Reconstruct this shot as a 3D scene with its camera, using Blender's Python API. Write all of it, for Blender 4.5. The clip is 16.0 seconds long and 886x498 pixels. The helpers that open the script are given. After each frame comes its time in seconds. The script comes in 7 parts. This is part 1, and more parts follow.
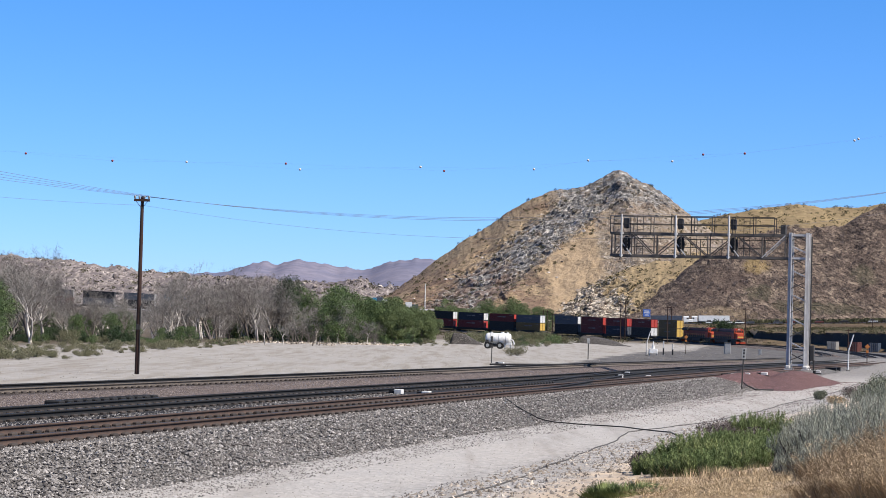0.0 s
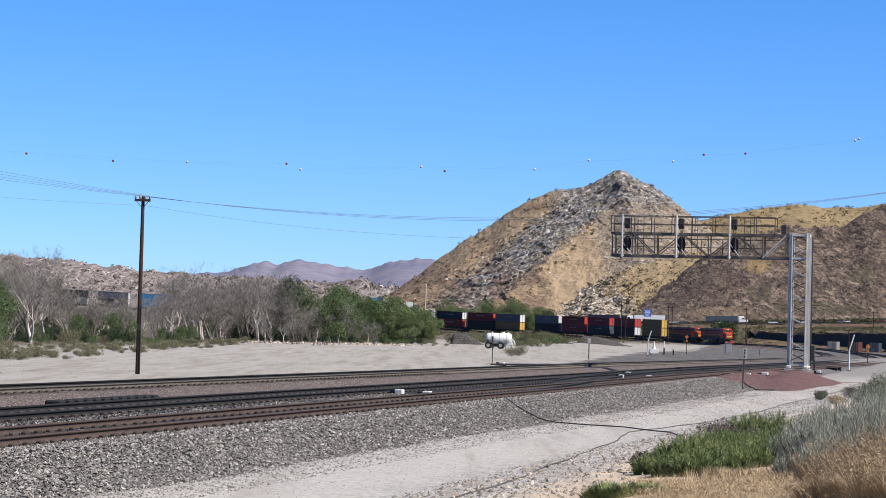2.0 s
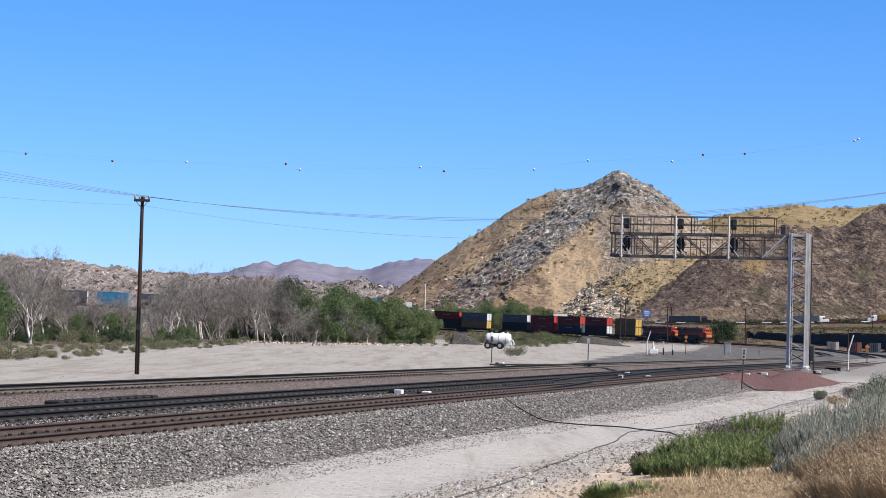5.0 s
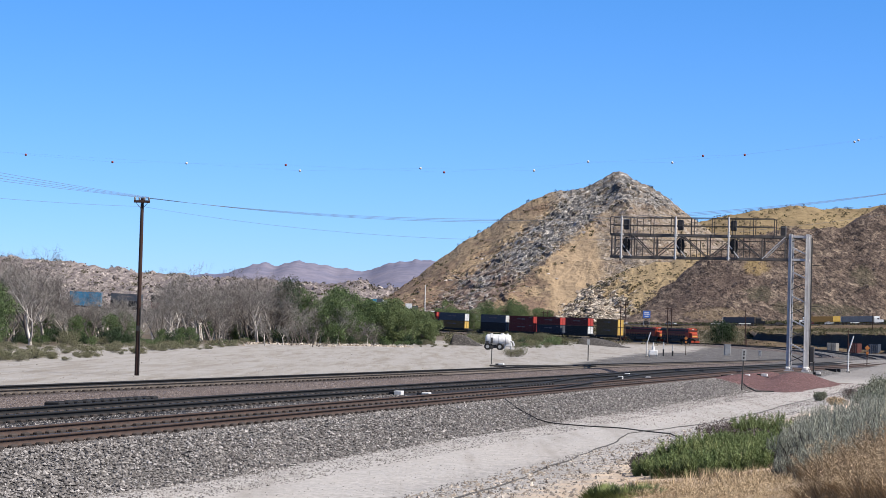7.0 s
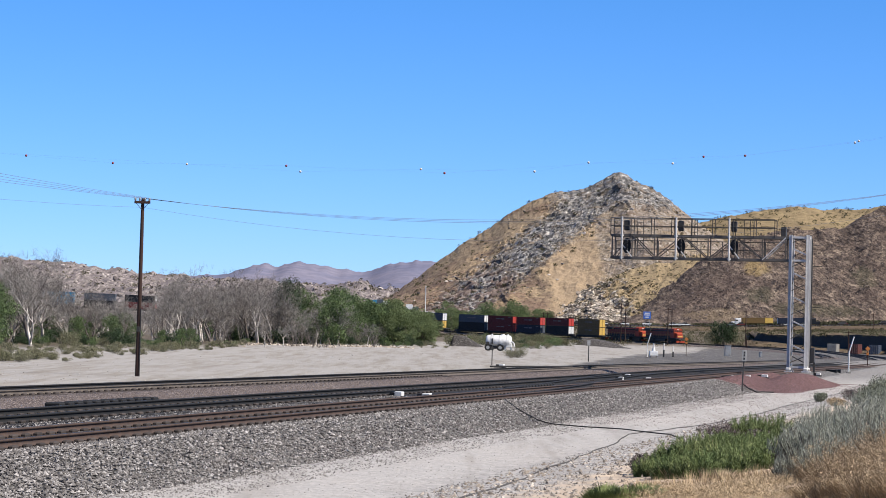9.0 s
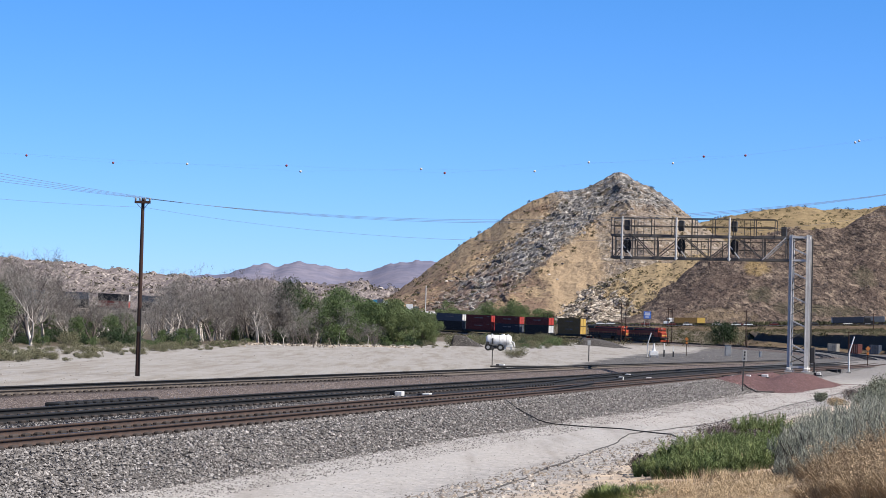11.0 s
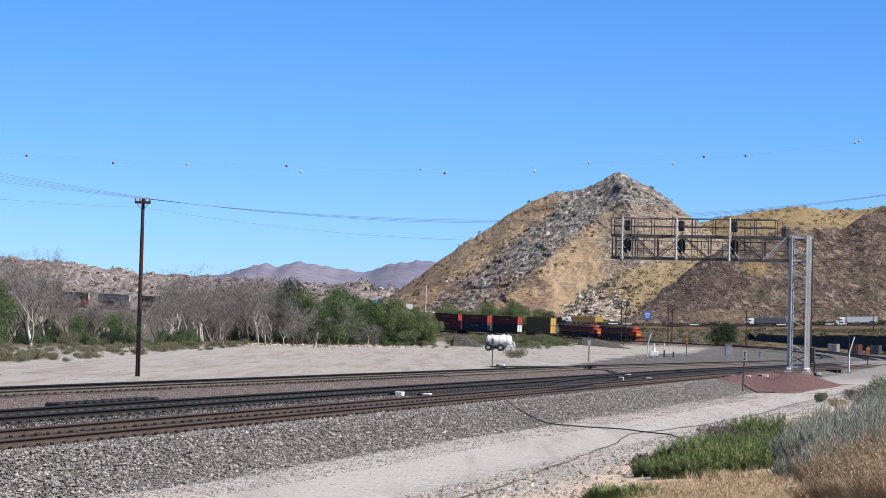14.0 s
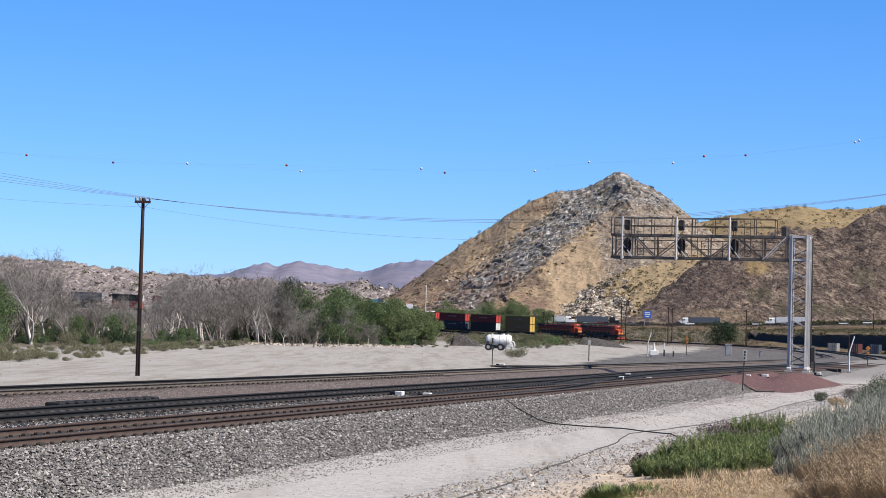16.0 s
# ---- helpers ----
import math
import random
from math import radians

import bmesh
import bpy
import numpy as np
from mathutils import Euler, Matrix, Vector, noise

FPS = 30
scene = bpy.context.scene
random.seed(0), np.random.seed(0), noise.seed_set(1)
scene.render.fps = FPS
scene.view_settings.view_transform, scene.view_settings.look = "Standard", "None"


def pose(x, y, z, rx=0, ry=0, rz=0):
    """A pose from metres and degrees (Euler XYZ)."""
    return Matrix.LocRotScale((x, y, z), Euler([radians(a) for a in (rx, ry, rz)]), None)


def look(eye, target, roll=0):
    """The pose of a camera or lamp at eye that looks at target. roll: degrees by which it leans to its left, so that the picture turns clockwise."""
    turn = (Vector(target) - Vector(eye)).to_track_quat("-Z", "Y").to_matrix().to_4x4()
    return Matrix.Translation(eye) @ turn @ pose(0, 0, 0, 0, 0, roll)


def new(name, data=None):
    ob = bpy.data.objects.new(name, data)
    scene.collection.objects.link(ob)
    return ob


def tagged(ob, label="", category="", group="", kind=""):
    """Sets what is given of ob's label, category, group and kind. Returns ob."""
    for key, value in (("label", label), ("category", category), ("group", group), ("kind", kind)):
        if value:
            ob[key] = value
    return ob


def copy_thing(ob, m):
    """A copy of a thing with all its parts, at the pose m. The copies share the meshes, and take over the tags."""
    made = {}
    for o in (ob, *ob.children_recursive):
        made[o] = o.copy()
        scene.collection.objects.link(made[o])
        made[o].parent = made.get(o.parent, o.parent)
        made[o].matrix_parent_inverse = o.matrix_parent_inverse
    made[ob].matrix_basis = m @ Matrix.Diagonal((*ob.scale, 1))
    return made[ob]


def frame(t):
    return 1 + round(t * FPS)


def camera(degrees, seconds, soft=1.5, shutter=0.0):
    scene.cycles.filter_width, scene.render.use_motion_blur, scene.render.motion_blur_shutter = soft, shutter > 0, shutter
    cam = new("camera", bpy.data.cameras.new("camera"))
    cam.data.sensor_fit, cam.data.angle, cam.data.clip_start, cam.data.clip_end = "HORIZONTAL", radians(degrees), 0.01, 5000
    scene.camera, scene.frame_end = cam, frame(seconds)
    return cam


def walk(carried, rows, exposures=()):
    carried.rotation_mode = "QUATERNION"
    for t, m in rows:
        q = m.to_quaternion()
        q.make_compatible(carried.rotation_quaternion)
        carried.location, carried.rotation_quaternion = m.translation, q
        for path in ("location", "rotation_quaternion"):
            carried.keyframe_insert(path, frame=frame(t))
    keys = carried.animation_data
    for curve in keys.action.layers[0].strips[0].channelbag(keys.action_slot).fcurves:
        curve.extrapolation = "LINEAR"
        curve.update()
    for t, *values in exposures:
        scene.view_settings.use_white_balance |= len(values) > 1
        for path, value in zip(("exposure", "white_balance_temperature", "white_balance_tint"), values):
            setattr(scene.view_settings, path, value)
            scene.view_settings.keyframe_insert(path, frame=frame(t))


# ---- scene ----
# ---------------------------------------------------------------- camera
cam = camera(22.73, 16.0, soft=0.8)
EYE = Vector((0.0, 0.0, 2.0))


def aim(right, up):
    """Tripod head: small sway of the aim, in milliradians, about the resting direction."""
    return look(EYE, EYE + Vector((right / 1000.0, 1.0, 0.03487 + up / 1000.0)), 1.5756)


SWAY = [(0, 0, 0), (0.5, 0, -.15), (1, 0, -.15), (1.5, -.3, -.1), (2, -.3, 0), (2.5, 0, -.1), (3, .25, -.05), (3.5, 0, .2),
        (4, 0, .08), (6.5, 0, .26), (7, 0, .6), (7.5, 0, .75), (8, 0, 1.0), (8.5, -.05, 1.0), (9, -.2, .97), (11.5, -.3, .85),
        (12, -.3, .77), (12.5, -.35, 1.0), (13, -.35, .9), (13.5, -.35, 1.0), (14, -.35, 1.0), (14.5, -.35, .8), (15, -.35, .75),
        (15.5, -.35, .75), (16, -.35, .75)]
walk(cam, [(t, aim(a, b)) for t, a, b in SWAY])

# ---------------------------------------------------------------- light
SUN_EL, SUN_AZ = radians(48), radians(118)      # azimuth clockwise from +Y
SUN_DIR = Vector((math.sin(SUN_AZ) * math.cos(SUN_EL), math.cos(SUN_AZ) * math.cos(SUN_EL), math.sin(SUN_EL)))
world = bpy.data.worlds.new("world")
scene.world = world
world.use_nodes = True
_nt = world.node_tree
_sky = _nt.nodes.new("ShaderNodeTexSky")
_sky.sky_type = 'NISHITA'
_sky.sun_disc = False
_sky.sun_elevation = SUN_EL
_sky.sun_rotation = SUN_AZ
_sky.altitude = 2500
_sky.air_density = 1.0
_sky.dust_density = 0.45
_sky.ozone_density = 4.0
_nt.nodes["Background"].inputs[1].default_value = 0.0645
_tint = _nt.nodes.new("ShaderNodeMix")
_tint.data_type, _tint.blend_type = 'RGBA', 'MULTIPLY'
_tint.inputs[0].default_value = 1.0
_way = _nt.nodes.new("ShaderNodeTexCoord")
_up = _nt.nodes.new("ShaderNodeSeparateXYZ")
_haze = _nt.nodes.new("ShaderNodeValToRGB")          # desert haze: less deep towards the horizon
_haze.color_ramp.elements[0].position, _haze.color_ramp.elements[0].color = 0.0, (0.655, 0.862, 1.33, 1)
_haze.color_ramp.elements[1].position, _haze.color_ramp.elements[1].color = 0.16, (0.455, 0.915, 1.40, 1)
_nt.links.new(_way.outputs["Generated"], _up.inputs[0])
_nt.links.new(_up.outputs[2], _haze.inputs[0])
_nt.links.new(_haze.outputs[0], _tint.inputs[7])
_nt.links.new(_sky.outputs[0], _tint.inputs[6])
_nt.links.new(_tint.outputs[2], _nt.nodes["Background"].inputs[0])
sun = new("sun", bpy.data.lights.new("sun", "SUN"))
sun.data.energy = 5.0
sun.data.angle = radians(0.53)
sun.data.color = (1.0, 0.935, 0.855)
sun.rotation_mode = 'QUATERNION'
sun.rotation_quaternion = SUN_DIR.to_track_quat("Z", "Y")
scene.view_settings.exposure = 0.90

# ---------------------------------------------------------------- materials


def principled(name, rough=0.8, metal=0.0):
    m = bpy.data.materials.new(name)
    m.use_nodes = True
    b = m.node_tree.nodes["Principled BSDF"]
    b.inputs["Roughness"].default_value = rough
    b.inputs["Metallic"].default_value = metal
    return m, m.node_tree, b


ALBEDO = 0.765           # common factor on all base colours, set with exposure to deepen shadows


def paint_base(nt, b, colour):
    """Links a colour to the surface, scaled by the common factor."""
    nt.links.new(mixc(nt, 1.0, colour, (ALBEDO, ALBEDO, ALBEDO), "MULTIPLY"), b.inputs["Base Color"])


def ramp_node(nt, fac, stops):
    r = nt.nodes.new("ShaderNodeValToRGB")
    while len(r.color_ramp.elements) < len(stops):
        r.color_ramp.elements.new(0.5)
    for e, (p, c) in zip(r.color_ramp.elements, stops):
        e.position, e.color = p, (c[0], c[1], c[2], 1) if not isinstance(c, (int, float)) else (c, c, c, 1)
    nt.links.new(fac, r.inputs[0])
    return r.outputs[0]


def coords(nt, kind="Object", scale=(1, 1, 1), rot=(0, 0, 0)):
    t = nt.nodes.new("ShaderNodeTexCoord")
    mp = nt.nodes.new("ShaderNodeMapping")
    mp.inputs["Scale"].default_value = scale
    mp.inputs["Rotation"].default_value = rot
    nt.links.new(t.outputs[kind], mp.inputs[0])
    return mp.outputs[0]


def grain(nt, rot, scale):
    """Object space turned first and then squeezed, for streaks that run along a slope."""
    mp = nt.nodes.new("ShaderNodeMapping")
    mp.inputs["Scale"].default_value = scale
    nt.links.new(coords(nt, rot=rot), mp.inputs[0])
    return mp.outputs[0]


def noise_node(nt, vec, scale, detail=4, rough=0.6):
    n = nt.nodes.new("ShaderNodeTexNoise")
    n.inputs["Scale"].default_value = scale
    n.inputs["Detail"].default_value = detail
    n.inputs["Roughness"].default_value = rough
    nt.links.new(vec, n.inputs["Vector"])
    return n.outputs["Fac"]


def voro_node(nt, vec, scale, out="Distance"):
    n = nt.nodes.new("ShaderNodeTexVoronoi")
    n.inputs["Scale"].default_value = scale
    nt.links.new(vec, n.inputs["Vector"])
    return n.outputs[out]


def mixc(nt, fac, a, b, mode="MIX"):
    n = nt.nodes.new("ShaderNodeMix")
    n.data_type, n.blend_type = 'RGBA', mode
    for sock, v in ((n.inputs[0], fac), (n.inputs[6], a), (n.inputs[7], b)):
        if isinstance(v, (int, float)):
            sock.default_value = v
        elif isinstance(v, tuple):
            sock.default_value = (*v, 1)
        else:
            nt.links.new(v, sock)
    return n.outputs[2]


def mathn(nt, op, a, b=0.0):
    n = nt.nodes.new("ShaderNodeMath")
    n.operation = op
    for sock, v in ((n.inputs[0], a), (n.inputs[1], b)):
        if isinstance(v, (int, float)):
            sock.default_value = v
        else:
            nt.links.new(v, sock)
    return n.outputs[0]


def bump(nt, b, height, strength=0.4, dist=0.05):
    n = nt.nodes.new("ShaderNodeBump")
    n.inputs["Strength"].default_value = strength
    n.inputs["Distance"].default_value = dist
    nt.links.new(height, n.inputs["Height"])
    nt.links.new(n.outputs[0], b.inputs["Normal"])


def worn(name, base, dark=None, scale=3.0, rough=0.7, metal=0.0, fine=25.0, bumpy=0.15, vary=0.0):
    """Painted, rusted or wooden surface: two scales of blotches, fine grain, and a little change from object to object."""
    m, nt, b = principled(name, rough, metal)
    dark = dark or tuple(c * 0.55 for c in base)
    v = coords(nt)
    big, small = noise_node(nt, v, scale, 5), noise_node(nt, v, fine, 3)
    c = mixc(nt, ramp_node(nt, big, [(0.35, 0.0), (0.7, 1.0)]), base, dark)
    c = mixc(nt, mathn(nt, 'MULTIPLY', small, 0.5), c, tuple(x * 0.7 for x in base))
    if vary:
        oi = nt.nodes.new("ShaderNodeObjectInfo")
        h = nt.nodes.new("ShaderNodeHueSaturation")
        nt.links.new(mathn(nt, 'ADD', mathn(nt, 'MULTIPLY', oi.outputs["Random"], 2 * vary), 1 - vary), h.inputs["Value"])
        nt.links.new(c, h.inputs["Color"])
        c = h.outputs[0]
    paint_base(nt, b, c)
    nt.links.new(ramp_node(nt, small, [(0.2, rough - 0.12), (0.8, min(1, rough + 0.12))]), b.inputs["Roughness"])
    bump(nt, b, small, bumpy, 0.01)
    b.inputs["Specular IOR Level"].default_value = 0.3
    return m


def leafy(name, a, b2, rough=0.75, scale=1.5, spread=0.8):
    """Foliage: each leaf or stem has its own tone, clumps drift between two colours."""
    m, nt, b = principled(name, rough)
    g = nt.nodes.new("ShaderNodeNewGeometry")
    v = coords(nt)
    c = mixc(nt, ramp_node(nt, noise_node(nt, v, scale, 3), [(0.35, 0.0), (0.65, 1.0)]), a, b2)
    h = nt.nodes.new("ShaderNodeHueSaturation")
    nt.links.new(mathn(nt, 'ADD', mathn(nt, 'MULTIPLY', g.outputs["Random Per Island"], spread), 1 - spread / 2), h.inputs["Value"])
    nt.links.new(c, h.inputs["Color"])
    paint_base(nt, b, h.outputs[0])
    b.inputs["Specular IOR Level"].default_value = 0.2
    return m


TURN = 0.27063           # heading of the straight tracks, clockwise from +Y
UQ = Vector((math.sin(TURN), math.cos(TURN), 0))
NP = Vector((-math.cos(TURN), math.sin(TURN), 0))


def site(q, p, z=0.0):
    """A place by its way along the straight tracks (q) and its distance across them (p)."""
    return UQ * q + NP * p + Vector((0, 0, z))


def ballast_material(name, a, b2, c3, size=16.0):
    m, nt, b = principled(name, 0.95)
    v = coords(nt)
    cell = voro_node(nt, v, size, "Color")
    d = voro_node(nt, v, size, "Distance")
    sep = nt.nodes.new("ShaderNodeSeparateColor")
    nt.links.new(cell, sep.inputs[0])
    c = ramp_node(nt, sep.outputs[0], [(0.0, c3), (0.3, b2), (0.75, a), (0.97, tuple(min(0.8, x * 1.9) for x in a))])
    big = noise_node(nt, v, 0.35, 4)
    c = mixc(nt, ramp_node(nt, big, [(0.35, 0.0), (0.7, 0.55)]), c, b2)
    c = mixc(nt, ramp_node(nt, d, [(0.25, 0.0), (0.75, 0.5)]), c, tuple(x * 0.35 for x in c3))
    paint_base(nt, b, c)
    bump(nt, b, mathn(nt, 'MULTIPLY', d, -1.0), 1.0, 0.05)
    b.inputs["Specular IOR Level"].default_value = 0.2
    return m


def earth_material():
    """Ground sheet: dry bank, gravel track, pale sand and scrubland in wavering bands across the railway."""
    m, nt, b = principled("earth", 0.95)
    v = coords(nt, rot=(0, 0, TURN))
    sx = nt.nodes.new("ShaderNodeSeparateXYZ")
    nt.links.new(v, sx.inputs[0])
    big, mid, fine = noise_node(nt, v, 0.12, 5), noise_node(nt, v, 1.3, 5), noise_node(nt, v, 14, 3)
    p = mathn(nt, 'MULTIPLY', sx.outputs[0], -1.0)
    p = mathn(nt, 'ADD', p, mathn(nt, 'MULTIPLY', mathn(nt, 'SUBTRACT', mid, 0.5), 3.0))
    peb = voro_node(nt, v, 11, "Color")
    sp = nt.nodes.new("ShaderNodeSeparateColor")
    nt.links.new(peb, sp.inputs[0])
    dirt = mixc(nt, ramp_node(nt, mid, [(0.3, 0.0), (0.7, 1.0)]), (0.56, 0.45, 0.33), (0.44, 0.34, 0.24))
    grit = ramp_node(nt, sp.outputs[0], [(0.0, (0.072, 0.065, 0.061)), (0.45, (0.238, 0.223, 0.205)), (1.0, (0.446, 0.418, 0.382))])
    lane = mixc(nt, ramp_node(nt, fine, [(0.35, 0.0), (0.7, 0.5)]), (0.47, 0.447, 0.412), (0.31, 0.288, 0.26))
    lane = mixc(nt, ramp_node(nt, big, [(0.4, 0.0), (0.65, 0.6)]), lane, (0.485, 0.445, 0.395))
    lane = mixc(nt, 0.28, lane, grit)
    sand = mixc(nt, ramp_node(nt, mid, [(0.35, 0.0), (0.7, 0.7)]), (0.37, 0.35, 0.318), (0.28, 0.26, 0.23))
    sand = mixc(nt, ramp_node(nt, fine, [(0.5, 0.0), (0.8, 0.5)]), sand, (0.238, 0.202, 0.158))
    wild = mixc(nt, ramp_node(nt, big, [(0.38, 0.0), (0.62, 1.0)]), (0.19, 0.15, 0.105), (0.10, 0.082, 0.06))
    wild = mixc(nt, ramp_node(nt, noise_node(nt, v, 0.45, 5, 0.75), [(0.46, 0.0), (0.6, 0.8)]), wild, (0.075, 0.06, 0.04))

    def band(lo, hi):
        return ramp_node(nt, mathn(nt, 'DIVIDE', mathn(nt, 'SUBTRACT', p, lo), hi - lo), [(0.0, 0.0), (1.0, 1.0)])
    c = mixc(nt, band(7.3, 8.3), dirt, mixc(nt, 0.3, lane, grit))
    c = mixc(nt, band(9.6, 10.6), c, lane)
    c = mixc(nt, band(12.4, 13.6), c, mixc(nt, 0.5, lane, grit))
    # the road turns to dull grey gravel past the mast
    past = mathn(nt, 'MULTIPLY', ramp_node(nt, mathn(nt, 'DIVIDE', sx.outputs[1], 400.0), [(0.32, 0.0), (0.40, 1.0)]), ramp_node(nt, mathn(nt, 'DIVIDE', p, 20.0), [(0.42, 0.0), (0.52, 0.9)]))
    c = mixc(nt, past, c, mixc(nt, 0.45, (0.16, 0.15, 0.138), grit))
    streak = noise_node(nt, coords(nt, scale=(1.0, 0.06, 1.0), rot=(0, 0, TURN)), 0.9, 5, 0.7)
    sand = mixc(nt, ramp_node(nt, streak, [(0.46, 0.0), (0.64, 0.85)]), sand, (0.235, 0.205, 0.165))
    sand = mixc(nt, ramp_node(nt, noise_node(nt, v, 0.5, 6, 0.75), [(0.5, 0.0), (0.68, 0.6)]), sand, (0.22, 0.185, 0.145))
    c = mixc(nt, ramp_node(nt, streak, [(0.50, 0.0), (0.64, 0.45)]), c, (0.230, 0.205, 0.176))
    yard = mathn(nt, 'MULTIPLY', mathn(nt, 'MAXIMUM', mathn(nt, 'SUBTRACT', sx.outputs[1], 120.0), 0.0), 0.13)
    yard = mathn(nt, 'ADD', yard, mathn(nt, 'MULTIPLY', mathn(nt, 'MULTIPLY', mathn(nt, 'SUBTRACT', big, 0.5), 0.5), yard))
    stone = mixc(nt, 0.82, grit, mixc(nt, ramp_node(nt, streak, [(0.4, 0.0), (0.6, 1.0)]), (0.10, 0.092, 0.085), (0.05, 0.046, 0.043)))
    c = mixc(nt, mathn(nt, 'MULTIPLY', band(22, 23), ramp_node(nt, mathn(nt, 'DIVIDE', sx.outputs[1], 500.0), [(0.0, 0.0), (0.1, 1.0)])), c, stone)
    p = mathn(nt, 'SUBTRACT', p, yard)
    c = mixc(nt, band(29.5, 30.5), c, sand)
    c = mixc(nt, band(73, 84), c, wild)
    away = ramp_node(nt, mathn(nt, 'DIVIDE', sx.outputs[1], 1000.0), [(0.62, 0.0), (0.68, 1.0)])
    c = mixc(nt, away, c, wild)
    paint_base(nt, b, c)
    bump(nt, b, mathn(nt, 'ADD', mathn(nt, 'MULTIPLY', mid, 0.6), mathn(nt, 'MULTIPLY', fine, 0.4)), 0.7, 0.12)
    b.inputs["Specular IOR Level"].default_value = 0.15
    return m


def slope_material(name, grass, brush, rock, rock_amount=0.5, dots=0.35, scale=0.02, relief=0.8):
    """Dry hillside: straw grass, brown brush in streaks, pale rock where the relief is steep."""
    m, nt, b = principled(name, 0.95)
    v = coords(nt)
    g = nt.nodes.new("ShaderNodeNewGeometry")
    sx = nt.nodes.new("ShaderNodeSeparateXYZ")
    nt.links.new(g.outputs["True Normal"], sx.inputs[0])
    big, mid = noise_node(nt, v, scale, 6, 0.65), noise_node(nt, v, scale * 9, 5, 0.7)
    c = mixc(nt, ramp_node(nt, big, [(0.42, 0.0), (0.56, 1.0)]), grass, brush)
    c = mixc(nt, ramp_node(nt, mid, [(0.35, 0.0), (0.75, 0.6)]), c, tuple(x * 0.5 for x in brush))
    rk = mixc(nt, ramp_node(nt, noise_node(nt, v, scale * 14, 4, 0.75), [(0.38, 0.0), (0.6, 1.0)]), rock, tuple(x * 0.45 for x in rock))
    steep = ramp_node(nt, mathn(nt, 'ADD', sx.outputs[2], mathn(nt, 'MULTIPLY', mathn(nt, 'SUBTRACT', mid, 0.5), 0.5)),
                      [(0.70 - 0.1 + rock_amount * 0.2, 1.0), (0.70 + 0.05 + rock_amount * 0.2, 0.0)])
    c = mixc(nt, steep, c, rk)
    d = voro_node(nt, v, 0.22, "Distance")
    c = mixc(nt, mathn(nt, 'MULTIPLY', ramp_node(nt, d, [(0.12, 1.0), (0.3, 0.0)]), dots), c, (0.050, 0.047, 0.025))
    paint_base(nt, b, c)
    bump(nt, b, mid, relief, 2.5)
    b.inputs["Specular IOR Level"].default_value = 0.1
    return m


def blocks(nt, vec, scale):
    """Broken rock: angular blocks, each with its own tone, parted by dark cracks. Gives tone and crack."""
    warp = nt.nodes.new("ShaderNodeVectorMath")
    warp.operation = 'ADD'
    n = nt.nodes.new("ShaderNodeTexNoise")
    n.inputs["Scale"].default_value = scale * 1.3
    n.inputs["Detail"].default_value = 3
    nt.links.new(vec, n.inputs["Vector"])
    sc = nt.nodes.new("ShaderNodeVectorMath")
    sc.operation = 'SCALE'
    sc.inputs["Scale"].default_value = 0.9 / scale
    nt.links.new(n.outputs["Color"], sc.inputs[0])
    nt.links.new(vec, warp.inputs[0])
    nt.links.new(sc.outputs[0], warp.inputs[1])
    sep = nt.nodes.new("ShaderNodeSeparateColor")
    nt.links.new(voro_node(nt, warp.outputs[0], scale, "Color"), sep.inputs[0])
    e = nt.nodes.new("ShaderNodeTexVoronoi")
    e.feature = 'DISTANCE_TO_EDGE'
    e.inputs["Scale"].default_value = scale
    nt.links.new(warp.outputs[0], e.inputs["Vector"])
    return sep.outputs[0], e.outputs["Distance"]


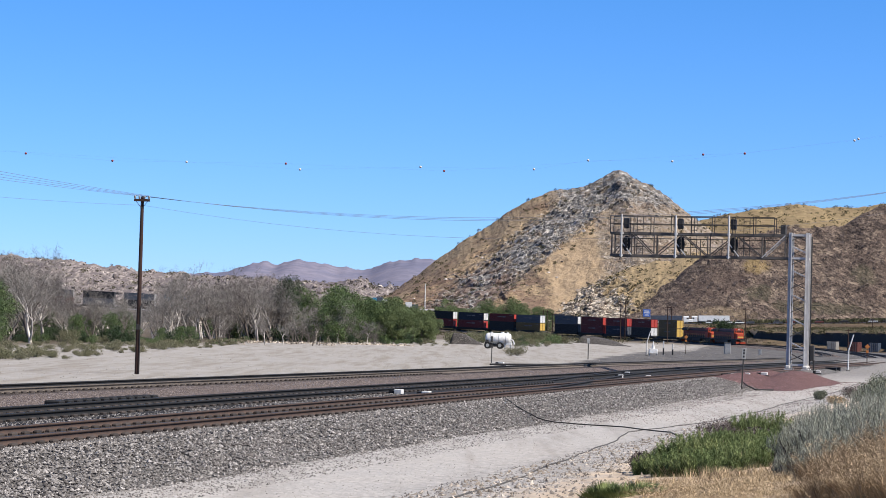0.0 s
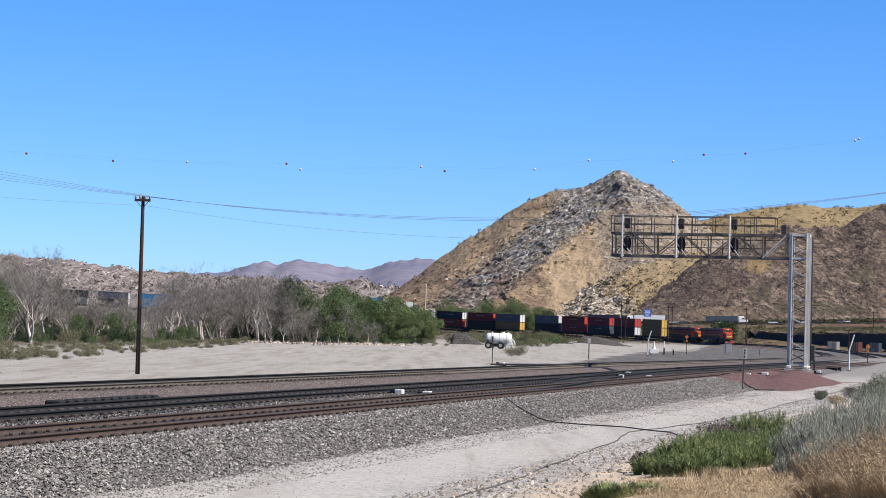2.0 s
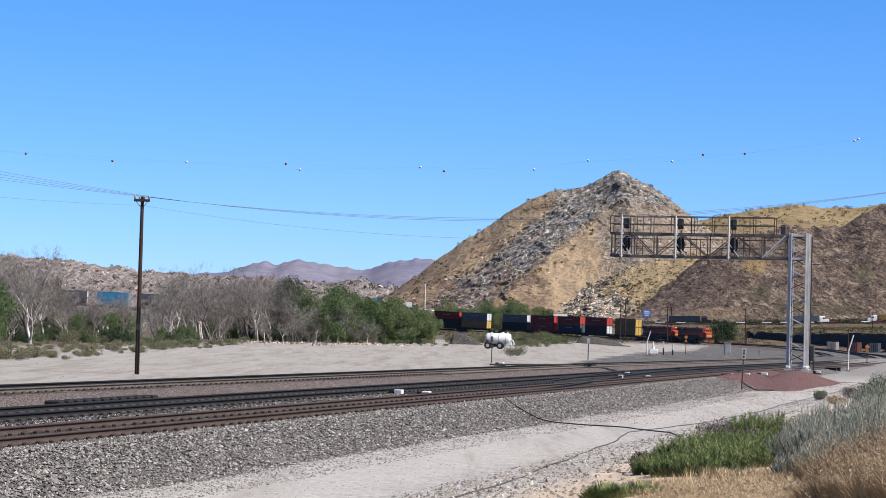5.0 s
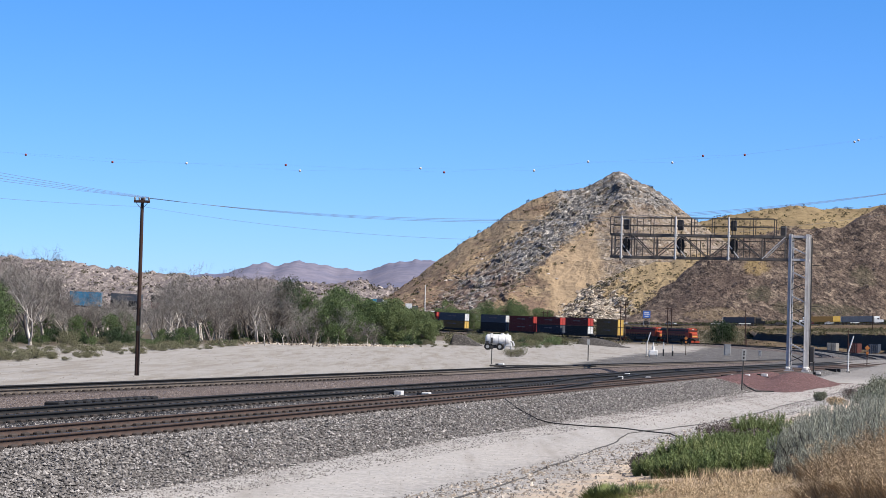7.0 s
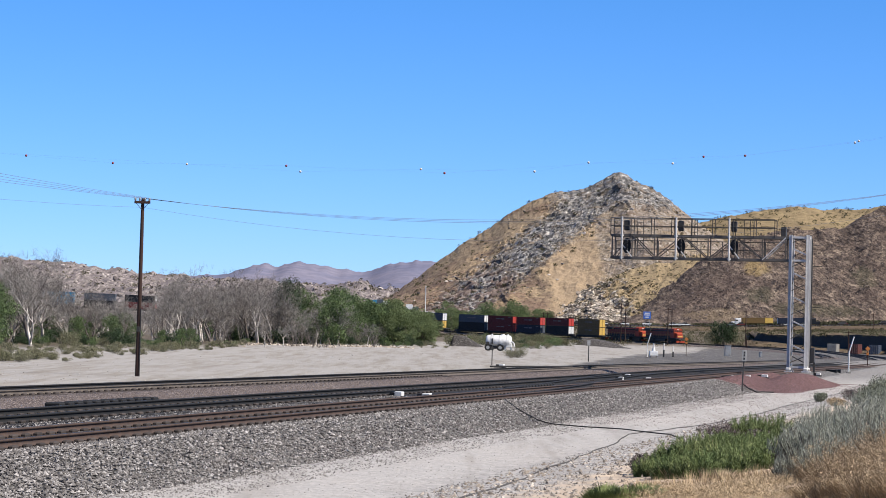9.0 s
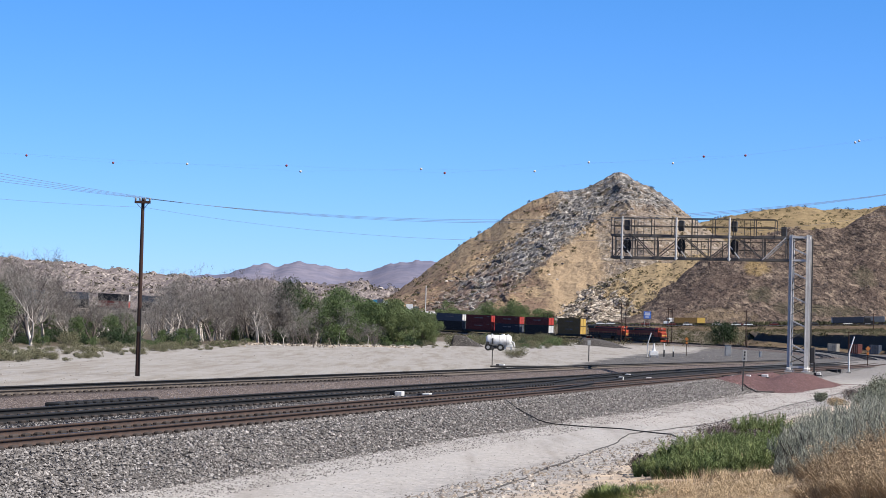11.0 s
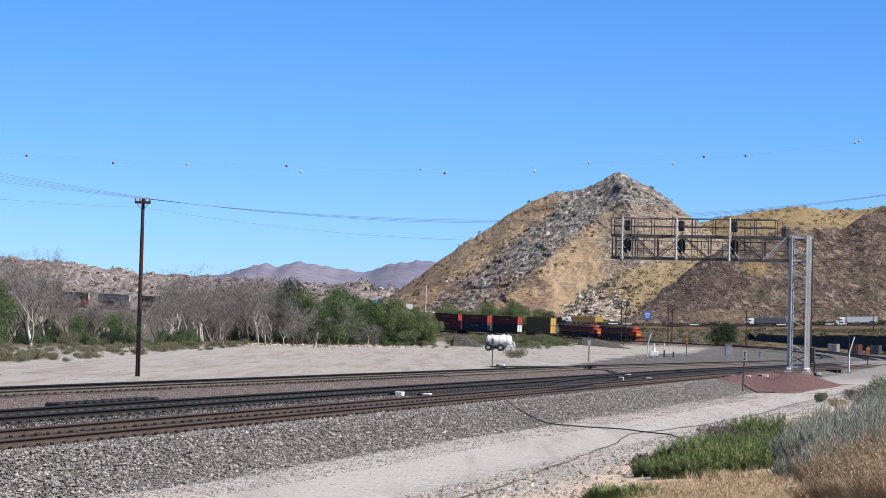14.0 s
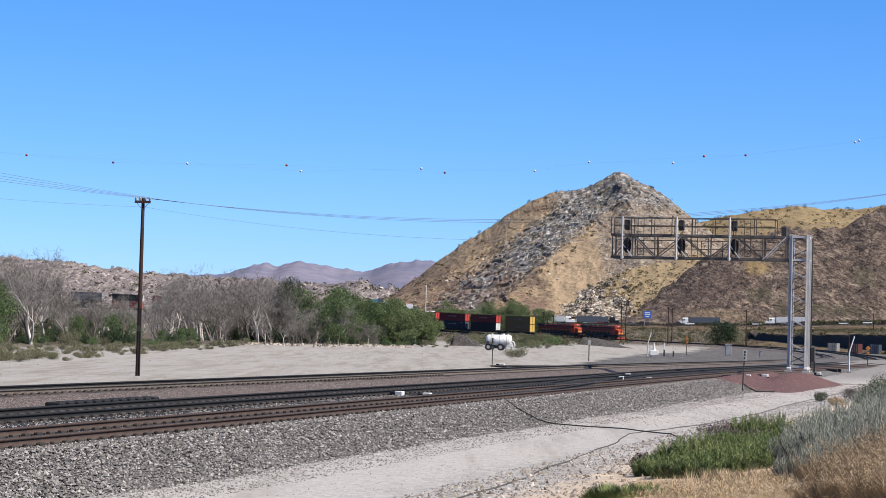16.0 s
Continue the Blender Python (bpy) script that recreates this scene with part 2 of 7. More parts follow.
def rocky_hill_material():
    """Cone hill: a diagonal belt of grey crags, a bare tan apron under it, straw-coloured flanks and russet brush at the foot."""
    m, nt, b = principled("rocky_hill", 0.95)
    v = coords(nt)
    sx = nt.nodes.new("ShaderNodeSeparateXYZ")
    nt.links.new(v, sx.inputs[0])
    x, z = sx.outputs[0], sx.outputs[2]
    big, mid = noise_node(nt, v, 0.03, 6, 0.65), noise_node(nt, v, 0.14, 6, 0.7)
    fine = noise_node(nt, grain(nt, (0, 0.73, 0), (0.5, 0.4, 1.0)), 0.5, 5, 0.75)
    wob = mathn(nt, 'MULTIPLY', mathn(nt, 'SUBTRACT', mid, 0.5), 22.0)

    def edge(val, at, soft):
        return ramp_node(nt, mathn(nt, 'ADD', mathn(nt, 'DIVIDE', mathn(nt, 'SUBTRACT', val, at), soft), 0.5), [(0.0, 0.0), (1.0, 1.0)])
    d = mathn(nt, 'ADD', mathn(nt, 'ADD', mathn(nt, 'MULTIPLY', mathn(nt, 'SUBTRACT', x, 30.0), -0.65), mathn(nt, 'MULTIPLY', mathn(nt, 'SUBTRACT', z, 32.0), 0.76)), wob)
    belt = ramp_node(nt, mathn(nt, 'DIVIDE', mathn(nt, 'ABSOLUTE', d), 40.0), [(0.22, 1.0), (0.34, 0.0)])
    crest = mathn(nt, 'MULTIPLY', edge(mathn(nt, 'ADD', z, wob), 84.0, 10.0), edge(mathn(nt, 'ADD', x, wob), 74.0, 14.0))
    flank = mathn(nt, 'MULTIPLY', edge(mathn(nt, 'ADD', x, wob), 97.0, 8.0), 0.5)
    rock = mathn(nt, 'MAXIMUM', mathn(nt, 'MAXIMUM', belt, crest), flank)
    straw = mixc(nt, ramp_node(nt, fine, [(0.36, 0.0), (0.64, 1.0)]), (0.385, 0.285, 0.175), (0.265, 0.195, 0.122))
    straw = mixc(nt, ramp_node(nt, big, [(0.46, 0.0), (0.6, 0.8)]), straw, (0.20, 0.135, 0.092))
    straw = mixc(nt, ramp_node(nt, noise_node(nt, v, 0.3, 5, 0.8), [(0.54, 0.0), (0.64, 0.75)]), straw, (0.115, 0.083, 0.062))
    tone, crack = blocks(nt, v, 0.30)
    tone2, crack2 = blocks(nt, v, 0.85)
    t = mathn(nt, 'ADD', mathn(nt, 'MULTIPLY', tone, 0.6), mathn(nt, 'MULTIPLY', tone2, 0.4))
    grey = ramp_node(nt, t, [(0.15, (0.11, 0.105, 0.10)), (0.42, (0.235, 0.22, 0.203)), (0.64, (0.36, 0.338, 0.31)), (0.88, (0.62, 0.58, 0.52))])
    grey = mixc(nt, ramp_node(nt, crack, [(0.02, 0.7), (0.09, 0.0)]), grey, (0.05, 0.05, 0.05))
    grey = mixc(nt, ramp_node(nt, crack2, [(0.02, 0.45), (0.10, 0.0)]), grey, (0.06, 0.056, 0.055))
    grey = mixc(nt, ramp_node(nt, noise_node(nt, v, 0.11, 5, 0.7), [(0.50, 0.0), (0.62, 0.75)]), grey, (0.20, 0.148, 0.10))
    # shadow of deep clefts, painted dark into the rock along its grain
    cleft_shade = noise_node(nt, grain(nt, (0, 0.73, 0), (0.35, 0.3, 1.0)), 0.10, 4, 0.6)
    grey = mixc(nt, ramp_node(nt, cleft_shade, [(0.34, 0.5), (0.42, 0.0)]), grey, (0.075, 0.073, 0.074))
    c = mixc(nt, rock, straw, grey)
    # russet and dark brush low on the face
    low = mathn(nt, 'MULTIPLY', edge(mathn(nt, 'ADD', z, wob), 40.0, -14.0), edge(x, 62.0, -6.0))
    c = mixc(nt, mathn(nt, 'MULTIPLY', low, ramp_node(nt, noise_node(nt, v, 0.07, 5, 0.7), [(0.44, 0.0), (0.54, 0.65)])), c, (0.165, 0.105, 0.08))
    c = mixc(nt, mathn(nt, 'MULTIPLY', low, ramp_node(nt, noise_node(nt, v, 0.4, 4, 0.7), [(0.55, 0.0), (0.65, 0.55)])), c, (0.085, 0.072, 0.06))
    # bare tan apron
    under = mathn(nt, 'SUBTRACT', mathn(nt, 'ADD', mathn(nt, 'MULTIPLY', mathn(nt, 'SUBTRACT', x, 65.0), 0.68), 47.0), mathn(nt, 'ADD', z, mathn(nt, 'MULTIPLY', wob, 0.25)))
    apron = mathn(nt, 'MULTIPLY', mathn(nt, 'MULTIPLY', edge(mathn(nt, 'ADD', x, mathn(nt, 'MULTIPLY', wob, 0.08)), 65.0, 1.5), edge(under, 0.0, 3.0)), edge(mathn(nt, 'ADD', x, mathn(nt, 'MULTIPLY', wob, 0.3)), 95.0, -5.0))
    tan = mixc(nt, ramp_node(nt, fine, [(0.35, 0.0), (0.7, 1.0)]), (0.37, 0.275, 0.175), (0.30, 0.22, 0.14))
    c = mixc(nt, apron, c, tan)
    cell = voro_node(nt, v, 0.26, "Distance")
    c = mixc(nt, mathn(nt, 'MULTIPLY', ramp_node(nt, cell, [(0.16, 0.75), (0.26, 0.0)]), mathn(nt, 'SUBTRACT', 1.0, mathn(nt, 'MULTIPLY', apron, 0.85))), c, (0.045, 0.042, 0.030))
    paint_base(nt, b, c)
    bump(nt, b, mathn(nt, 'ADD', mid, mathn(nt, 'MULTIPLY', fine, 0.6)), 0.8, 3.0)
    b.inputs["Specular IOR Level"].default_value = 0.1
    return m


def outcrop_material():
    """Low spur: white broken rock at its toe, golden grass dotted with shrubs above."""
    m, nt, b = principled("outcrop", 0.95)
    v = coords(nt)
    sx = nt.nodes.new("ShaderNodeSeparateXYZ")
    nt.links.new(v, sx.inputs[0])
    mid, fine = noise_node(nt, v, 0.13, 5, 0.7), noise_node(nt, v, 0.9, 4, 0.7)
    grass = mixc(nt, ramp_node(nt, fine, [(0.36, 0.0), (0.66, 1.0)]), (0.42, 0.318, 0.18), (0.285, 0.212, 0.125))
    tone, crack = blocks(nt, v, 0.42)
    rock = ramp_node(nt, tone, [(0.08, (0.18, 0.15, 0.12)), (0.4, (0.42, 0.355, 0.28)), (0.8, (0.68, 0.59, 0.47))])
    rock = mixc(nt, ramp_node(nt, crack, [(0.03, 0.9), (0.13, 0.0)]), rock, (0.07, 0.058, 0.048))
    low = mathn(nt, 'ADD', mathn(nt, 'ADD', mathn(nt, 'MULTIPLY', mathn(nt, 'SUBTRACT', sx.outputs[0], 98.0), -0.022), mathn(nt, 'MULTIPLY', mathn(nt, 'SUBTRACT', sx.outputs[2], 24.0), -0.018)), mathn(nt, 'MULTIPLY', mathn(nt, 'SUBTRACT', mid, 0.5), 3.4))
    c = mixc(nt, ramp_node(nt, mathn(nt, 'ADD', low, 0.5), [(0.42, 0.0), (0.58, 1.0)]), grass, rock)
    cell = voro_node(nt, v, 0.25, "Distance")
    c = mixc(nt, ramp_node(nt, cell, [(0.2, 0.85), (0.3, 0.0)]), c, (0.055, 0.045, 0.026))
    paint_base(nt, b, c)
    bump(nt, b, mathn(nt, 'ADD', mid, fine), 0.8, 2.0)
    b.inputs["Specular IOR Level"].default_value = 0.1
    return m


def burnt_material():
    """Scorched slope: dark brown brush over reddish soil, with a straw patch and green growth low down."""
    m, nt, b = principled("burnt_slope", 0.95)
    v = coords(nt)
    sx = nt.nodes.new("ShaderNodeSeparateXYZ")
    nt.links.new(v, sx.inputs[0])
    w = grain(nt, (0, -0.54, 0), (0.5, 0.4, 1.0))
    big, mid, fine = noise_node(nt, v, 0.03, 5, 0.65), noise_node(nt, w, 0.30, 6, 0.75), noise_node(nt, w, 1.0, 4, 0.8)
    c = ramp_node(nt, mid, [(0.34, (0.060, 0.047, 0.041)), (0.45, (0.145, 0.108, 0.086)), (0.55, (0.24, 0.18, 0.138)), (0.66, (0.43, 0.335, 0.24))])
    c = mixc(nt, ramp_node(nt, fine, [(0.50, 0.0), (0.60, 0.85)]), c, (0.042, 0.034, 0.031))
    c = mixc(nt, ramp_node(nt, fine, [(0.32, 0.6), (0.40, 0.0)]), c, (0.47, 0.375, 0.28))
    c = mixc(nt, ramp_node(nt, big, [(0.40, 0.6), (0.5, 0.0)]), c, (0.115, 0.082, 0.068))

    def spot(x0, z0, rx, rz, amount):
        dx = mathn(nt, 'DIVIDE', mathn(nt, 'SUBTRACT', sx.outputs[0], x0), rx)
        dz = mathn(nt, 'DIVIDE', mathn(nt, 'SUBTRACT', sx.outputs[2], z0), rz)
        r = mathn(nt, 'ADD', mathn(nt, 'ADD', mathn(nt, 'MULTIPLY', dx, dx), mathn(nt, 'MULTIPLY', dz, dz)), mathn(nt, 'MULTIPLY', mathn(nt, 'SUBTRACT', mid, 0.5), 3.0))
        return ramp_node(nt, r, [(0.3, amount), (1.0, 0.0)])
    c = mixc(nt, spot(175, 40, 9, 5, 0.7), c, (0.36, 0.255, 0.115))
    c = mixc(nt, spot(150, 13, 22, 4, 0.35), c, (0.30, 0.225, 0.13))
    for x0, z0, rx, rz in ((174, 25, 10, 5), (190, 18, 14, 4), (212, 17, 20, 4), (232, 36, 8, 7)):
        c = mixc(nt, spot(x0, z0, rx, rz, 0.5), c, (0.10, 0.094, 0.058))
    paint_base(nt, b, c)
    bump(nt, b, mathn(nt, 'ADD', mid, mathn(nt, 'MULTIPLY', fine, 0.5)), 1.0, 3.0)
    b.inputs["Specular IOR Level"].default_value = 0.1
    return m


M = {
    "earth": earth_material(),
    "ballast": ballast_material("ballast", (0.255, 0.242, 0.224), (0.152, 0.141, 0.129), (0.07, 0.062, 0.057), 24.0),
    "ballast_rusty": ballast_material("ballast_rusty", (0.228, 0.19, 0.168), (0.142, 0.108, 0.093), (0.062, 0.046, 0.04), 22.0),
    "ballast_oily": ballast_material("ballast_oily", (0.045, 0.042, 0.040), (0.026, 0.024, 0.023), (0.012, 0.011, 0.011)),
    "ballast_dark": ballast_material("ballast_dark", (0.105, 0.095, 0.086), (0.062, 0.055, 0.05), (0.03, 0.027, 0.025), 6.0),
    "red_gravel": ballast_material("red_gravel", (0.20, 0.115, 0.105), (0.135, 0.072, 0.066), (0.075, 0.040, 0.038)),
    "rail_black": worn("rail_black", (0.016, 0.0155, 0.015), (0.010, 0.0095, 0.009), 3, 0.85),
    "rail_dusty": worn("rail_dusty", (0.144, 0.119, 0.097), (0.079, 0.065, 0.054), 3, 0.9),
    "rail_rust": worn("rail_rust", (0.088, 0.057, 0.044), (0.046, 0.031, 0.025), 4, 0.9, 0.0),
    "rail_head": worn("rail_head", (0.061, 0.058, 0.056), (0.036, 0.032, 0.030), 2, 0.6, 0.2),
    "tie": worn("tie", (0.061, 0.048, 0.040), (0.029, 0.024, 0.021), 2.5, 0.9, 0, 30, 0.5, 0.35),
    "steel": worn("steel", (0.360, 0.360, 0.353), (0.216, 0.212, 0.202), 1.5, 0.5, 0.35),
    "dark_steel": worn("dark_steel", (0.070, 0.066, 0.062), (0.030, 0.028, 0.026), 1.5, 0.6, 0.3),
    "black": worn("black", (0.012, 0.012, 0.013), None, 2, 0.6),
    "rubber": worn("rubber", (0.02, 0.02, 0.02), (0.025, 0.023, 0.022), 2, 0.9),
    "pole_wood": worn("pole_wood", (0.055, 0.026, 0.018), (0.018, 0.012, 0.01), 1.2, 0.9, 0, 40, 0.5),
    "white": worn("white", (0.80, 0.79, 0.76), (0.446, 0.432, 0.396), 2, 0.5),
    "pale_grey": worn("pale_grey", (0.360, 0.360, 0.346), (0.274, 0.266, 0.252), 2, 0.6),
    "orange": worn("orange", (0.45, 0.165, 0.035), (0.30, 0.10, 0.025), 2, 0.6),
    "asphalt": worn("asphalt", (0.043, 0.043, 0.045), (0.029, 0.029, 0.029), 0.3, 0.9),
    "concrete": worn("concrete", (0.274, 0.259, 0.238), (0.180, 0.169, 0.151), 0.6, 0.85),
    "hill_rock": rocky_hill_material(),
    "hill_straw": slope_material("hill_straw", (0.360, 0.270, 0.144), (0.252, 0.187, 0.104), (0.302, 0.259, 0.216), 0.2, 0.5),
    "hill_burnt": burnt_material(),
    "brush_slope": slope_material("brush_slope", (0.24, 0.175, 0.105), (0.135, 0.098, 0.065), (0.25, 0.20, 0.155), 0.3, 0.6, 0.05),
    "outcrop": outcrop_material(),
    "hill_pink": slope_material("hill_pink", (0.215, 0.18, 0.17), (0.145, 0.123, 0.124), (0.34, 0.295, 0.27), 0.8, 0.3, 0.012),
    # blue-grey base colours paint the haze of distance onto the range
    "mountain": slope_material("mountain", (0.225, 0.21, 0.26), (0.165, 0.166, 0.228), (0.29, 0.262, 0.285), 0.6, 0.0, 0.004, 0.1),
}

# ---------------------------------------------------------------- mesh helpers


class Build:
    """Collects boxes, tubes and faces, and turns them into one mesh."""

    def __init__(self):
        self.v, self.f, self.smooth = [], [], []

    def add(self, verts, faces, m=None, smooth=False):
        o = len(self.v)
        self.v.extend((m @ Vector(a) if m else Vector(a)) for a in verts)
        self.f.extend(tuple(i + o for i in a) for a in faces)
        self.smooth.extend([smooth] * len(faces))
        return self

    def box(self, c, s, m=None, bevel=0.0):
        """Box of size s about c; bevel cuts its twelve edges."""
        hx, hy, hz = s[0] / 2, s[1] / 2, s[2] / 2
        if not bevel:
            vs = [(c[0] + a * hx, c[1] + b * hy, c[2] + d * hz) for a in (-1, 1) for b in (-1, 1) for d in (-1, 1)]
            return self.add(vs, [(0, 1, 3, 2), (4, 6, 7, 5), (0, 4, 5, 1), (2, 3, 7, 6), (0, 2, 6, 4), (1, 5, 7, 3)], m)
        bm = bmesh.new()
        bmesh.ops.create_cube(bm, size=1.0)
        bmesh.ops.scale(bm, vec=s, verts=bm.verts)
        bmesh.ops.bevel(bm, geom=bm.edges[:], offset=min(bevel, min(s) * 0.45), segments=1, affect='EDGES')
        bm.verts.index_update()
        self.add([v.co + Vector(c) for v in bm.verts], [tuple(v.index for v in f.verts) for f in bm.faces], m)
        bm.free()
        return self

    def rod(self, a, b, r0, r1=None, n=6, caps=True, smooth=True, m=None):
        a, b = Vector(a), Vector(b)
        r1 = r0 if r1 is None else r1
        d = (b - a).normalized()
        x = d.orthogonal().normalized()
        y = d.cross(x)
        vs = []
        for c, r in ((a, r0), (b, r1)):
            vs += [c + (x * math.cos(2 * math.pi * i / n) + y * math.sin(2 * math.pi * i / n)) * r for i in range(n)]
        self.add(vs, [(i, (i + 1) % n, n + (i + 1) % n, n + i) for i in range(n)], m, smooth)
        if caps:
            self.add(vs, [tuple(range(n))[::-1], tuple(range(n, 2 * n))], m)
        return self

    def tube(self, pts, r, n=6):
        for a, b in zip(pts, pts[1:]):
            self.rod(a, b, r, r, n, True)
        return self

    def lathe(self, prof, n=16, m=None, smooth=True):
        """Turned form: prof is a row of (radius, height)."""
        vs = [(r * math.cos(2 * math.pi * i / n), r * math.sin(2 * math.pi * i / n), z) for r, z in prof for i in range(n)]
        fs = [(k * n + i, k * n + (i + 1) % n, (k + 1) * n + (i + 1) % n, (k + 1) * n + i) for k in range(len(prof) - 1) for i in range(n)]
        self.add(vs, fs, m, smooth)
        return self.add(vs, [tuple(range(n))[::-1], tuple(range((len(prof) - 1) * n, len(prof) * n))], m)

    def prism(self, outline, x0, x1, m=None):
        """Extrudes an outline in (y, z) from x0 to x1."""
        k = len(outline)
        vs = [(x0, y, z) for y, z in outline] + [(x1, y, z) for y, z in outline]
        return self.add(vs, [(i, (i + 1) % k, k + (i + 1) % k, k + i) for i in range(k)] + [tuple(range(k))[::-1], tuple(range(k, 2 * k))], m)

    def mesh(self, name, material):
        me = bpy.data.meshes.new(name)
        me.from_pydata([tuple(v) for v in self.v], [], self.f)
        me.polygons.foreach_set("use_smooth", self.smooth)
        me.materials.append(material)
        me.update()
        return me


def grid_mesh(name, pts, rows, cols, material, smooth=True):
    """A sheet of rows x cols points given as a flat array."""
    i = np.arange(rows - 1)[:, None] * cols + np.arange(cols - 1)[None, :]
    faces = np.stack([i, i + 1, i + cols + 1, i + cols], -1).reshape(-1, 4)
    me = bpy.data.meshes.new(name)
    me.from_pydata(np.asarray(pts).reshape(-1, 3).tolist(), [], faces.tolist())
    me.polygons.foreach_set("use_smooth", [smooth] * len(me.polygons))
    me.materials.append(material)
    me.update()
    return me


def thing(name, label, category, group="", kind="", at=None):
    e = new(name)
    e.empty_display_size = 0.2
    if at is not None:
        e.matrix_basis = at
    return tagged(e, label, category, group, kind)


def part(name, build, material, parent, label="", at=None):
    me = build if isinstance(build, bpy.types.Mesh) else build.mesh(name, material)
    ob = new(name, me)
    ob.parent = parent
    if at is not None:
        ob.matrix_basis = at
    return tagged(ob, label) if label else ob


def whole(name, build, material, label, category, group="", kind="", at=None):
    me = build if isinstance(build, bpy.types.Mesh) else build.mesh(name, material)
    ob = new(name, me)
    if at is not None:
        ob.matrix_basis = at
    return tagged(ob, label, category, group, kind)


def fbm(x, y, z=0.0, octaves=5):
    return noise.fractal((x, y, z), 1.0, 2.0, octaves)


# ---------------------------------------------------------------- railway line: straight, then curving left and climbing
Q0, P3, R1, L1, R2 = 196.7, 28.0, 1869.0, 396.7, 250.0
GRADE = [(-400, 0.0), (-140, 0.0), (-60, -0.1), (40, -0.5), (178, -1.16), (300, -1.4), (432, -1.15), (470, -0.95), (496, -0.8), (530, -0.52),
         (558, -0.15), (592, 0.1), (622, 0.6), (690, 2.55), (758, 4.75), (800, 5.75), (950, 9.45)]


def line_at(l, off=0.0):
    """Centre of a track at arc length l past the end of the straight; off: metres to the right of the far track. Gives place and heading."""
    s = site(Q0, P3)
    if l <= 0:
        x, y, h = s.x + math.sin(TURN) * l, s.y + math.cos(TURN) * l, TURN
    else:
        a = min(l, L1)
        h = TURN - a / R1
        x, y = s.x + R1 * (math.cos(h) - math.cos(TURN)), s.y + R1 * (math.sin(TURN) - math.sin(h))
        if l > L1:
            h2 = h - (l - L1) / R2
            x, y, h = x + R2 * (math.cos(h2) - math.cos(h)), y + R2 * (math.sin(h) - math.sin(h2)), h2
    z = float(np.interp(l, [g[0] for g in GRADE], [g[1] for g in GRADE]))
    return Vector((x + off * math.cos(h), y - off * math.sin(h), z)), h


# ---------------------------------------------------------------- ground
def smooth(a, b, t):
    t = min(1.0, max(0.0, (t - a) / (b - a)))
    return t * t * (3 - 2 * t)


PROFILE = [(-400, 3.0), (-60, 1.6), (-12, 0.8), (0, 0.35), (4, -0.2), (7, -0.5), (10, -0.66), (13.5, -0.64), (15, -0.55), (30, -0.62), (60, -0.75), (120, -0.8), (600, -0.8)]


def ground_z(x, y):
    q, p = x * UQ.x + y * UQ.y, x * NP.x + y * NP.y
    near = float(np.interp(p, [a for a, _ in PROFILE], [b for _, b in PROFILE]))
    k = smooth(260, 420, y)
    far = -0.8 - 1.1 * smooth(20, 55, x) * smooth(760, 600, y) + 0.016 * max(0.0, min(y, 1060) - 760)
    z = near * (1 - k) + far * k
    amp = 0.05 + 0.25 * smooth(30, 120, p) * smooth(60, 250, y) + 0.05 * smooth(9, 5, p)
    if p > 8.5 and p < 32:
        amp = 0.03
    return z + amp * fbm(x * 0.16, y * 0.16, 3.0) + 0.25 * amp * fbm(x * 0.9, y * 0.9, 7.0, 3)


def build_ground():
    qs, q = [-40.0], -40.0
    while q < 4700:
        q += 0.55 if 18 < q < 60 else max(0.8, abs(q) * 0.016)
        qs.append(q)
    ps = [-3200, -2200, -1500, -1000, -700, -480, -320, -220, -150, -100, -70, -48, -32, -22, -15, -10, -7]
    p = -5.0
    while p < 3200:
        ps.append(p)
        p += 0.3 if p < 16 else max(0.4, (p - 14) * 0.05)
    pts = []
    for q in qs:
        for p in ps:
            c = site(q, p)
            pts.append((c.x, c.y, ground_z(c.x, c.y)))
    whole("ground", grid_mesh("ground", pts, len(qs), len(ps), M["earth"]), None,
          "pale sandy desert ground with a gravel service road", "ground", kind="structure")


build_ground()


def sweep(name, prof, l0, l1, step, off, material, wobble=0.0, dz=0.0):
    """Sweeps a cross profile of (offset, height) points along the line."""
    n = max(2, int((l1 - l0) / step) + 1)
    pts = []
    for i in range(n):
        c, h = line_at(l0 + (l1 - l0) * i / (n - 1), off)
        r = Vector((math.cos(h), -math.sin(h), 0))
        for k, (a, z) in enumerate(prof):
            e = c + r * a + Vector((0, 0, z + dz))
            if wobble:
                e.z += wobble * (fbm(e.x * 0.8, e.y * 0.8, 1.0, 4) + 0.6 * random.uniform(-0.5, 0.5))
                e += r * (wobble * 2 * fbm(e.x * 0.3, e.y * 0.3, 9.0, 3) * (1 if k in (0, len(prof) - 1) else 0))
            pts.append(e)
    return grid_mesh(name, pts, n, len(prof), material)


TRACKS = [("near", P3 - 17.15), ("middle", P3 - 20.95), ("far", 0.0)]


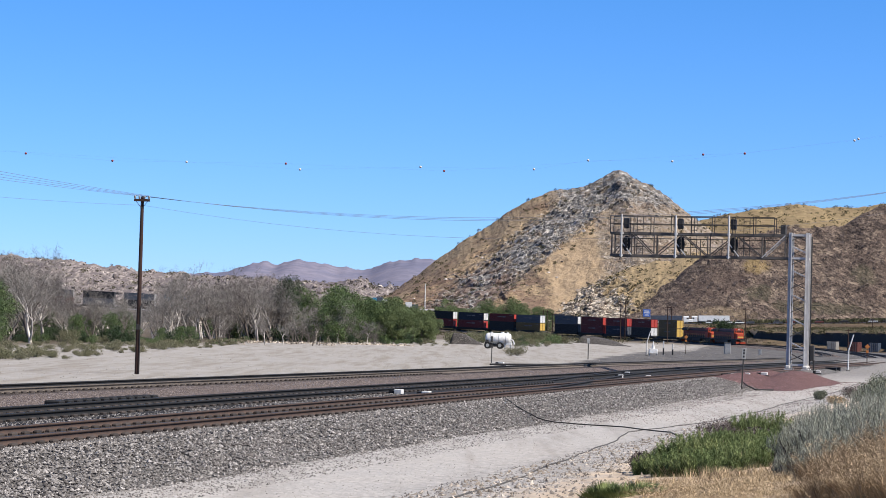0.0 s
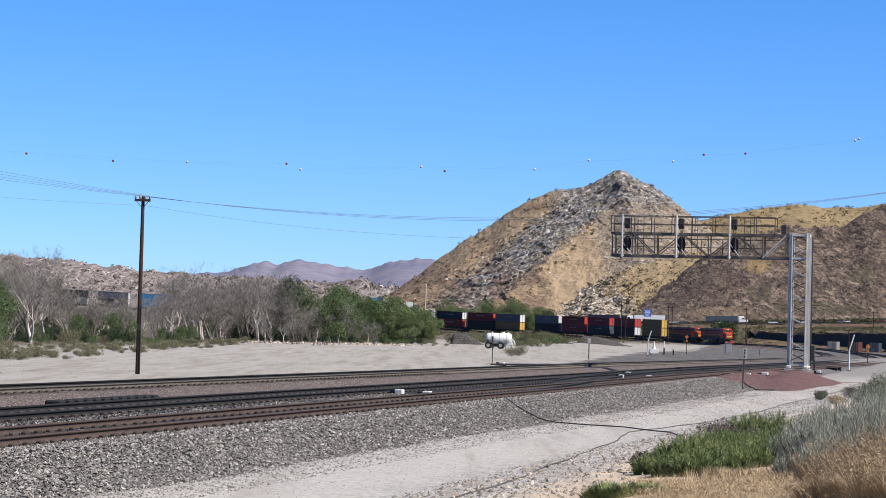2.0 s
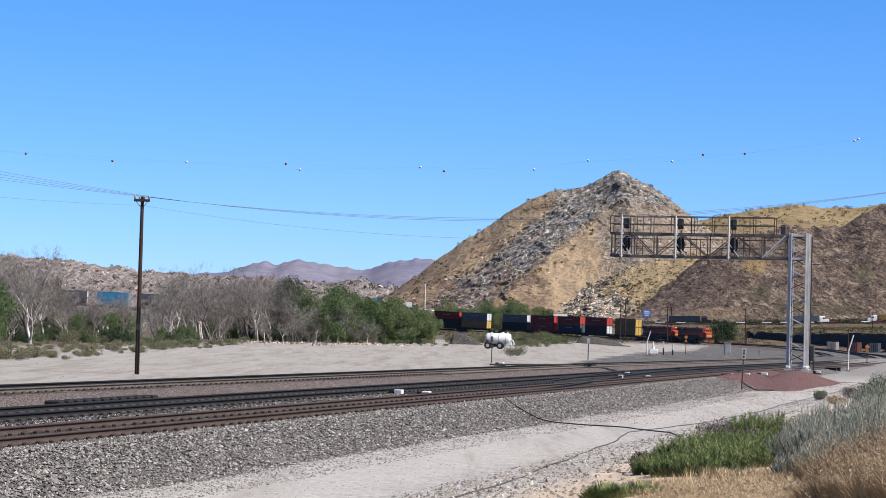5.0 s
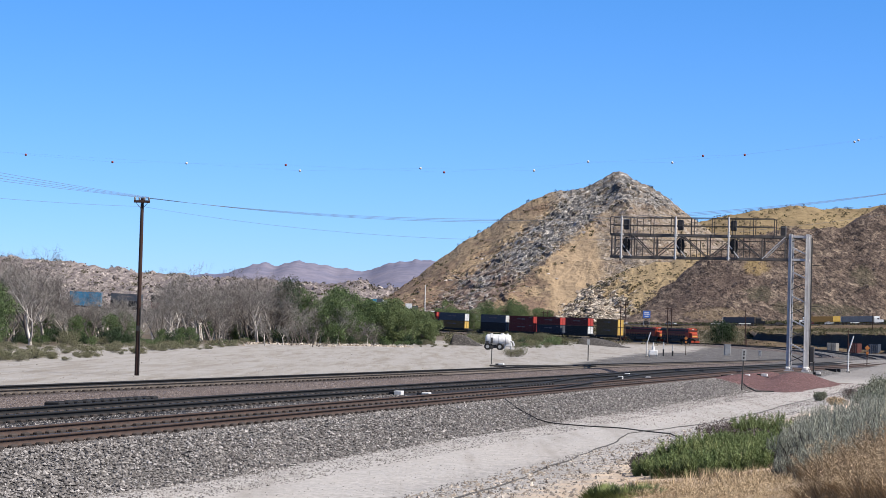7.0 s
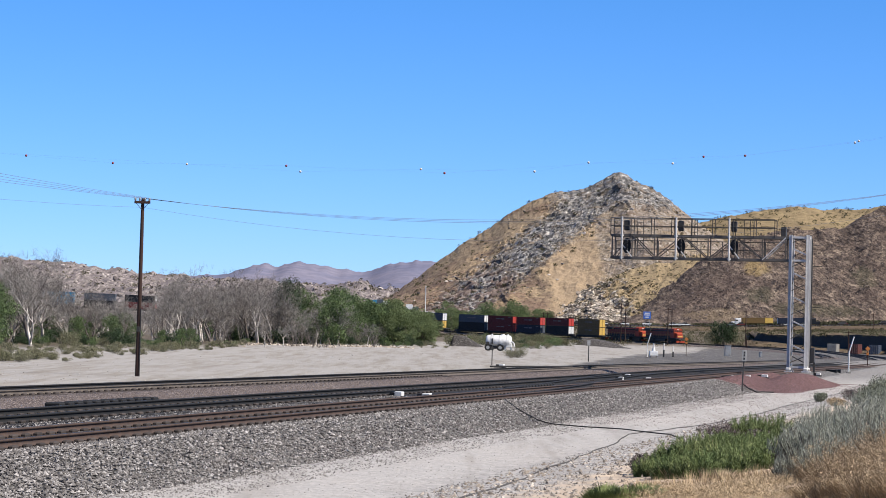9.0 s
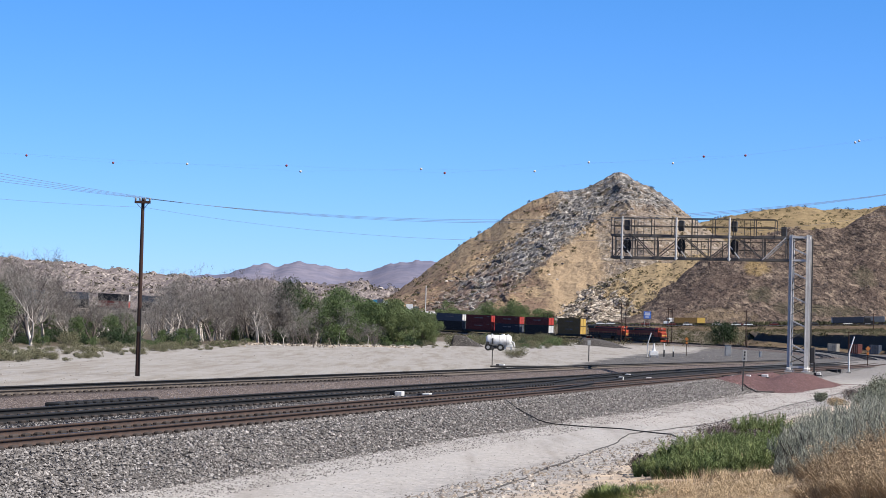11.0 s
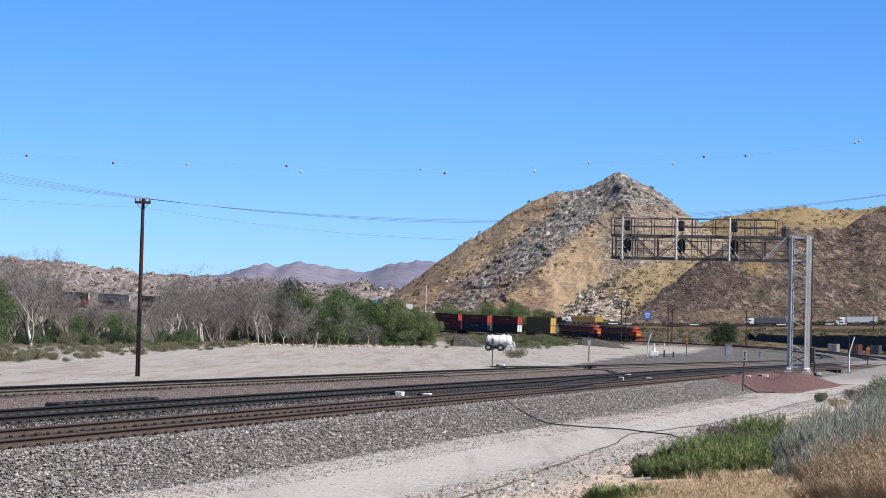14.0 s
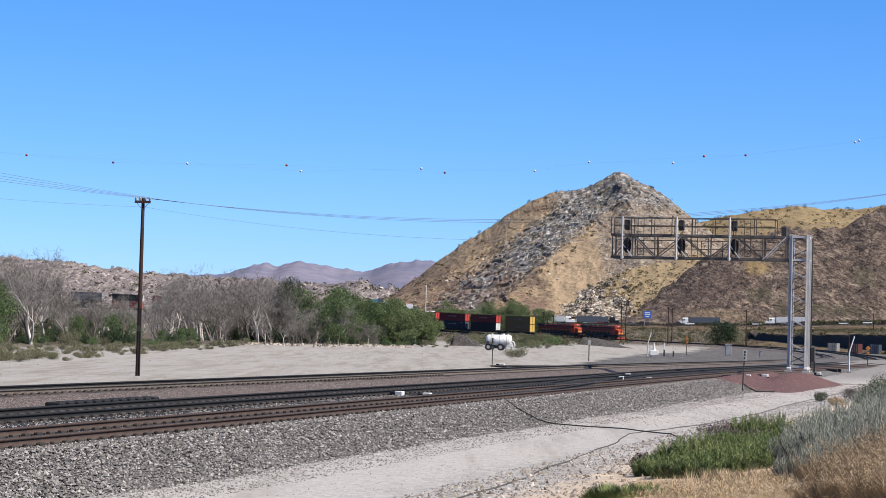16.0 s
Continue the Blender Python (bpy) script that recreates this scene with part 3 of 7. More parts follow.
def build_ballast():
    def row(a, b, n):
        return [(a[0] + (b[0] - a[0]) * i / n, a[1] + (b[1] - a[1]) * i / n) for i in range(n)]
    # right side (towards the road) has larger offsets
    pair = P3 - 19.05
    near_prof = row((-5.2, -0.62), (-3.4, -0.162), 5) + row((-3.4, -0.162), (2.4, -0.17), 16) + [(2.46, -0.215), (2.86, -0.215), (3.0, -0.165)] + row((3.15, -0.150), (5.9, -0.72), 9) + [(5.9, -0.72)]
    far_prof = row((-3.6, -0.75), (-1.75, -0.162), 5) + row((-1.75, -0.162), (1.75, -0.162), 9) + row((1.75, -0.162), (3.6, -0.62), 6) + [(3.6, -0.62)]
    for nm, prof, off in (("near", near_prof, pair), ("far", far_prof, 0.0)):
        for k, (a, b, st) in enumerate(((-236, -100, 0.35), (-100, 60, 0.9), (60, 900, 4.0))):
            whole("ballast_bed", sweep("ballast_bed", prof, a, b, st, off, M["ballast"] if nm == "near" else M["ballast_rusty"], 0.022),
                  None, "crushed grey stone ballast shoulder under the railway tracks" if nm == "near" else "rust-stained ballast bed under the outer railway track",
                  "ballast", kind="stuff")
    whole("gravel_strip", sweep("gravel_strip", row((2.2, -0.42), (4.6, -0.42), 8) + [(4.6, -0.42)], -236, 60, 0.6, 0.0, M["ballast_rusty"], 0.05), None,
          "reddish gravel strip between the railway tracks", "gravel", kind="stuff")


build_ballast()
for off, w, nm in ((P3 - 20.95, 1.5, "oil-blackened ballast between and beside the middle rails"), (P3 - 17.15, 0.62, "dark brown dirty ballast between the near rails")):
    whole("stained_ballast", sweep("stained_ballast", [(-w + 2 * w * i / 8, -0.15 if w > 1 else -0.168) for i in range(9)], -236, 40, 0.5, off, M["ballast_oily"], 0.015), None, nm, "ballast", kind="stuff")

# oily strip runs past the ties to paint the train's shadow on the shoulder
whole("stained_ballast", sweep("stained_ballast", [(-2.6 + 5.2 * i / 8, -0.15 - 0.25 * max(0.0, abs(i - 4) - 2.5)) for i in range(9)], 215, 760, 3.0, 0.0, M["ballast_oily"], 0.015), None, "dark oil-stained ballast on the outer curve, widened to paint the train's shadow", "ballast", kind="stuff")
whole("track_embankment", sweep("track_embankment", [(-14, -7.5), (-9, -4.2), (-3.5, -0.68), (3.5, -0.68), (9, -4.2), (14, -7.5)], 470, 900, 5.0, 0.0, M["ballast_dark"], 0.25), None,
      "dark gravel embankment carrying the curving outer track", "embankment", kind="structure")

RAIL = [(-0.07, -0.15), (-0.07, -0.138), (-0.012, -0.122), (-0.009, -0.045), (-0.036, -0.037), (-0.037, -0.006), (-0.028, 0.0)]


def build_tracks():
    tie_b = Build().box((0, 0, -0.242), (2.59, 0.23, 0.18), bevel=0.012)
    for s in (-0.7525, 0.7525):
        tie_b.box((s, 0, -0.151), (0.32, 0.18, 0.014))
        for dx in (-0.105, 0.105):
            for dy in (-0.05, 0.05):
                tie_b.box((s + dx, dy, -0.135), (0.035, 0.035, 0.04))
        for dy in (-0.125, 0.125):
            tie_b.box((s, dy, -0.158), (0.20, 0.03, 0.05))
        for dx in (-0.15, 0.15):
            tie_b.box((s + dx, 0, -0.135), (0.10, 0.21, 0.075), bevel=0.02)
    tie_me = tie_b.mesh("tie", M["tie"])
    simple = Build().box((0, 0, -0.242), (2.59, 0.23, 0.18))
    for nm, off in TRACKS:
        t = thing("railway_track", "steel rails on dark weathered timber sleepers, " + ("rusty brown rails" if nm == "near" else "oil-darkened bed" if nm == "middle" else "outer line curving away"),
                  "railway track", "railway tracks", "structure")
        for s in (-0.7525, 0.7525):
            web = [(x + s, z) for x, z in RAIL] + [(s - x, z) for x, z in reversed(RAIL)] + [(s + RAIL[0][0], RAIL[0][1])]
            for a, b, st in ((-236, 0, 8.0), (0, 900, 6.0)):
                part("rail", sweep("rail", web, a, b, st, off, M[{"near": "rail_rust", "middle": "rail_black", "far": "rail_black" if s < 0 else "rail_dusty"}[nm]]), None, t, "rusty steel rail")
                part("rail_head", sweep("rail_head", [(s - 0.03, 0.0015), (s + 0.03, 0.0015)], a, b, st, off, M["rail_head"]), None, t, "polished running surface of the rail")
        rest = Build()
        l, n = -218.0, 0
        while l < (560 if nm == "far" else 300):
            c, h = line_at(l, off)
            m = Matrix.Translation(c) @ Matrix.Rotation(-h + random.uniform(-0.01, 0.01), 4, 'Z')
            if n < 240:
                ob = new("tie", tie_me)
                ob.parent, ob.matrix_basis = t, m
            else:
                rest.add(simple.v, simple.f, m)
            l += 0.5 + random.uniform(-0.015, 0.015)
            n += 1
        tagged(part("tie_run", rest, M["tie"], t), "distant run of timber sleepers", kind="stuff")


build_tracks()


def build_crossover():
    """Turnout rails that lead from the near track over to the middle one, on long dark timbers."""
    t = thing("crossover_track", "dark turnout rails crossing from the near track to the middle track", "railway track", "railway tracks", "structure")
    l0, l1 = -134.0, -76.0

    def off(l):
        return P3 - 17.15 - 3.8 * smooth(l0, l1, l)
    for s in (-0.7525, 0.7525):
        pts, head, n = [], [], 60
        web = [(x + s, z) for x, z in RAIL] + [(s - x, z) for x, z in reversed(RAIL)]
        for i in range(n + 1):
            l = l0 + (l1 - l0) * i / n
            c, h = line_at(l, off(l))
            r = Vector((math.cos(h), -math.sin(h), 0))
            pts += [c + r * a + Vector((0, 0, z + 0.003)) for a, z in web]
            head += [c + r * (s + a) + Vector((0, 0, 0.006)) for a in (-0.03, 0.03)]
        part("rail", grid_mesh("rail", pts, n + 1, len(web), M["rail_black"]), None, t)
        part("rail_head", grid_mesh("rail_head", head, n + 1, 2, M["rail_head"]), None, t, "polished running surface of the rail")
    timber = Build().box((0, 0, -0.248), (6.4, 0.23, 0.18), bevel=0.012).mesh("timber", M["tie"])
    l = l0 + 6
    while l < l1 - 4:
        c, h = line_at(l, P3 - 19.05)
        ob = new("timber", timber)
        ob.parent, ob.matrix_basis = t, Matrix.Translation(c) @ Matrix.Rotation(-h, 4, 'Z')
        l += 1.0


build_crossover()
whole("stained_ballast", sweep("stained_ballast", [(-2.6 + 5.2 * i / 12, -0.146) for i in range(13)], -132, -30, 0.7, P3 - 19.05, M["ballast_oily"], 0.015), None, "dark greasy ballast between the turnout rails", "ballast", kind="stuff")


# ---------------------------------------------------------------- hills
def ridge_hill(name, ridge, y_ridge, y_foot, z_foot, material, label, rough=6.0, scale=0.02, cols=260, rows=110, power=1.0, back=400.0, spread=0.0, tags="hill", jag=1.0, crag=None, ys=0.6):
    """Hillside that climbs from a foot line to a crest line and falls away behind it."""
    xs = np.array([a for a, _ in ridge], float)
    zs = np.array([b for _, b in ridge], float)
    pts = []
    for j in range(rows):
        t = j / (rows - 1) * 1.3
        for i in range(cols):
            x0 = xs[0] + (xs[-1] - xs[0]) * i / (cols - 1)
            w = (xs[-1] - xs[0]) / cols * 2.0
            zr = (np.interp(x0 - w, xs, zs) + np.interp(x0, xs, zs) + np.interp(x0 + w, xs, zs)) / 3
            zr += jag * max(0.0, 1 - 5 * abs(1 - t)) * (1.6 * fbm(x0 * 0.05, 8.0, 1.0, 5) + 0.9 * fbm(x0 * 0.22, 3.0, 6.0, 3))
            wander = 0.12 * fbm(x0 * 0.008, 4.0, 2.0, 3)
            if t <= 1:
                y = y_foot + (y_ridge - y_foot) * t
                k = t ** power * (1 + wander * 4 * t * (1 - t))
                z = z_foot + (zr - z_foot) * k
                env = math.sin(math.pi * min(1, t ** 0.8)) * 0.9 + 0.1 + 0.12 * t
            else:
                y = y_ridge + (t - 1) / 0.3 * back
                z = zr - (zr - z_foot) * ((t - 1) / 0.3) ** 1.4
                env = 0.15
            x = x0 * (1 + spread * (y / y_ridge - 1))
            e = noise.ridged_multi_fractal((x * scale, y * scale * ys, z * scale * ys), 0.9, 2.1, 6, 0.9, 2.0) - 1.0
            f = fbm(x * scale * 0.5, y * scale * ys * 0.83, 5.0, 4)
            g = fbm(x * 0.25, y * 0.12, z * 0.2, 3) * 0.12
            d = env * rough * (0.55 * e + 0.7 * f + g)
            if crag and t < 1.05:
                k = crag(x, z)
                if k > 0:
                    for size, amp in ((0.085, 2.8), (0.21, 1.5)):
                        near, cell = noise.voronoi((x * size, y * size * 0.7, z * size))
                        d += k * amp * (1.6 * noise.noise(cell[0] * 5.3) + min(0.5, near[1] - near[0]) - 0.3) * (0.3 if t > 0.93 else 1.0)
                    d += k * (3.2 * (noise.ridged_multi_fractal((x * 0.05, y * 0.03, z * 0.04), 0.9, 2.1, 5, 0.9, 2.0) - 0.9) + 1.6 * fbm(x * 0.35, y * 0.2, z * 0.35, 3)) * (0.25 if t > 0.93 else 1.0)
            pts.append((x + d * 0.3, y - d * 0.7, z + d * 0.45))
    return whole(name, grid_mesh(name, pts, rows, cols, material, not crag), None, label, tags, kind="structure")


def crag_belt(x, z):
    """How craggy the cone hill is: a rising diagonal belt, the summit and its right flank; the tan apron stays smooth."""
    d = abs(-(x - 30) * 0.65 + (z - 32) * 0.76 + 7 * fbm(x * 0.05, z * 0.05, 2.0, 3))
    k = max(smooth(19, 10, d), 0.75 * smooth(74, 86, z) * smooth(66, 82, x), 0.35 * smooth(94, 104, x), 0.12)
    apron = smooth(63, 67, x) * smooth(98, 92, x) * smooth(-2, 3, 47 + 0.68 * (x - 65) - z)
    return k * (1 - 0.95 * apron)


def spur_crag(x, z):
    """Broken rock at the toe of the low spur."""
    return smooth(-0.35, 0.35, -0.022 * (x - 98) - 0.018 * (z - 24) + 1.2 * fbm(x * 0.06, z * 0.06, 4.0, 3)) * 0.8


ridge_hill("rocky_hill", [(-90, 9), (-54, 13), (-35, 23), (-24, 31), (-5, 46), (14, 61), (31, 71), (42, 80), (59, 90), (76, 97), (97, 101), (107, 105), (114, 110), (119, 112.5), (124, 110), (136, 104), (150, 95), (161, 87), (171, 79), (195, 64), (238, 32), (270, 20)],
           1500, 1230, 6.0, M["hill_rock"], "steep conical rocky desert hill with straw-coloured grass", 8.0, 0.03, cols=460, rows=240, crag=crag_belt)
ridge_hill("straw_hill", [(100, 30), (160, 66), (194, 88), (209, 92), (229, 97), (255, 101), (268, 103), (290, 103), (312, 101), (325, 103), (341, 106), (399, 114), (520, 120)],
           1700, 1420, 20.0, M["hill_straw"], "rounded straw-coloured hill dotted with dark shrubs", 4.0, 0.02)
ridge_hill("burnt_hill", [(67, 3.9), (89, 7.8), (102, 12.6), (121, 25.1), (134, 34.7), (146, 43.3), (162, 53.0), (178, 58.7), (197, 64.5), (210, 63.5), (229, 66.4), (238, 72.2), (251, 78.0), (293, 89.5), (404, 96.2)],
           1250, 1182, 7.0, M["hill_burnt"], "dark burnt brown hillside above the motorway", 3.5, 0.04, cols=360, rows=150, power=0.95, crag=lambda x, z: 0.16)
ridge_hill("outcrop_spur", [(40, 4), (51, 7), (61, 14), (74, 21), (87, 30), (103, 36), (123, 43), (140, 47), (153, 50), (185, 40), (200, 30)],
           1290, 1200, 5.0, M["outcrop"], "low rocky tan spur at the hill foot", 5.0, 0.05, cols=230, rows=110, back=120, crag=spur_crag)
ridge_hill("boulder_hills", [(-760, 60), (-544, 66), (-482, 66), (-445, 64), (-402, 62), (-371, 58), (-334, 54), (-297, 52), (-248, 50), (-205, 49), (-161, 47), (-112, 46), (-88, 52), (-75, 46), (-38, 42), (12, 25), (60, 10)],
           2400, 1900, 8.0, M["hill_pink"], "low pinkish boulder-strewn desert hills", 11.0, 0.02, cols=400, jag=2.5, ys=1.0, crag=lambda x, z: 0.7)
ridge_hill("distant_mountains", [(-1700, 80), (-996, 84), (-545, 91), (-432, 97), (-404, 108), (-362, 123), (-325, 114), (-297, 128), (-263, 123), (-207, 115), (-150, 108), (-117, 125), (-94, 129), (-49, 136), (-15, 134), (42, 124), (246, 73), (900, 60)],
           4400, 3500, 5.0, M["mountain"], "mountain range on the skyline with blue-grey haze painted into its colour", 11.0, 0.006, cols=420, rows=70, back=280, tags="mountain", jag=2.2, ys=0.14)


# ---------------------------------------------------------------- train
# body paints are darkened with the long sides' shade; door paints stay bright
PAINT = {k: worn("paint_" + k, c, tuple(x * 0.72 for x in c), 0.8, 0.55, 0.0, 12, 0.1) for k, c in {
    "yellow": (0.72, 0.46, 0.10), "red": (0.52, 0.05, 0.035), "ochre": (0.165, 0.098, 0.028), "maroon": (0.135, 0.011, 0.010), "blue": (0.007, 0.013, 0.030), "navy": (0.004, 0.005, 0.008),
    "grey": (0.078, 0.09, 0.11), "white": (0.78, 0.78, 0.76), "teal": (0.03, 0.24, 0.42), "orange": (0.38, 0.05, 0.015), "rust_orange": (0.21, 0.027, 0.009), "silver": (0.55, 0.56, 0.57)}.items()}
PAINT["faded"] = worn("paint_faded", (0.22, 0.19, 0.185), (0.10, 0.08, 0.08), 1.2, 0.7, 0.0, 14, 0.1)
CONT_L, CONT_W, CONT_H, DECK = 12.19, 2.44, 2.65, 1.2


def container_thing(body_paint, door_paint):
    """Forty-foot container: x along it, doors at the +x end, base at z 0."""
    names = {"navy": "dark blue", "teal": "bright blue"}
    t = thing("container", f"{names.get(body_paint, body_paint)} steel container with {names.get(door_paint, door_paint)} end doors on the train", "container", "containers on the train")
    L, W, H = CONT_L, CONT_W, CONT_H
    shell = Build()
    for s in (-1, 1):                                   # corrugated sides
        n = 44
        vs = []
        for i in range(n * 4 + 1):
            x = -L / 2 + 0.1 + (L - 0.2) * i / (n * 4)
            y = s * (W / 2 - (0.045 if i % 4 in (2, 3) else 0.01))
            vs += [(x, y, 0.16), (x, y, H - 0.12)]
        shell.add(vs, [(2 * i, 2 * i + 2, 2 * i + 3, 2 * i + 1) for i in range(n * 4)])
    shell.add([(-L / 2 + .05, -W / 2 + .02, H - .03), (L / 2 - .05, -W / 2 + .02, H - .03), (L / 2 - .05, W / 2 - .02, H - .03), (-L / 2 + .05, W / 2 - .02, H - .03)], [(0, 1, 2, 3)])
    shell.box((-L / 2 + 0.08, 0, H / 2), (0.06, W - 0.2, H - 0.3))
    shell.box((0, 0, 0.12), (L - 0.2, W - 0.1, 0.1))
    part("shell", shell, PAINT[body_paint], t)
    if body_paint in ("maroon", "grey", "blue", "ochre"):
        for sy in (-1, 1):
            for x, w, z, tall in ((1.2, 1.5, 0.62, 0.42), (-0.9, 2.2, 0.62, 0.26), (4.6, 1.3, 0.82, 0.16)):
                part("marking", Build().box((x, sy * (W / 2 - 0.003), H * z), (w, 0.012, tall)), PAINT["faded"], t, "faded pale painted marking")
    fr = Build()
    for sx in (-1, 1):
        for sy in (-1, 1):
            fr.box((sx * (L / 2 - 0.08), sy * (W / 2 - 0.08), H / 2), (0.16, 0.16, H), bevel=0.02)
        for z in (0.08, H - 0.07):
            fr.box((sx * (L / 2 - 0.08), 0, z), (0.14, W - 0.3, 0.14))
    for sy in (-1, 1):
        for z in (0.08, H - 0.06):
            fr.box((0, sy * (W / 2 - 0.05), z), (L - 0.3, 0.1, 0.14))
    part("frame", fr, PAINT[door_paint if door_paint == body_paint else body_paint], t)
    for s in (-1, 1):
        d = Build().box((L / 2 - 0.02, s * (W / 4 - 0.03), H / 2), (0.05, W / 2 - 0.16, H - 0.3), bevel=0.012)
        for z in (0.5, 1.0, 1.5, 2.0):
            d.box((L / 2 + 0.012, s * (W / 4 - 0.03), z), (0.02, W / 2 - 0.3, 0.3))
        leaf = part("door", d, PAINT[door_paint], t)
        bars = Build()
        for dy in (0.25, 0.75):
            bars.rod((L / 2 + 0.035, s * dy, 0.15), (L / 2 + 0.035, s * dy, H - 0.15), 0.02)
        part("lock_rod", bars, M["steel"], leaf)
    return t


def bogie(build, x, wheels=(-0.9, 0.9), r=0.42, gauge=0.76):
    for dx in wheels:
        for s in (-1, 1):
            build.rod((x + dx, s * (gauge - 0.06), r), (x + dx, s * (gauge + 0.07), r), r, n=16)
        build.rod((x + dx, -gauge, r), (x + dx, gauge, r), 0.08, n=8)
    for s in (-1, 1):
        build.box((x, s * 1.0, r + 0.05), (wheels[-1] - wheels[0] + 0.5, 0.16, 0.26), bevel=0.05)
    return build


def well_car_thing():
    """One well of an articulated double-stack wagon, x along it, rail top at z 0."""
    t = thing("well_car", "low dark double-stack well wagon carrying containers", "rail wagon", "well wagons of the train")
    for s in (-1, 1):
        part("side_sill", Build().prism([(s * 1.30, 0.62), (s * 1.46, 0.62), (s * 1.46, 1.12), (s * 1.52, 1.2), (s * 1.30, 1.2)], -6.4, 6.4).box((0, s * 1.48, 0.85), (12.0, 0.05, 0.08)), M["black"], t)
    part("well_floor", Build().box((0, 0, 1.14), (12.6, 2.7, 0.12)).box((0, 0, 0.75), (12.6, 0.9, 0.6)), M["dark_steel"], t)
    for s in (-1, 1):
        part("end_deck", Build().prism([(-1.3, 0.95), (1.3, 0.95), (1.2, 1.15), (-1.2, 1.15)], s * 6.4, s * 7.8).box((s * 6.35, 0, 0.85), (0.1, 2.6, 0.5)), M["dark_steel"], t)
        part("bogie", bogie(Build(), s * 7.6, (-0.45, 0.45)), M["dark_steel"], t)
    return t


def locomotive_thing():
    """Six-axle diesel locomotive; cab at the +x end."""
    t = thing("locomotive", "orange and black six-axle diesel freight locomotive pushing the train", "locomotive", "locomotives of the train")
    part("frame", Build().box((0, 0, 1.35), (21.6, 2.9, 0.35), bevel=0.04).box((0, 0, 1.55), (20.8, 3.05, 0.08)), PAINT["navy"], t, "black frame and walkway")
    part("fuel_tank", Build().prism([(-1.3, 1.15), (1.3, 1.15), (1.3, 0.55), (0.9, 0.3), (-0.9, 0.3), (-1.3, 0.55)], -3.2, 3.2), M["dark_steel"], t)
    for s in (-1, 1):
        part("bogie", bogie(Build(), s * 6.8, (-2.0, 0.0, 2.0), 0.53).box((s * 6.8, 0, 0.95), (3.4, 1.6, 0.4)), M["dark_steel"], t)
        part("coupler", Build().box((s * 11.1, 0, 0.9), (0.7, 0.3, 0.3), bevel=0.05), M["dark_steel"], t)
        part("snow_plough", Build().prism([(-1.45, 0.15), (1.45, 0.15), (1.45, 0.75), (-1.45, 0.75)], s * 10.75, s * 10.95), PAINT["orange"], t)
        for sy in (-1, 1):
            for k in range(4):
                part("step", Build().box((s * 10.5, sy * 1.35, 0.45 + k * 0.3), (0.45, 0.35, 0.04)), M["dark_steel"], t)
    hood = Build()
    out = [(-0.95, 1.6), (0.95, 1.6), (0.95, 3.9), (0.7, 4.25), (-0.7, 4.25), (-0.95, 3.9)]
    hood.prism(out, -10.2, 7.0)
    for i in range(14):
        for s in (-1, 1):
            hood.box((-9.2 + i * 1.12, s * 0.96, 2.7), (0.95, 0.03, 1.9), bevel=0.012)
    # hood takes a darkened orange that holds the shade of the engine's sides
    part("hood", hood, PAINT["rust_orange"], t)
    part("roof_panel", Build().prism([(-0.72, 4.255), (0.72, 4.255), (0.6, 4.3), (-0.6, 4.3)], -10.2, 7.0), M["black"], t)
    for s in (-1, 1):
        part("lower_band", Build().box((-1.6, s * 0.985, 1.9), (17.0, 0.02, 0.5)), M["black"], t)
        part("upper_band", Build().box((-1.6, s * 0.985, 3.75), (17.0, 0.02, 0.35)), M["black"], t)
    rad = Build().prism([(-1.55, 3.6), (1.55, 3.6), (1.55, 4.1), (1.2, 4.45), (-1.2, 4.45), (-1.55, 4.1)], -10.2, -6.4)
    part("radiator", rad, M["black"], t, "wide black radiator wing on the roof")
    for x, w in ((-5.2, 1.6), (-3.0, 1.4), (0.2, 2.4), (3.4, 1.6), (5.8, 0.9)):
        part("roof_hatch", Build().box((x, 0, 4.34), (w, 1.3, 0.26), bevel=0.05), M["dark_steel"], t)
    part("exhaust", Build().rod((1.9, 0, 4.3), (1.9, 0, 4.75), 0.3, n=12), M["dark_steel"], t)
    cabin = Build().prism([(-1.5, 1.6), (1.5, 1.6), (1.5, 3.95), (1.25, 4.4), (0.6, 4.62), (-0.6, 4.62), (-1.25, 4.4), (-1.5, 3.95)], 7.0, 9.2)
    cb = part("cab", cabin, PAINT["orange"], t)
    part("cab_front", Build().prism([(-1.46, 1.62), (1.46, 1.62), (1.46, 3.4), (-1.46, 3.4)], 9.2, 9.23), PAINT["orange"], cb)
    for y in (-0.75, -0.25, 0.25, 0.75):
        part("window", Build().box((9.21, y * 1.4, 3.75), (0.03, 0.5, 0.55), bevel=0.01), M["black"], cb)
    for s in (-1, 1):
        for x in (7.6, 8.5):
            part("window", Build().box((x, s * 1.505, 3.6), (0.65, 0.03, 0.65), bevel=0.01), M["black"], cb)
    nose = Build()
    bm = [(9.2, -1.3, 1.6), (9.2, 1.3, 1.6), (9.2, 1.3, 3.35), (9.2, -1.3, 3.35), (10.6, -1.0, 1.6), (10.6, 1.0, 1.6), (10.45, 0.9, 2.95), (10.45, -0.9, 2.95)]
    nose.add(bm, [(0, 3, 2, 1), (4, 5, 6, 7), (0, 4, 7, 3), (1, 2, 6, 5), (3, 7, 6, 2), (0, 1, 5, 4)])
    part("nose", nose, PAINT["orange"], t)
    part("nose_stripe", Build().box((10.56, 0, 2.1), (0.06, 1.7, 0.35), bevel=0.02), PAINT["yellow"], t)
    for s in (-0.2, 0.2):
        part("headlight", Build().rod((9.2, s, 4.25), (9.28, s, 4.25), 0.13, n=12), M["white"], t)
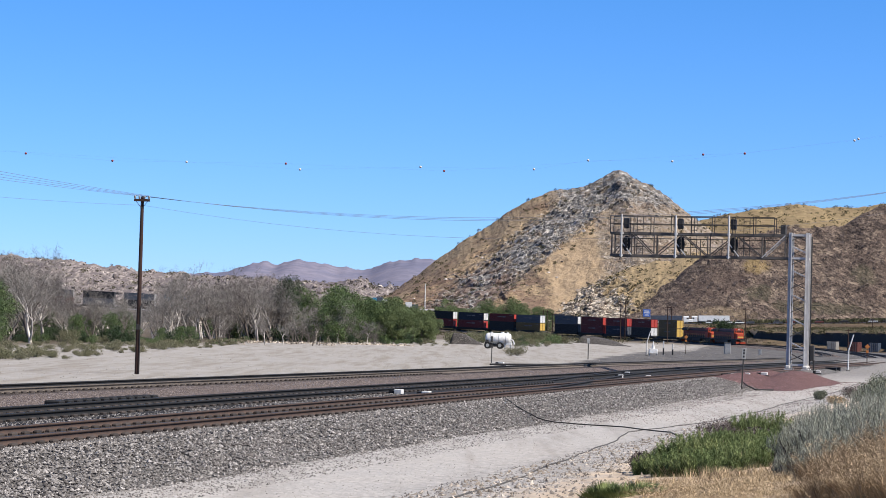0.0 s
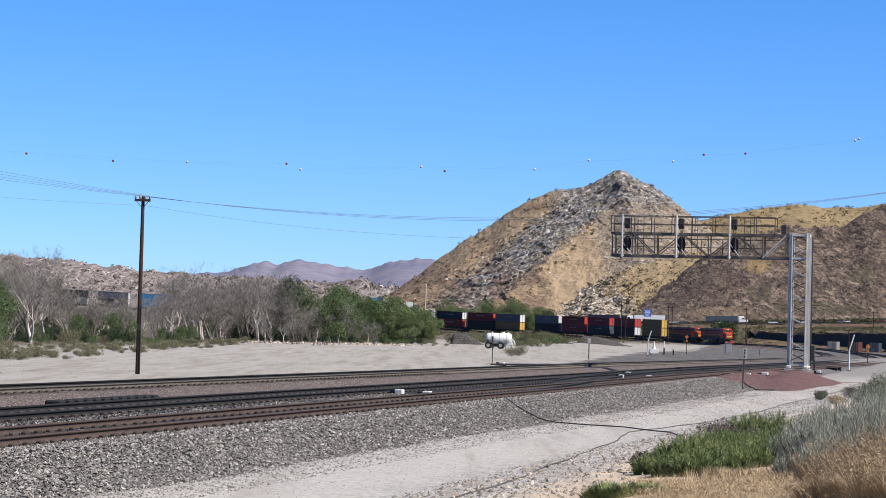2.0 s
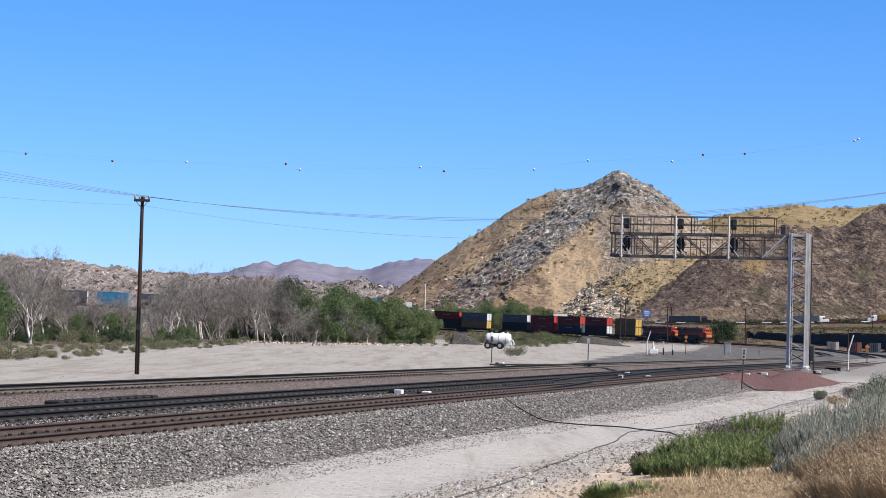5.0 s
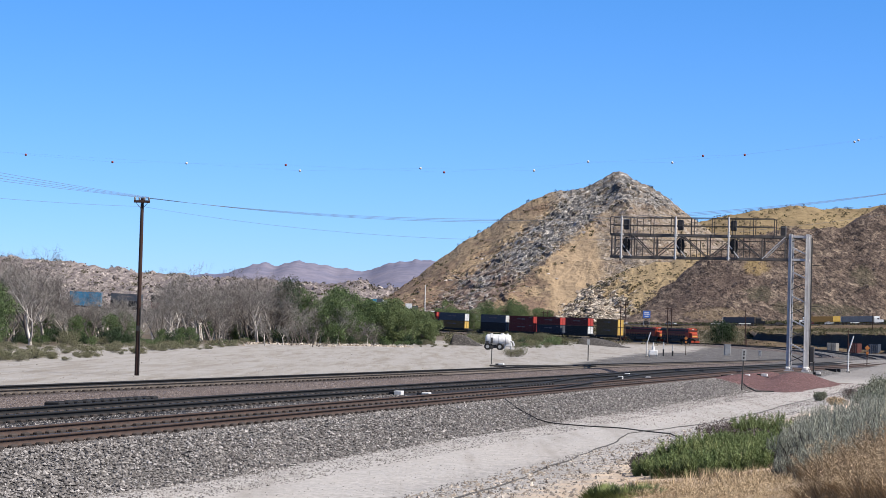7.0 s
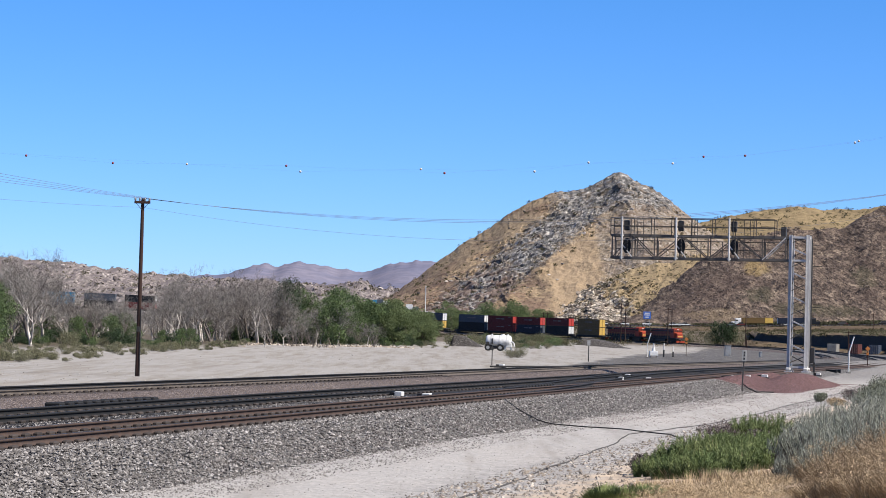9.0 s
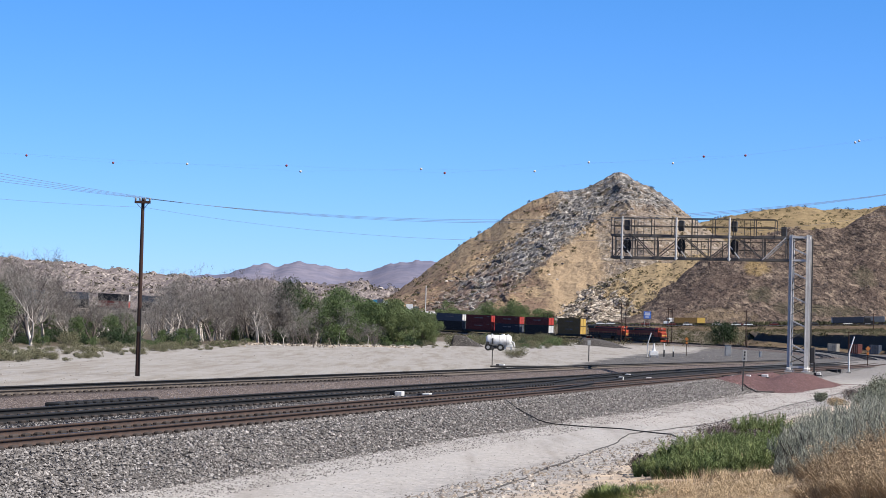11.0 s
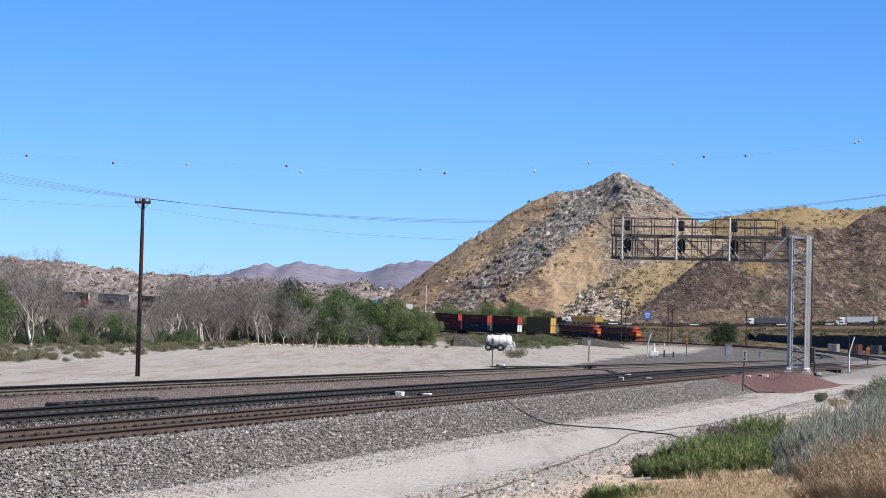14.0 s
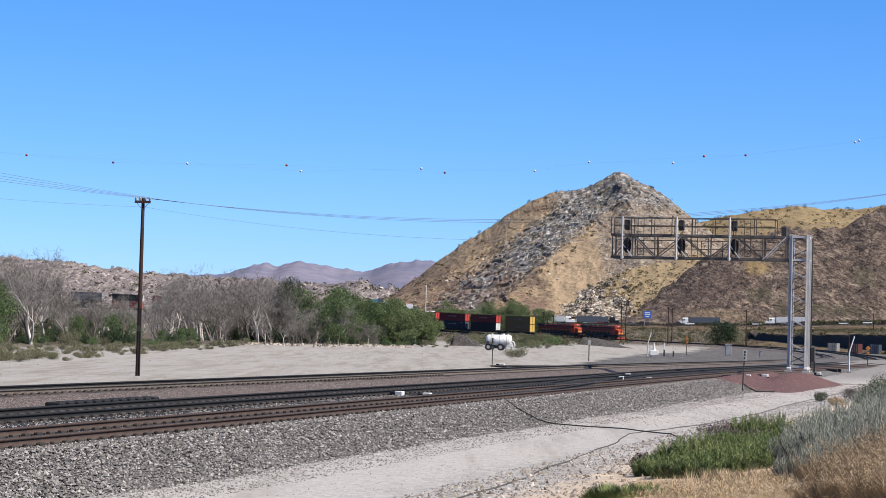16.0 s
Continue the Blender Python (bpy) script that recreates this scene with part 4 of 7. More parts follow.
    for s in (-1, 1):
        rail = Build()
        for i in range(12):
            rail.rod((-9.8 + i * 1.5, s * 1.48, 1.6), (-9.8 + i * 1.5, s * 1.48, 2.6), 0.02, n=4)
        rail.rod((-9.8, s * 1.48, 2.6), (6.7, s * 1.48, 2.6), 0.02, n=4)
        part("handrail", rail, PAINT["yellow"], t)
    return t


SPEED = 5.38
# arc length of each wagon's trailing container end at the start, with the paint of upper and lower boxes (body, doors)
CONSIST = [(501.4, "ochre yellow", "ochre yellow"), (518.5, "maroon red", "navy white"), (533.6, "maroon red", "blue grey"), (547.7, "maroon red", "maroon red"),
           (561.8, "grey white", "navy grey"), (581.8, "grey white", "ochre yellow"), (595.3, "maroon red", "navy navy"), (610.3, "blue white", "maroon red"),
           (625.1, "navy white", "maroon red"), (641.3, "grey white", "navy navy"), (657.5, "maroon red", "grey grey"), (673.7, "navy white", "maroon red"),
           (689.9, "grey silver", "navy navy"), (706.1, "navy white", "maroon red"), (722.3, "grey grey", "navy navy"), (738.5, "teal teal", "teal teal"),
           (754.7, "grey white", "navy white"), (770.9, "navy navy", "grey white"), (787.1, "grey white", "maroon maroon"), (803.3, "navy grey", "navy navy")]
MOVERS = []          # (thing, arc length of its middle at the start, height over the rail)


def build_train():
    made = {}
    for k, l in ((0, 464.0), (1, 486.9)):
        lo = made.get("loco") or locomotive_thing()
        if "loco" in made:
            lo = copy_thing(made["loco"], Matrix())
        made["loco"] = made.get("loco", lo)
        MOVERS.append((lo, l, 0.0))
    for l, top, low in CONSIST:
        mid = l + CONT_L / 2
        if "well" in made:
            w = copy_thing(made["well"], Matrix())
        else:
            w = made["well"] = well_car_thing()
        MOVERS.append((w, mid, 0.0))
        for paint, z in ((low, DECK), (top, DECK + CONT_H + 0.03)):
            if paint in made:
                c = copy_thing(made[paint], Matrix())
            else:
                c = made[paint] = container_thing(*paint.split())
            MOVERS.append((c, mid, z))


build_train()


def train_pose(l, dz):
    c, h = line_at(l)
    a, _ = line_at(l - 5)
    b, _ = line_at(l + 5)
    pitch = math.atan2(b.z - a.z, 10.0)
    # local +x is the trailing end
    return Matrix.Translation(c) @ Matrix.Rotation(-math.pi / 2 - h, 4, 'Z') @ Matrix.Rotation(pitch, 4, 'Y') @ Matrix.Translation((0, 0, dz))


# ---------------------------------------------------------------- signal bridge
def across(q, p, z=0.0):
    """Frame whose x axis runs away from the road across the tracks, y along them."""
    return Matrix.Translation(site(q, p, z)) @ Matrix(((NP.x, UQ.x, 0, 0), (NP.y, UQ.y, 0, 0), (0, 0, 1, 0), (0, 0, 0, 1)))


def angle_bar(b, a, c, w=0.05):
    b.rod(a, c, w * 0.62, n=4, smooth=False)


def build_signal_bridge():
    t = thing("signal_bridge", "galvanised steel lattice cantilever signal bridge over the tracks", "signal bridge", at=across(129.9, 14.35))
    w, d, top = 0.5, 0.5, 8.0
    for sx in (-1, 1):
        for sy in (-1, 1):
            leg = Build().box((sx * w, sy * d, top / 2), (0.2, 0.05, top)).box((sx * (w - 0.075 * sx * sx * 1.0) if sx > 0 else -w + 0.075, sy * d, top / 2), (0.05, 0.2, top))
            leg.box((sx * w, sy * d, 0.03), (0.42, 0.42, 0.06)).box((sx * w, sy * d, 0.16), (0.3, 0.3, 0.2), bevel=0.06)
            part("leg", leg, M["galv"], t)
    part("footing", Build().box((0, 0, -0.42), (1.7, 1.7, 0.42), bevel=0.05), M["concrete"], t)
    n = 11
    for k in range(n):
        z0, z1 = 0.25 + k * 0.7, 0.25 + (k + 1) * 0.7
        a = 1 if k % 2 else -1
        br = Build()
        if k % 2:
            angle_bar(br, (w, -d - 0.03, z1), (-w, -d - 0.03, z1 - 0.45), 0.085)
            part("brace", br, M["galv"], t)
        else:
            angle_bar(br, (-w, -d + 0.02, z1), (w, -d + 0.02, z1 - 0.45), 0.06)
            part("brace", br, M["truss"], t)
        br = Build()
        angle_bar(br, (-a * w, d + 0.03, z1), (a * w, d + 0.03, z1 - 0.5), 0.06)
        part("brace", br, M["truss"], t)
        for sx in (-1, 1):
            br = Build()
            angle_bar(br, (sx * (w - 0.02), a * d, z0), (sx * (w - 0.02), -a * d, z1), 0.06)
            part("brace", br, M["truss"], t)
    cap = Build()
    for z in (0.28, 6.5, 7.85):
        for s in (-1, 1):
            cap.box((0, s * d, z), (2 * w, 0.06, 0.12)).box((s * w, 0, z), (0.06, 2 * d, 0.12))
    part("cross_frame", cap, M["galv"], t)
    lad = Build()
    for s in (-0.2, 0.2):
        lad.rod((-w - 0.2, s, 0.3), (-w - 0.2, s, 7.8), 0.025, n=5)
    for k in range(28):
        lad.rod((-w - 0.2, -0.2, 0.5 + k * 0.3), (-w - 0.2, 0.2, 0.5 + k * 0.3), 0.014, n=4)
    for k in range(5):
        z = 2.6 + k * 1.2
        pts = [(-w - 0.2 - 0.62 * math.sin(math.pi * i / 8), -0.34 * math.cos(math.pi * i / 8), z) for i in range(9)]
        lad.tube(pts, 0.014, 4)
    part("ladder", lad, M["dark_steel"], t, "dark caged ladder on the mast")
    part("relay_box", Build().box((-0.85, -0.1, 1.0), (0.25, 0.4, 0.9), bevel=0.03).box((-0.95, -0.1, 0.3), (0.1, 0.1, 0.6)), M["dark_steel"], t)
    # cantilever arm
    x0, x1, zb, zt, dd = -0.2, 11.2, 6.5, 7.82, 0.5
    for sy in (-1, 1):
        for z in (zb, zt):
            part("chord", Build().box(((x0 + x1) / 2, sy * dd, z), (x1 - x0, 0.03, 0.14)).box(((x0 + x1) / 2, sy * (dd - 0.06), z + (0.065 if z == zt else -0.065)), (x1 - x0, 0.12, 0.03)),
                 M["truss"], t)
        xs = [0.8, 2.15, 3.75, 5.35, 6.95, 8.55, 9.9, 11.1]
        for i, x in enumerate(xs):
            part("truss_post", Build().box((x, sy * dd, (zb + zt) / 2), (0.07, 0.06, zt - zb)), M["truss"], t)
            if i < len(xs) - 1:
                br = Build()
                a, c = ((x, zt), (xs[i + 1], zb)) if i % 2 == 0 else ((x, zb), (xs[i + 1], zt))
                angle_bar(br, (a[0], sy * (dd + 0.02), a[1]), (c[0], sy * (dd + 0.02), c[1]), 0.06)
                part("truss_brace", br, M["galv" if i < 1 else "truss"], t)
    for z in (zb, zt):
        lace = Build()
        for i in range(7):
            xa, xb = 0.7 + i * 1.5, 2.2 + i * 1.5
            angle_bar(lace, (xa, -dd, z), (xb, dd, z), 0.05)
            angle_bar(lace, (xa, -dd, z), (xa, dd, z), 0.05)
        part("lacing", lace, M["dark_steel"], t)
    part("walkway", Build().box(((0.8 + x1) / 2, dd + 0.42, zb - 0.02), (x1 - 0.8, 0.75, 0.05)), M["dark_steel"], t, "grated steel walkway")
    for y, zz, za in ((dd + 0.78, zb, 1.1), (-dd - 0.02, zt, 1.05), (dd + 0.02, zt, 1.05)):
        rail = Build()
        xa = 1.45 if zz == zt else 0.9
        n = 9
        for i in range(n):
            x = xa + (x1 - xa) * i / (n - 1)
            rail.rod((x, y, zz), (x, y, zz + za), 0.026, n=5)
        for k in (0.55, 1.0):
            rail.rod((xa, y, zz + za * k), (x1, y, zz + za * k), 0.024, n=5)
        part("handrail", rail, M["dark_steel"], t)
    for k, x in enumerate((4.1, 7.25, 10.5)):
        sm = part("signal_mast", Build().rod((x, -dd - 0.16, zb - 0.12), (x, -dd - 0.16, zt + 1.12), 0.055, n=8)
                  .box((x, -dd - 0.1, zb), (0.2, 0.14, 0.1)).box((x, -dd - 0.1, zt), (0.2, 0.14, 0.1)), M["galv"], t)
        st = Build()
        angle_bar(st, (x, -dd - 0.16, zt - 0.5), (x - 0.6, -dd - 0.05, zb + 0.05), 0.07)
        part("stay", st, M["galv"], t)
        for z, big in ((zb + 0.72, True), (zt + 0.62, False)):
            y = -dd + 0.05
            hd = Build()
            if big:
                m = Matrix.Translation((x - 0.28, y, z)) @ Matrix.Rotation(math.pi / 2, 4, 'X') @ Matrix.Diagonal((1, 1.9, 1, 1))
                hd.lathe([(0.24, -0.02), (0.25, 0.0), (0.24, 0.03)], 20, m)
                hd.box((x - 0.28, y + 0.16, z), (0.3, 0.28, 0.72), bevel=0.04)
                head = part("signal_head", hd, M["black"], t, "black oval signal backboard with lamp housing")
                for dz in (-0.22, 0.0, 0.22):
                    hood = Build().rod((x - 0.28, y - 0.24, z + dz), (x - 0.28, y - 0.02, z + dz), 0.085, n=10)
                    part("visor", hood, M["black"], head)
            else:
                hd.box((x - 0.25, y + 0.1, z), (0.34, 0.3, 0.62), bevel=0.05)
                part("signal_head", hd, M["dark_steel"], t, "grey upper signal housing")
        lad2 = Build()
        for s in (-0.18, 0.18):
            lad2.rod((x - 0.9 + s, dd + 0.05, zb), (x - 0.9 + s, dd + 0.05, zt + 1.05), 0.022, n=4)
        for i in range(8):
            lad2.rod((x - 1.08, dd + 0.05, zb + 0.2 + i * 0.28), (x - 0.72, dd + 0.05, zb + 0.2 + i * 0.28), 0.014, n=4)
        part("ladder", lad2, M["dark_steel"], t)
    box = Build().box((0.95, -0.2, zt + 0.35), (0.3, 0.4, 0.6), bevel=0.03)
    part("junction_box", box, M["dark_steel"], t)
    return t


M["galv"] = worn("galvanised", (0.66, 0.645, 0.62), (0.40, 0.385, 0.36), 1.2, 0.8, 0.0)
M["truss"] = worn("truss", (0.155, 0.138, 0.118), (0.075, 0.064, 0.054), 1.2, 0.8, 0.0)
build_signal_bridge()


# ---------------------------------------------------------------- utility pole and wires
def hang(a, b, sag, n=24):
    a, b = Vector(a), Vector(b)
    return [a.lerp(b, i / n) - Vector((0, 0, 4 * sag * (i / n) * (1 - i / n))) for i in range(n + 1)]


def wire_mesh(name, pts, r, mat, n=4):
    """One continuous round cord along a row of points."""
    vs, fs = [], []
    for i, p in enumerate(pts):
        d = (Vector(pts[min(i + 1, len(pts) - 1)]) - Vector(pts[max(i - 1, 0)])).normalized()
        x = d.cross(Vector((0, 0, 1))).normalized()
        y = x.cross(d)
        vs += [Vector(p) + (x * math.cos(2 * math.pi * k / n) + y * math.sin(2 * math.pi * k / n)) * r for k in range(n)]
        if i:
            fs += [((i - 1) * n + k, (i - 1) * n + (k + 1) % n, i * n + (k + 1) % n, i * n + k) for k in range(n)]
    return Build().add(vs, fs, None, True).mesh(name, mat)


def build_pole_line():
    base = site(96.3, 41.5, -0.65)
    t = thing("utility_pole", "tall brown creosoted timber utility pole with a short crossarm", "utility pole", at=Matrix.Translation(base))
    top = 8.3
    part("shaft", Build().lathe([(0.112, -0.3), (0.11, 0.0), (0.10, 3.0), (0.09, 6.0), (0.078, top), (0.055, top + 0.06)], 14), M["pole_wood"], t)
    part("crossarm", Build().box((0, -0.14, top - 0.12), (0.75, 0.1, 0.12), bevel=0.01), M["pole_wood"], t)
    for x in (-0.33, -0.12, 0.12, 0.33):
        part("insulator", Build().lathe([(0.02, 0), (0.05, 0.03), (0.045, 0.09), (0.055, 0.1), (0.03, 0.15)], 10, Matrix.Translation((x, -0.14, top - 0.06))), M["pale_grey"], t)
    for s in (-1, 1):
        br = Build().rod((s * 0.28, -0.15, top - 0.17), (0, -0.12, top - 0.5), 0.015, n=4)
        part("brace", br, M["dark_steel"], t)
    part("conduit", Build().rod((0.11, -0.13, 0.0), (0.09, -0.1, 3.2), 0.025, n=6).box((0, -0.17, 2.2), (0.16, 0.05, 0.25), bevel=0.01), M["dark_steel"], t)
    z = base.z + top
    right = Vector((34.5, 106.0, 11.9))
    left = site(44, 41.5, 8.2)
    for i, x in enumerate((-0.33, -0.12, 0.12, 0.33)):
        a = base + Vector((x, -0.14, top + 0.09))
        whole("overhead_wire", wire_mesh("overhead_wire", hang(a, left + Vector((x * 1.5, 0, (i - 1.5) * 0.28)), 0.3), 0.0065, M["wire"]), None,
              "thin grey overhead wire strung from the pole", "wire", "overhead wires")
        if i < 3:
            whole("overhead_wire", wire_mesh("overhead_wire", hang(a, right + Vector((0, 0, (i - 1) * 0.12)), 2.15 + 0.12 * i), 0.0065, M["wire"]), None,
                  "thin grey overhead wire strung from the pole", "wire", "overhead wires")
    a = base + Vector((0, 0, top - 0.35))
    whole("overhead_wire", wire_mesh("overhead_wire", hang(a, right - Vector((0, 0, 0.7)), 2.7), 0.005, M["wire"]), None, "thin grey overhead wire strung from the pole", "wire", "overhead wires")
    whole("overhead_wire", wire_mesh("overhead_wire", hang(a, left - Vector((0, 0, 1.4)), 0.5), 0.005, M["wire"]), None, "thin grey overhead wire strung from the pole", "wire", "overhead wires")


M["wire"] = worn("wire", (0.22, 0.23, 0.25), (0.15, 0.15, 0.17), 2, 0.6, 0.3)
build_pole_line()


def build_marker_balls():
    """Aviation balls on two long power-line spans high over the valley."""
    red = worn("ball_red", (0.36, 0.06, 0.05), None, 1, 0.6)
    pale = worn("ball_white", (0.80, 0.74, 0.66), None, 1, 0.6)
    prof = [(0.44 * math.sin(math.pi * i / 10) + 0.004, -0.44 * math.cos(math.pi * i / 10)) for i in range(11)]
    ball = {"r": Build().lathe(prof, 16).box((0, 0, 0), (0.95, 0.06, 0.06)).mesh("marker_ball", red), "w": Build().lathe(prof, 16).box((0, 0, 0), (0.95, 0.06, 0.06)).mesh("marker_ball", pale)}
    spans = {"w": [(-200, 62.5), (-94.1, 59.0), (-52.8, 57.4), (-9, 59.5), (32.3, 59.8), (51.9, 63.6), (82.5, 64.1), (148.6, 73.5), (190, 81)],
             "r": [(-200, 63.5), (-153.2, 60.7), (-121.5, 58.9), (-58.2, 59.6), (-0.4, 58.5), (94, 67.1), (109.2, 67.9), (150.6, 74.4), (190, 82)]}
    for key, pts in spans.items():
        y = 800.0 if key == "w" else 803.0
        for i, (x, z) in enumerate(pts):
            if 0 < i < len(pts) - 1:
                k = "w" if (key == "w" or i == len(pts) - 2) else "r"
                ob = new("marker_ball", ball[k])
                ob.matrix_basis = Matrix.Translation((x, y, z))
                tagged(ob, ("pale" if k == "w" else "dark red") + " aviation marker ball on a power line", "marker ball", "aviation marker balls")
        whole("power_line", wire_mesh("power_line", [Vector((x, y, z)) for x, z in pts], 0.009, M["wire"]), None, "faint high power line carrying marker balls", "wire", "power lines")


build_marker_balls()


# ---------------------------------------------------------------- small lineside things
def post_sign(name, label, category, place, height, r, plates, post_mat, group=""):
    """A post with flat plates: (width, height, centre height, turn, material, part name)."""
    t = thing(name, label, category, group, at=Matrix.Translation(place))
    part("post", Build().box((0, 0, height / 2 - 0.15), (r * 2, r * 2, height + 0.3), bevel=r * 0.3), post_mat, t)
    for w, h, z, turn, mat, nm in plates:
        part(nm, Build().box((0, 0, 0), (w, 0.02, h), bevel=0.006), mat, t, at=Matrix.Translation((0, -r - 0.012, z)) @ Matrix.Rotation(turn, 4, 'Y'))
    return t


def gplace(x, y):
    return Vector((x, y, ground_z(x, y)))


def build_lineside():
    post_sign("lineside_marker", "thin dark marker post with a small plate beside the track", "sign", gplace(3.9, 166.8), 1.35, 0.035, [(0.2, 0.22, 1.25, 0, M["dark_steel"], "plate")], M["dark_steel"])
    post_sign("lineside_sign", "dark post with paired square grey sign plates", "sign", gplace(13.4, 199.8), 1.95, 0.045,
              [(0.28, 0.48, 1.7, 0, M["pale_grey"], "plate")], M["dark_steel"])
    s = post_sign("speed_marker", "dark leaning post with a narrow white lineside plate", "sign", site(102.7, 13.9, -0.5), 1.85, 0.03,
                  [(0.2, 0.52, 1.6, 0, M["pale_grey"], "plate")], M["dark_steel"])
    for z in (1.46, 1.62, 1.75):
        part("symbol", Build().box((0, -0.058, z), (0.07, 0.008, 0.09)), M["black"], s)
    s.matrix_basis = s.matrix_basis @ Matrix.Rotation(radians(2.5), 4, 'Y')
    for x, y, h in ((31.1, 279.5, 2.3), (40.5, 209.3, 1.9)):
        post_sign("orange_sign", "orange diamond warning sign on a thin post", "sign", gplace(x, y), h, 0.035, [(0.36, 0.36, h - 0.2, math.pi / 4, M["orange"], "plate"), (0.24, 0.26, h - 0.68, 0, M["orange"], "lower_plate")], M["pole_wood"], "orange warning signs")
    # grey equipment cabinets
    for x, y, w, h in ((44.7, 343.6, 0.95, 1.75), (49.0, 338.1, 0.35, 0.9)):
        c = thing("relay_cabinet", "pale grey metal relay cabinet beside the tracks", "cabinet", "relay cabinets", at=Matrix.Translation(gplace(x, y)))
        part("housing", Build().box((0, 0, h / 2), (w, 0.6, h), bevel=0.03), M["pale_grey"], c)
        part("roof", Build().box((0, 0, h + 0.03), (w + 0.12, 0.75, 0.06), bevel=0.02), M["pale_grey"], c)
        part("door", Build().box((0, -0.31, h / 2), (w * 0.85, 0.02, h * 0.85), bevel=0.008), M["steel"], c)
    # white box with vent pipe, small posts
    b = thing("equipment_box", "low white equipment box on legs in the sand", "equipment box", at=Matrix.Translation(gplace(23.6, 244.5)))
    part("housing", Build().box((0, 0, 0.5), (0.95, 0.6, 0.55), bevel=0.04), M["white"], b)
    for s in (-0.38, 0.38):
        part("leg", Build().box((s, 0, 0.13), (0.08, 0.4, 0.26)), M["pale_grey"], b)
    part("vent", Build().lathe([(0.2, 0.775), (0.16, 1.0), (0.08, 1.25), (0.05, 1.6)], 12), M["white"], b)
    for x, y, h in ((26.3, 260, 1.6), (27.6, 262, 1.3)):
        p = thing("marker_post", "short black and white marker post in the sand", "post", "marker posts", at=Matrix.Translation(gplace(x, y)))
        part("base", Build().rod((0, 0, -0.1), (0, 0, h * 0.5), 0.09, n=10), M["black"], p)
        part("tip", Build().rod((0, 0, h * 0.5), (0, 0, h), 0.06, n=10), M["white"], p)
    # kinked white poles
    for x, y, k in ((23.0, 245.5, 1.0), (30.7, 165.9, 1.0)):
        p = thing("kinked_pole", "slim white pole with a kinked leaning top", "pole", "kinked white poles", at=Matrix.Translation(gplace(x, y)))
        part("shaft", Build().tube([(0, 0, -0.2), (0.0, 0, 1.55), (0.06, 0, 1.75)], 0.055, 8), M["white"], p)
        part("arm", Build().tube([(0.06, 0, 1.75), (0.36, 0, 2.75)], 0.05, 8), M["white"], p)
        part("foot", Build().box((0, 0, 0.05), (0.3, 0.3, 0.12), bevel=0.02), M["concrete"], p)
    # low black cases beside the kinked pole
    for q, p, w in ((163.5, 15.6, 0.8), (165.5, 15.3, 0.4)):
        b = thing("trackside_case", "low black trackside equipment case on the gravel", "equipment box", "trackside cases", at=across(q, p, -0.6))
        part("case", Build().box((0, 0, 0.16), (w, 0.45, 0.3), bevel=0.03), M["black"], b)
        part("lid", Build().box((0, 0, 0.33), (w + 0.05, 0.5, 0.04), bevel=0.01), M["dark_steel"], b)
    # white point markers and switch gear between the rails
    for q, p, w in ((66.3, 19.7, 0.30), (65.6, 18.6, 0.30), (100.5, 19.2, 0.26), (101.0, 18.0, 0.26), (108.0, 20.3, 0.28), (113.5, 15.8, 0.28), (116.0, 15.4, 0.3), (126.0, 31.2, 0.35), (119.0, 14.9, 0.4), (131.5, 13.3, 0.3)):
        b = thing("switch_box", "small white and black switch heater box between the rails", "switch box", "switch boxes", at=across(q, p, -0.16))
        part("box", Build().box((0, 0, 0.06), (w * 0.8, w, 0.15), bevel=0.015), M["white"], b)
        part("junction", Build().box((w * 0.75, 0.02, 0.05), (w * 0.5, w * 0.6, 0.13), bevel=0.015), M["black"], b)
        part("base", Build().box((w * 0.25, 0, -0.05), (w * 1.8, w * 1.1, 0.06)), M["dark_steel"], b)
    # dark blocks and rods of the points
    for q, p, l in ((46.5, 22.05, 6.2), (77, 18.75, 7.0), (112, 16.0, 1.2), (118, 15.7, 1.0)):
        b = thing("rail_brace_row", "row of dark switch plates beside the rail", "track fitting", "switch plates", at=across(q, p, -0.14))
        for k in range(int(l / 0.5)):
            part("plate", Build().box((0, k * 0.5, 0.06 if q < 60 else 0.02), (0.4, 0.3, 0.26 if q < 60 else 0.2), bevel=0.03), M["rail_black"], b)


build_lineside()


M["dusty_hose"] = worn("dusty_hose", (0.075, 0.07, 0.065), (0.05, 0.046, 0.043), 2, 0.9)


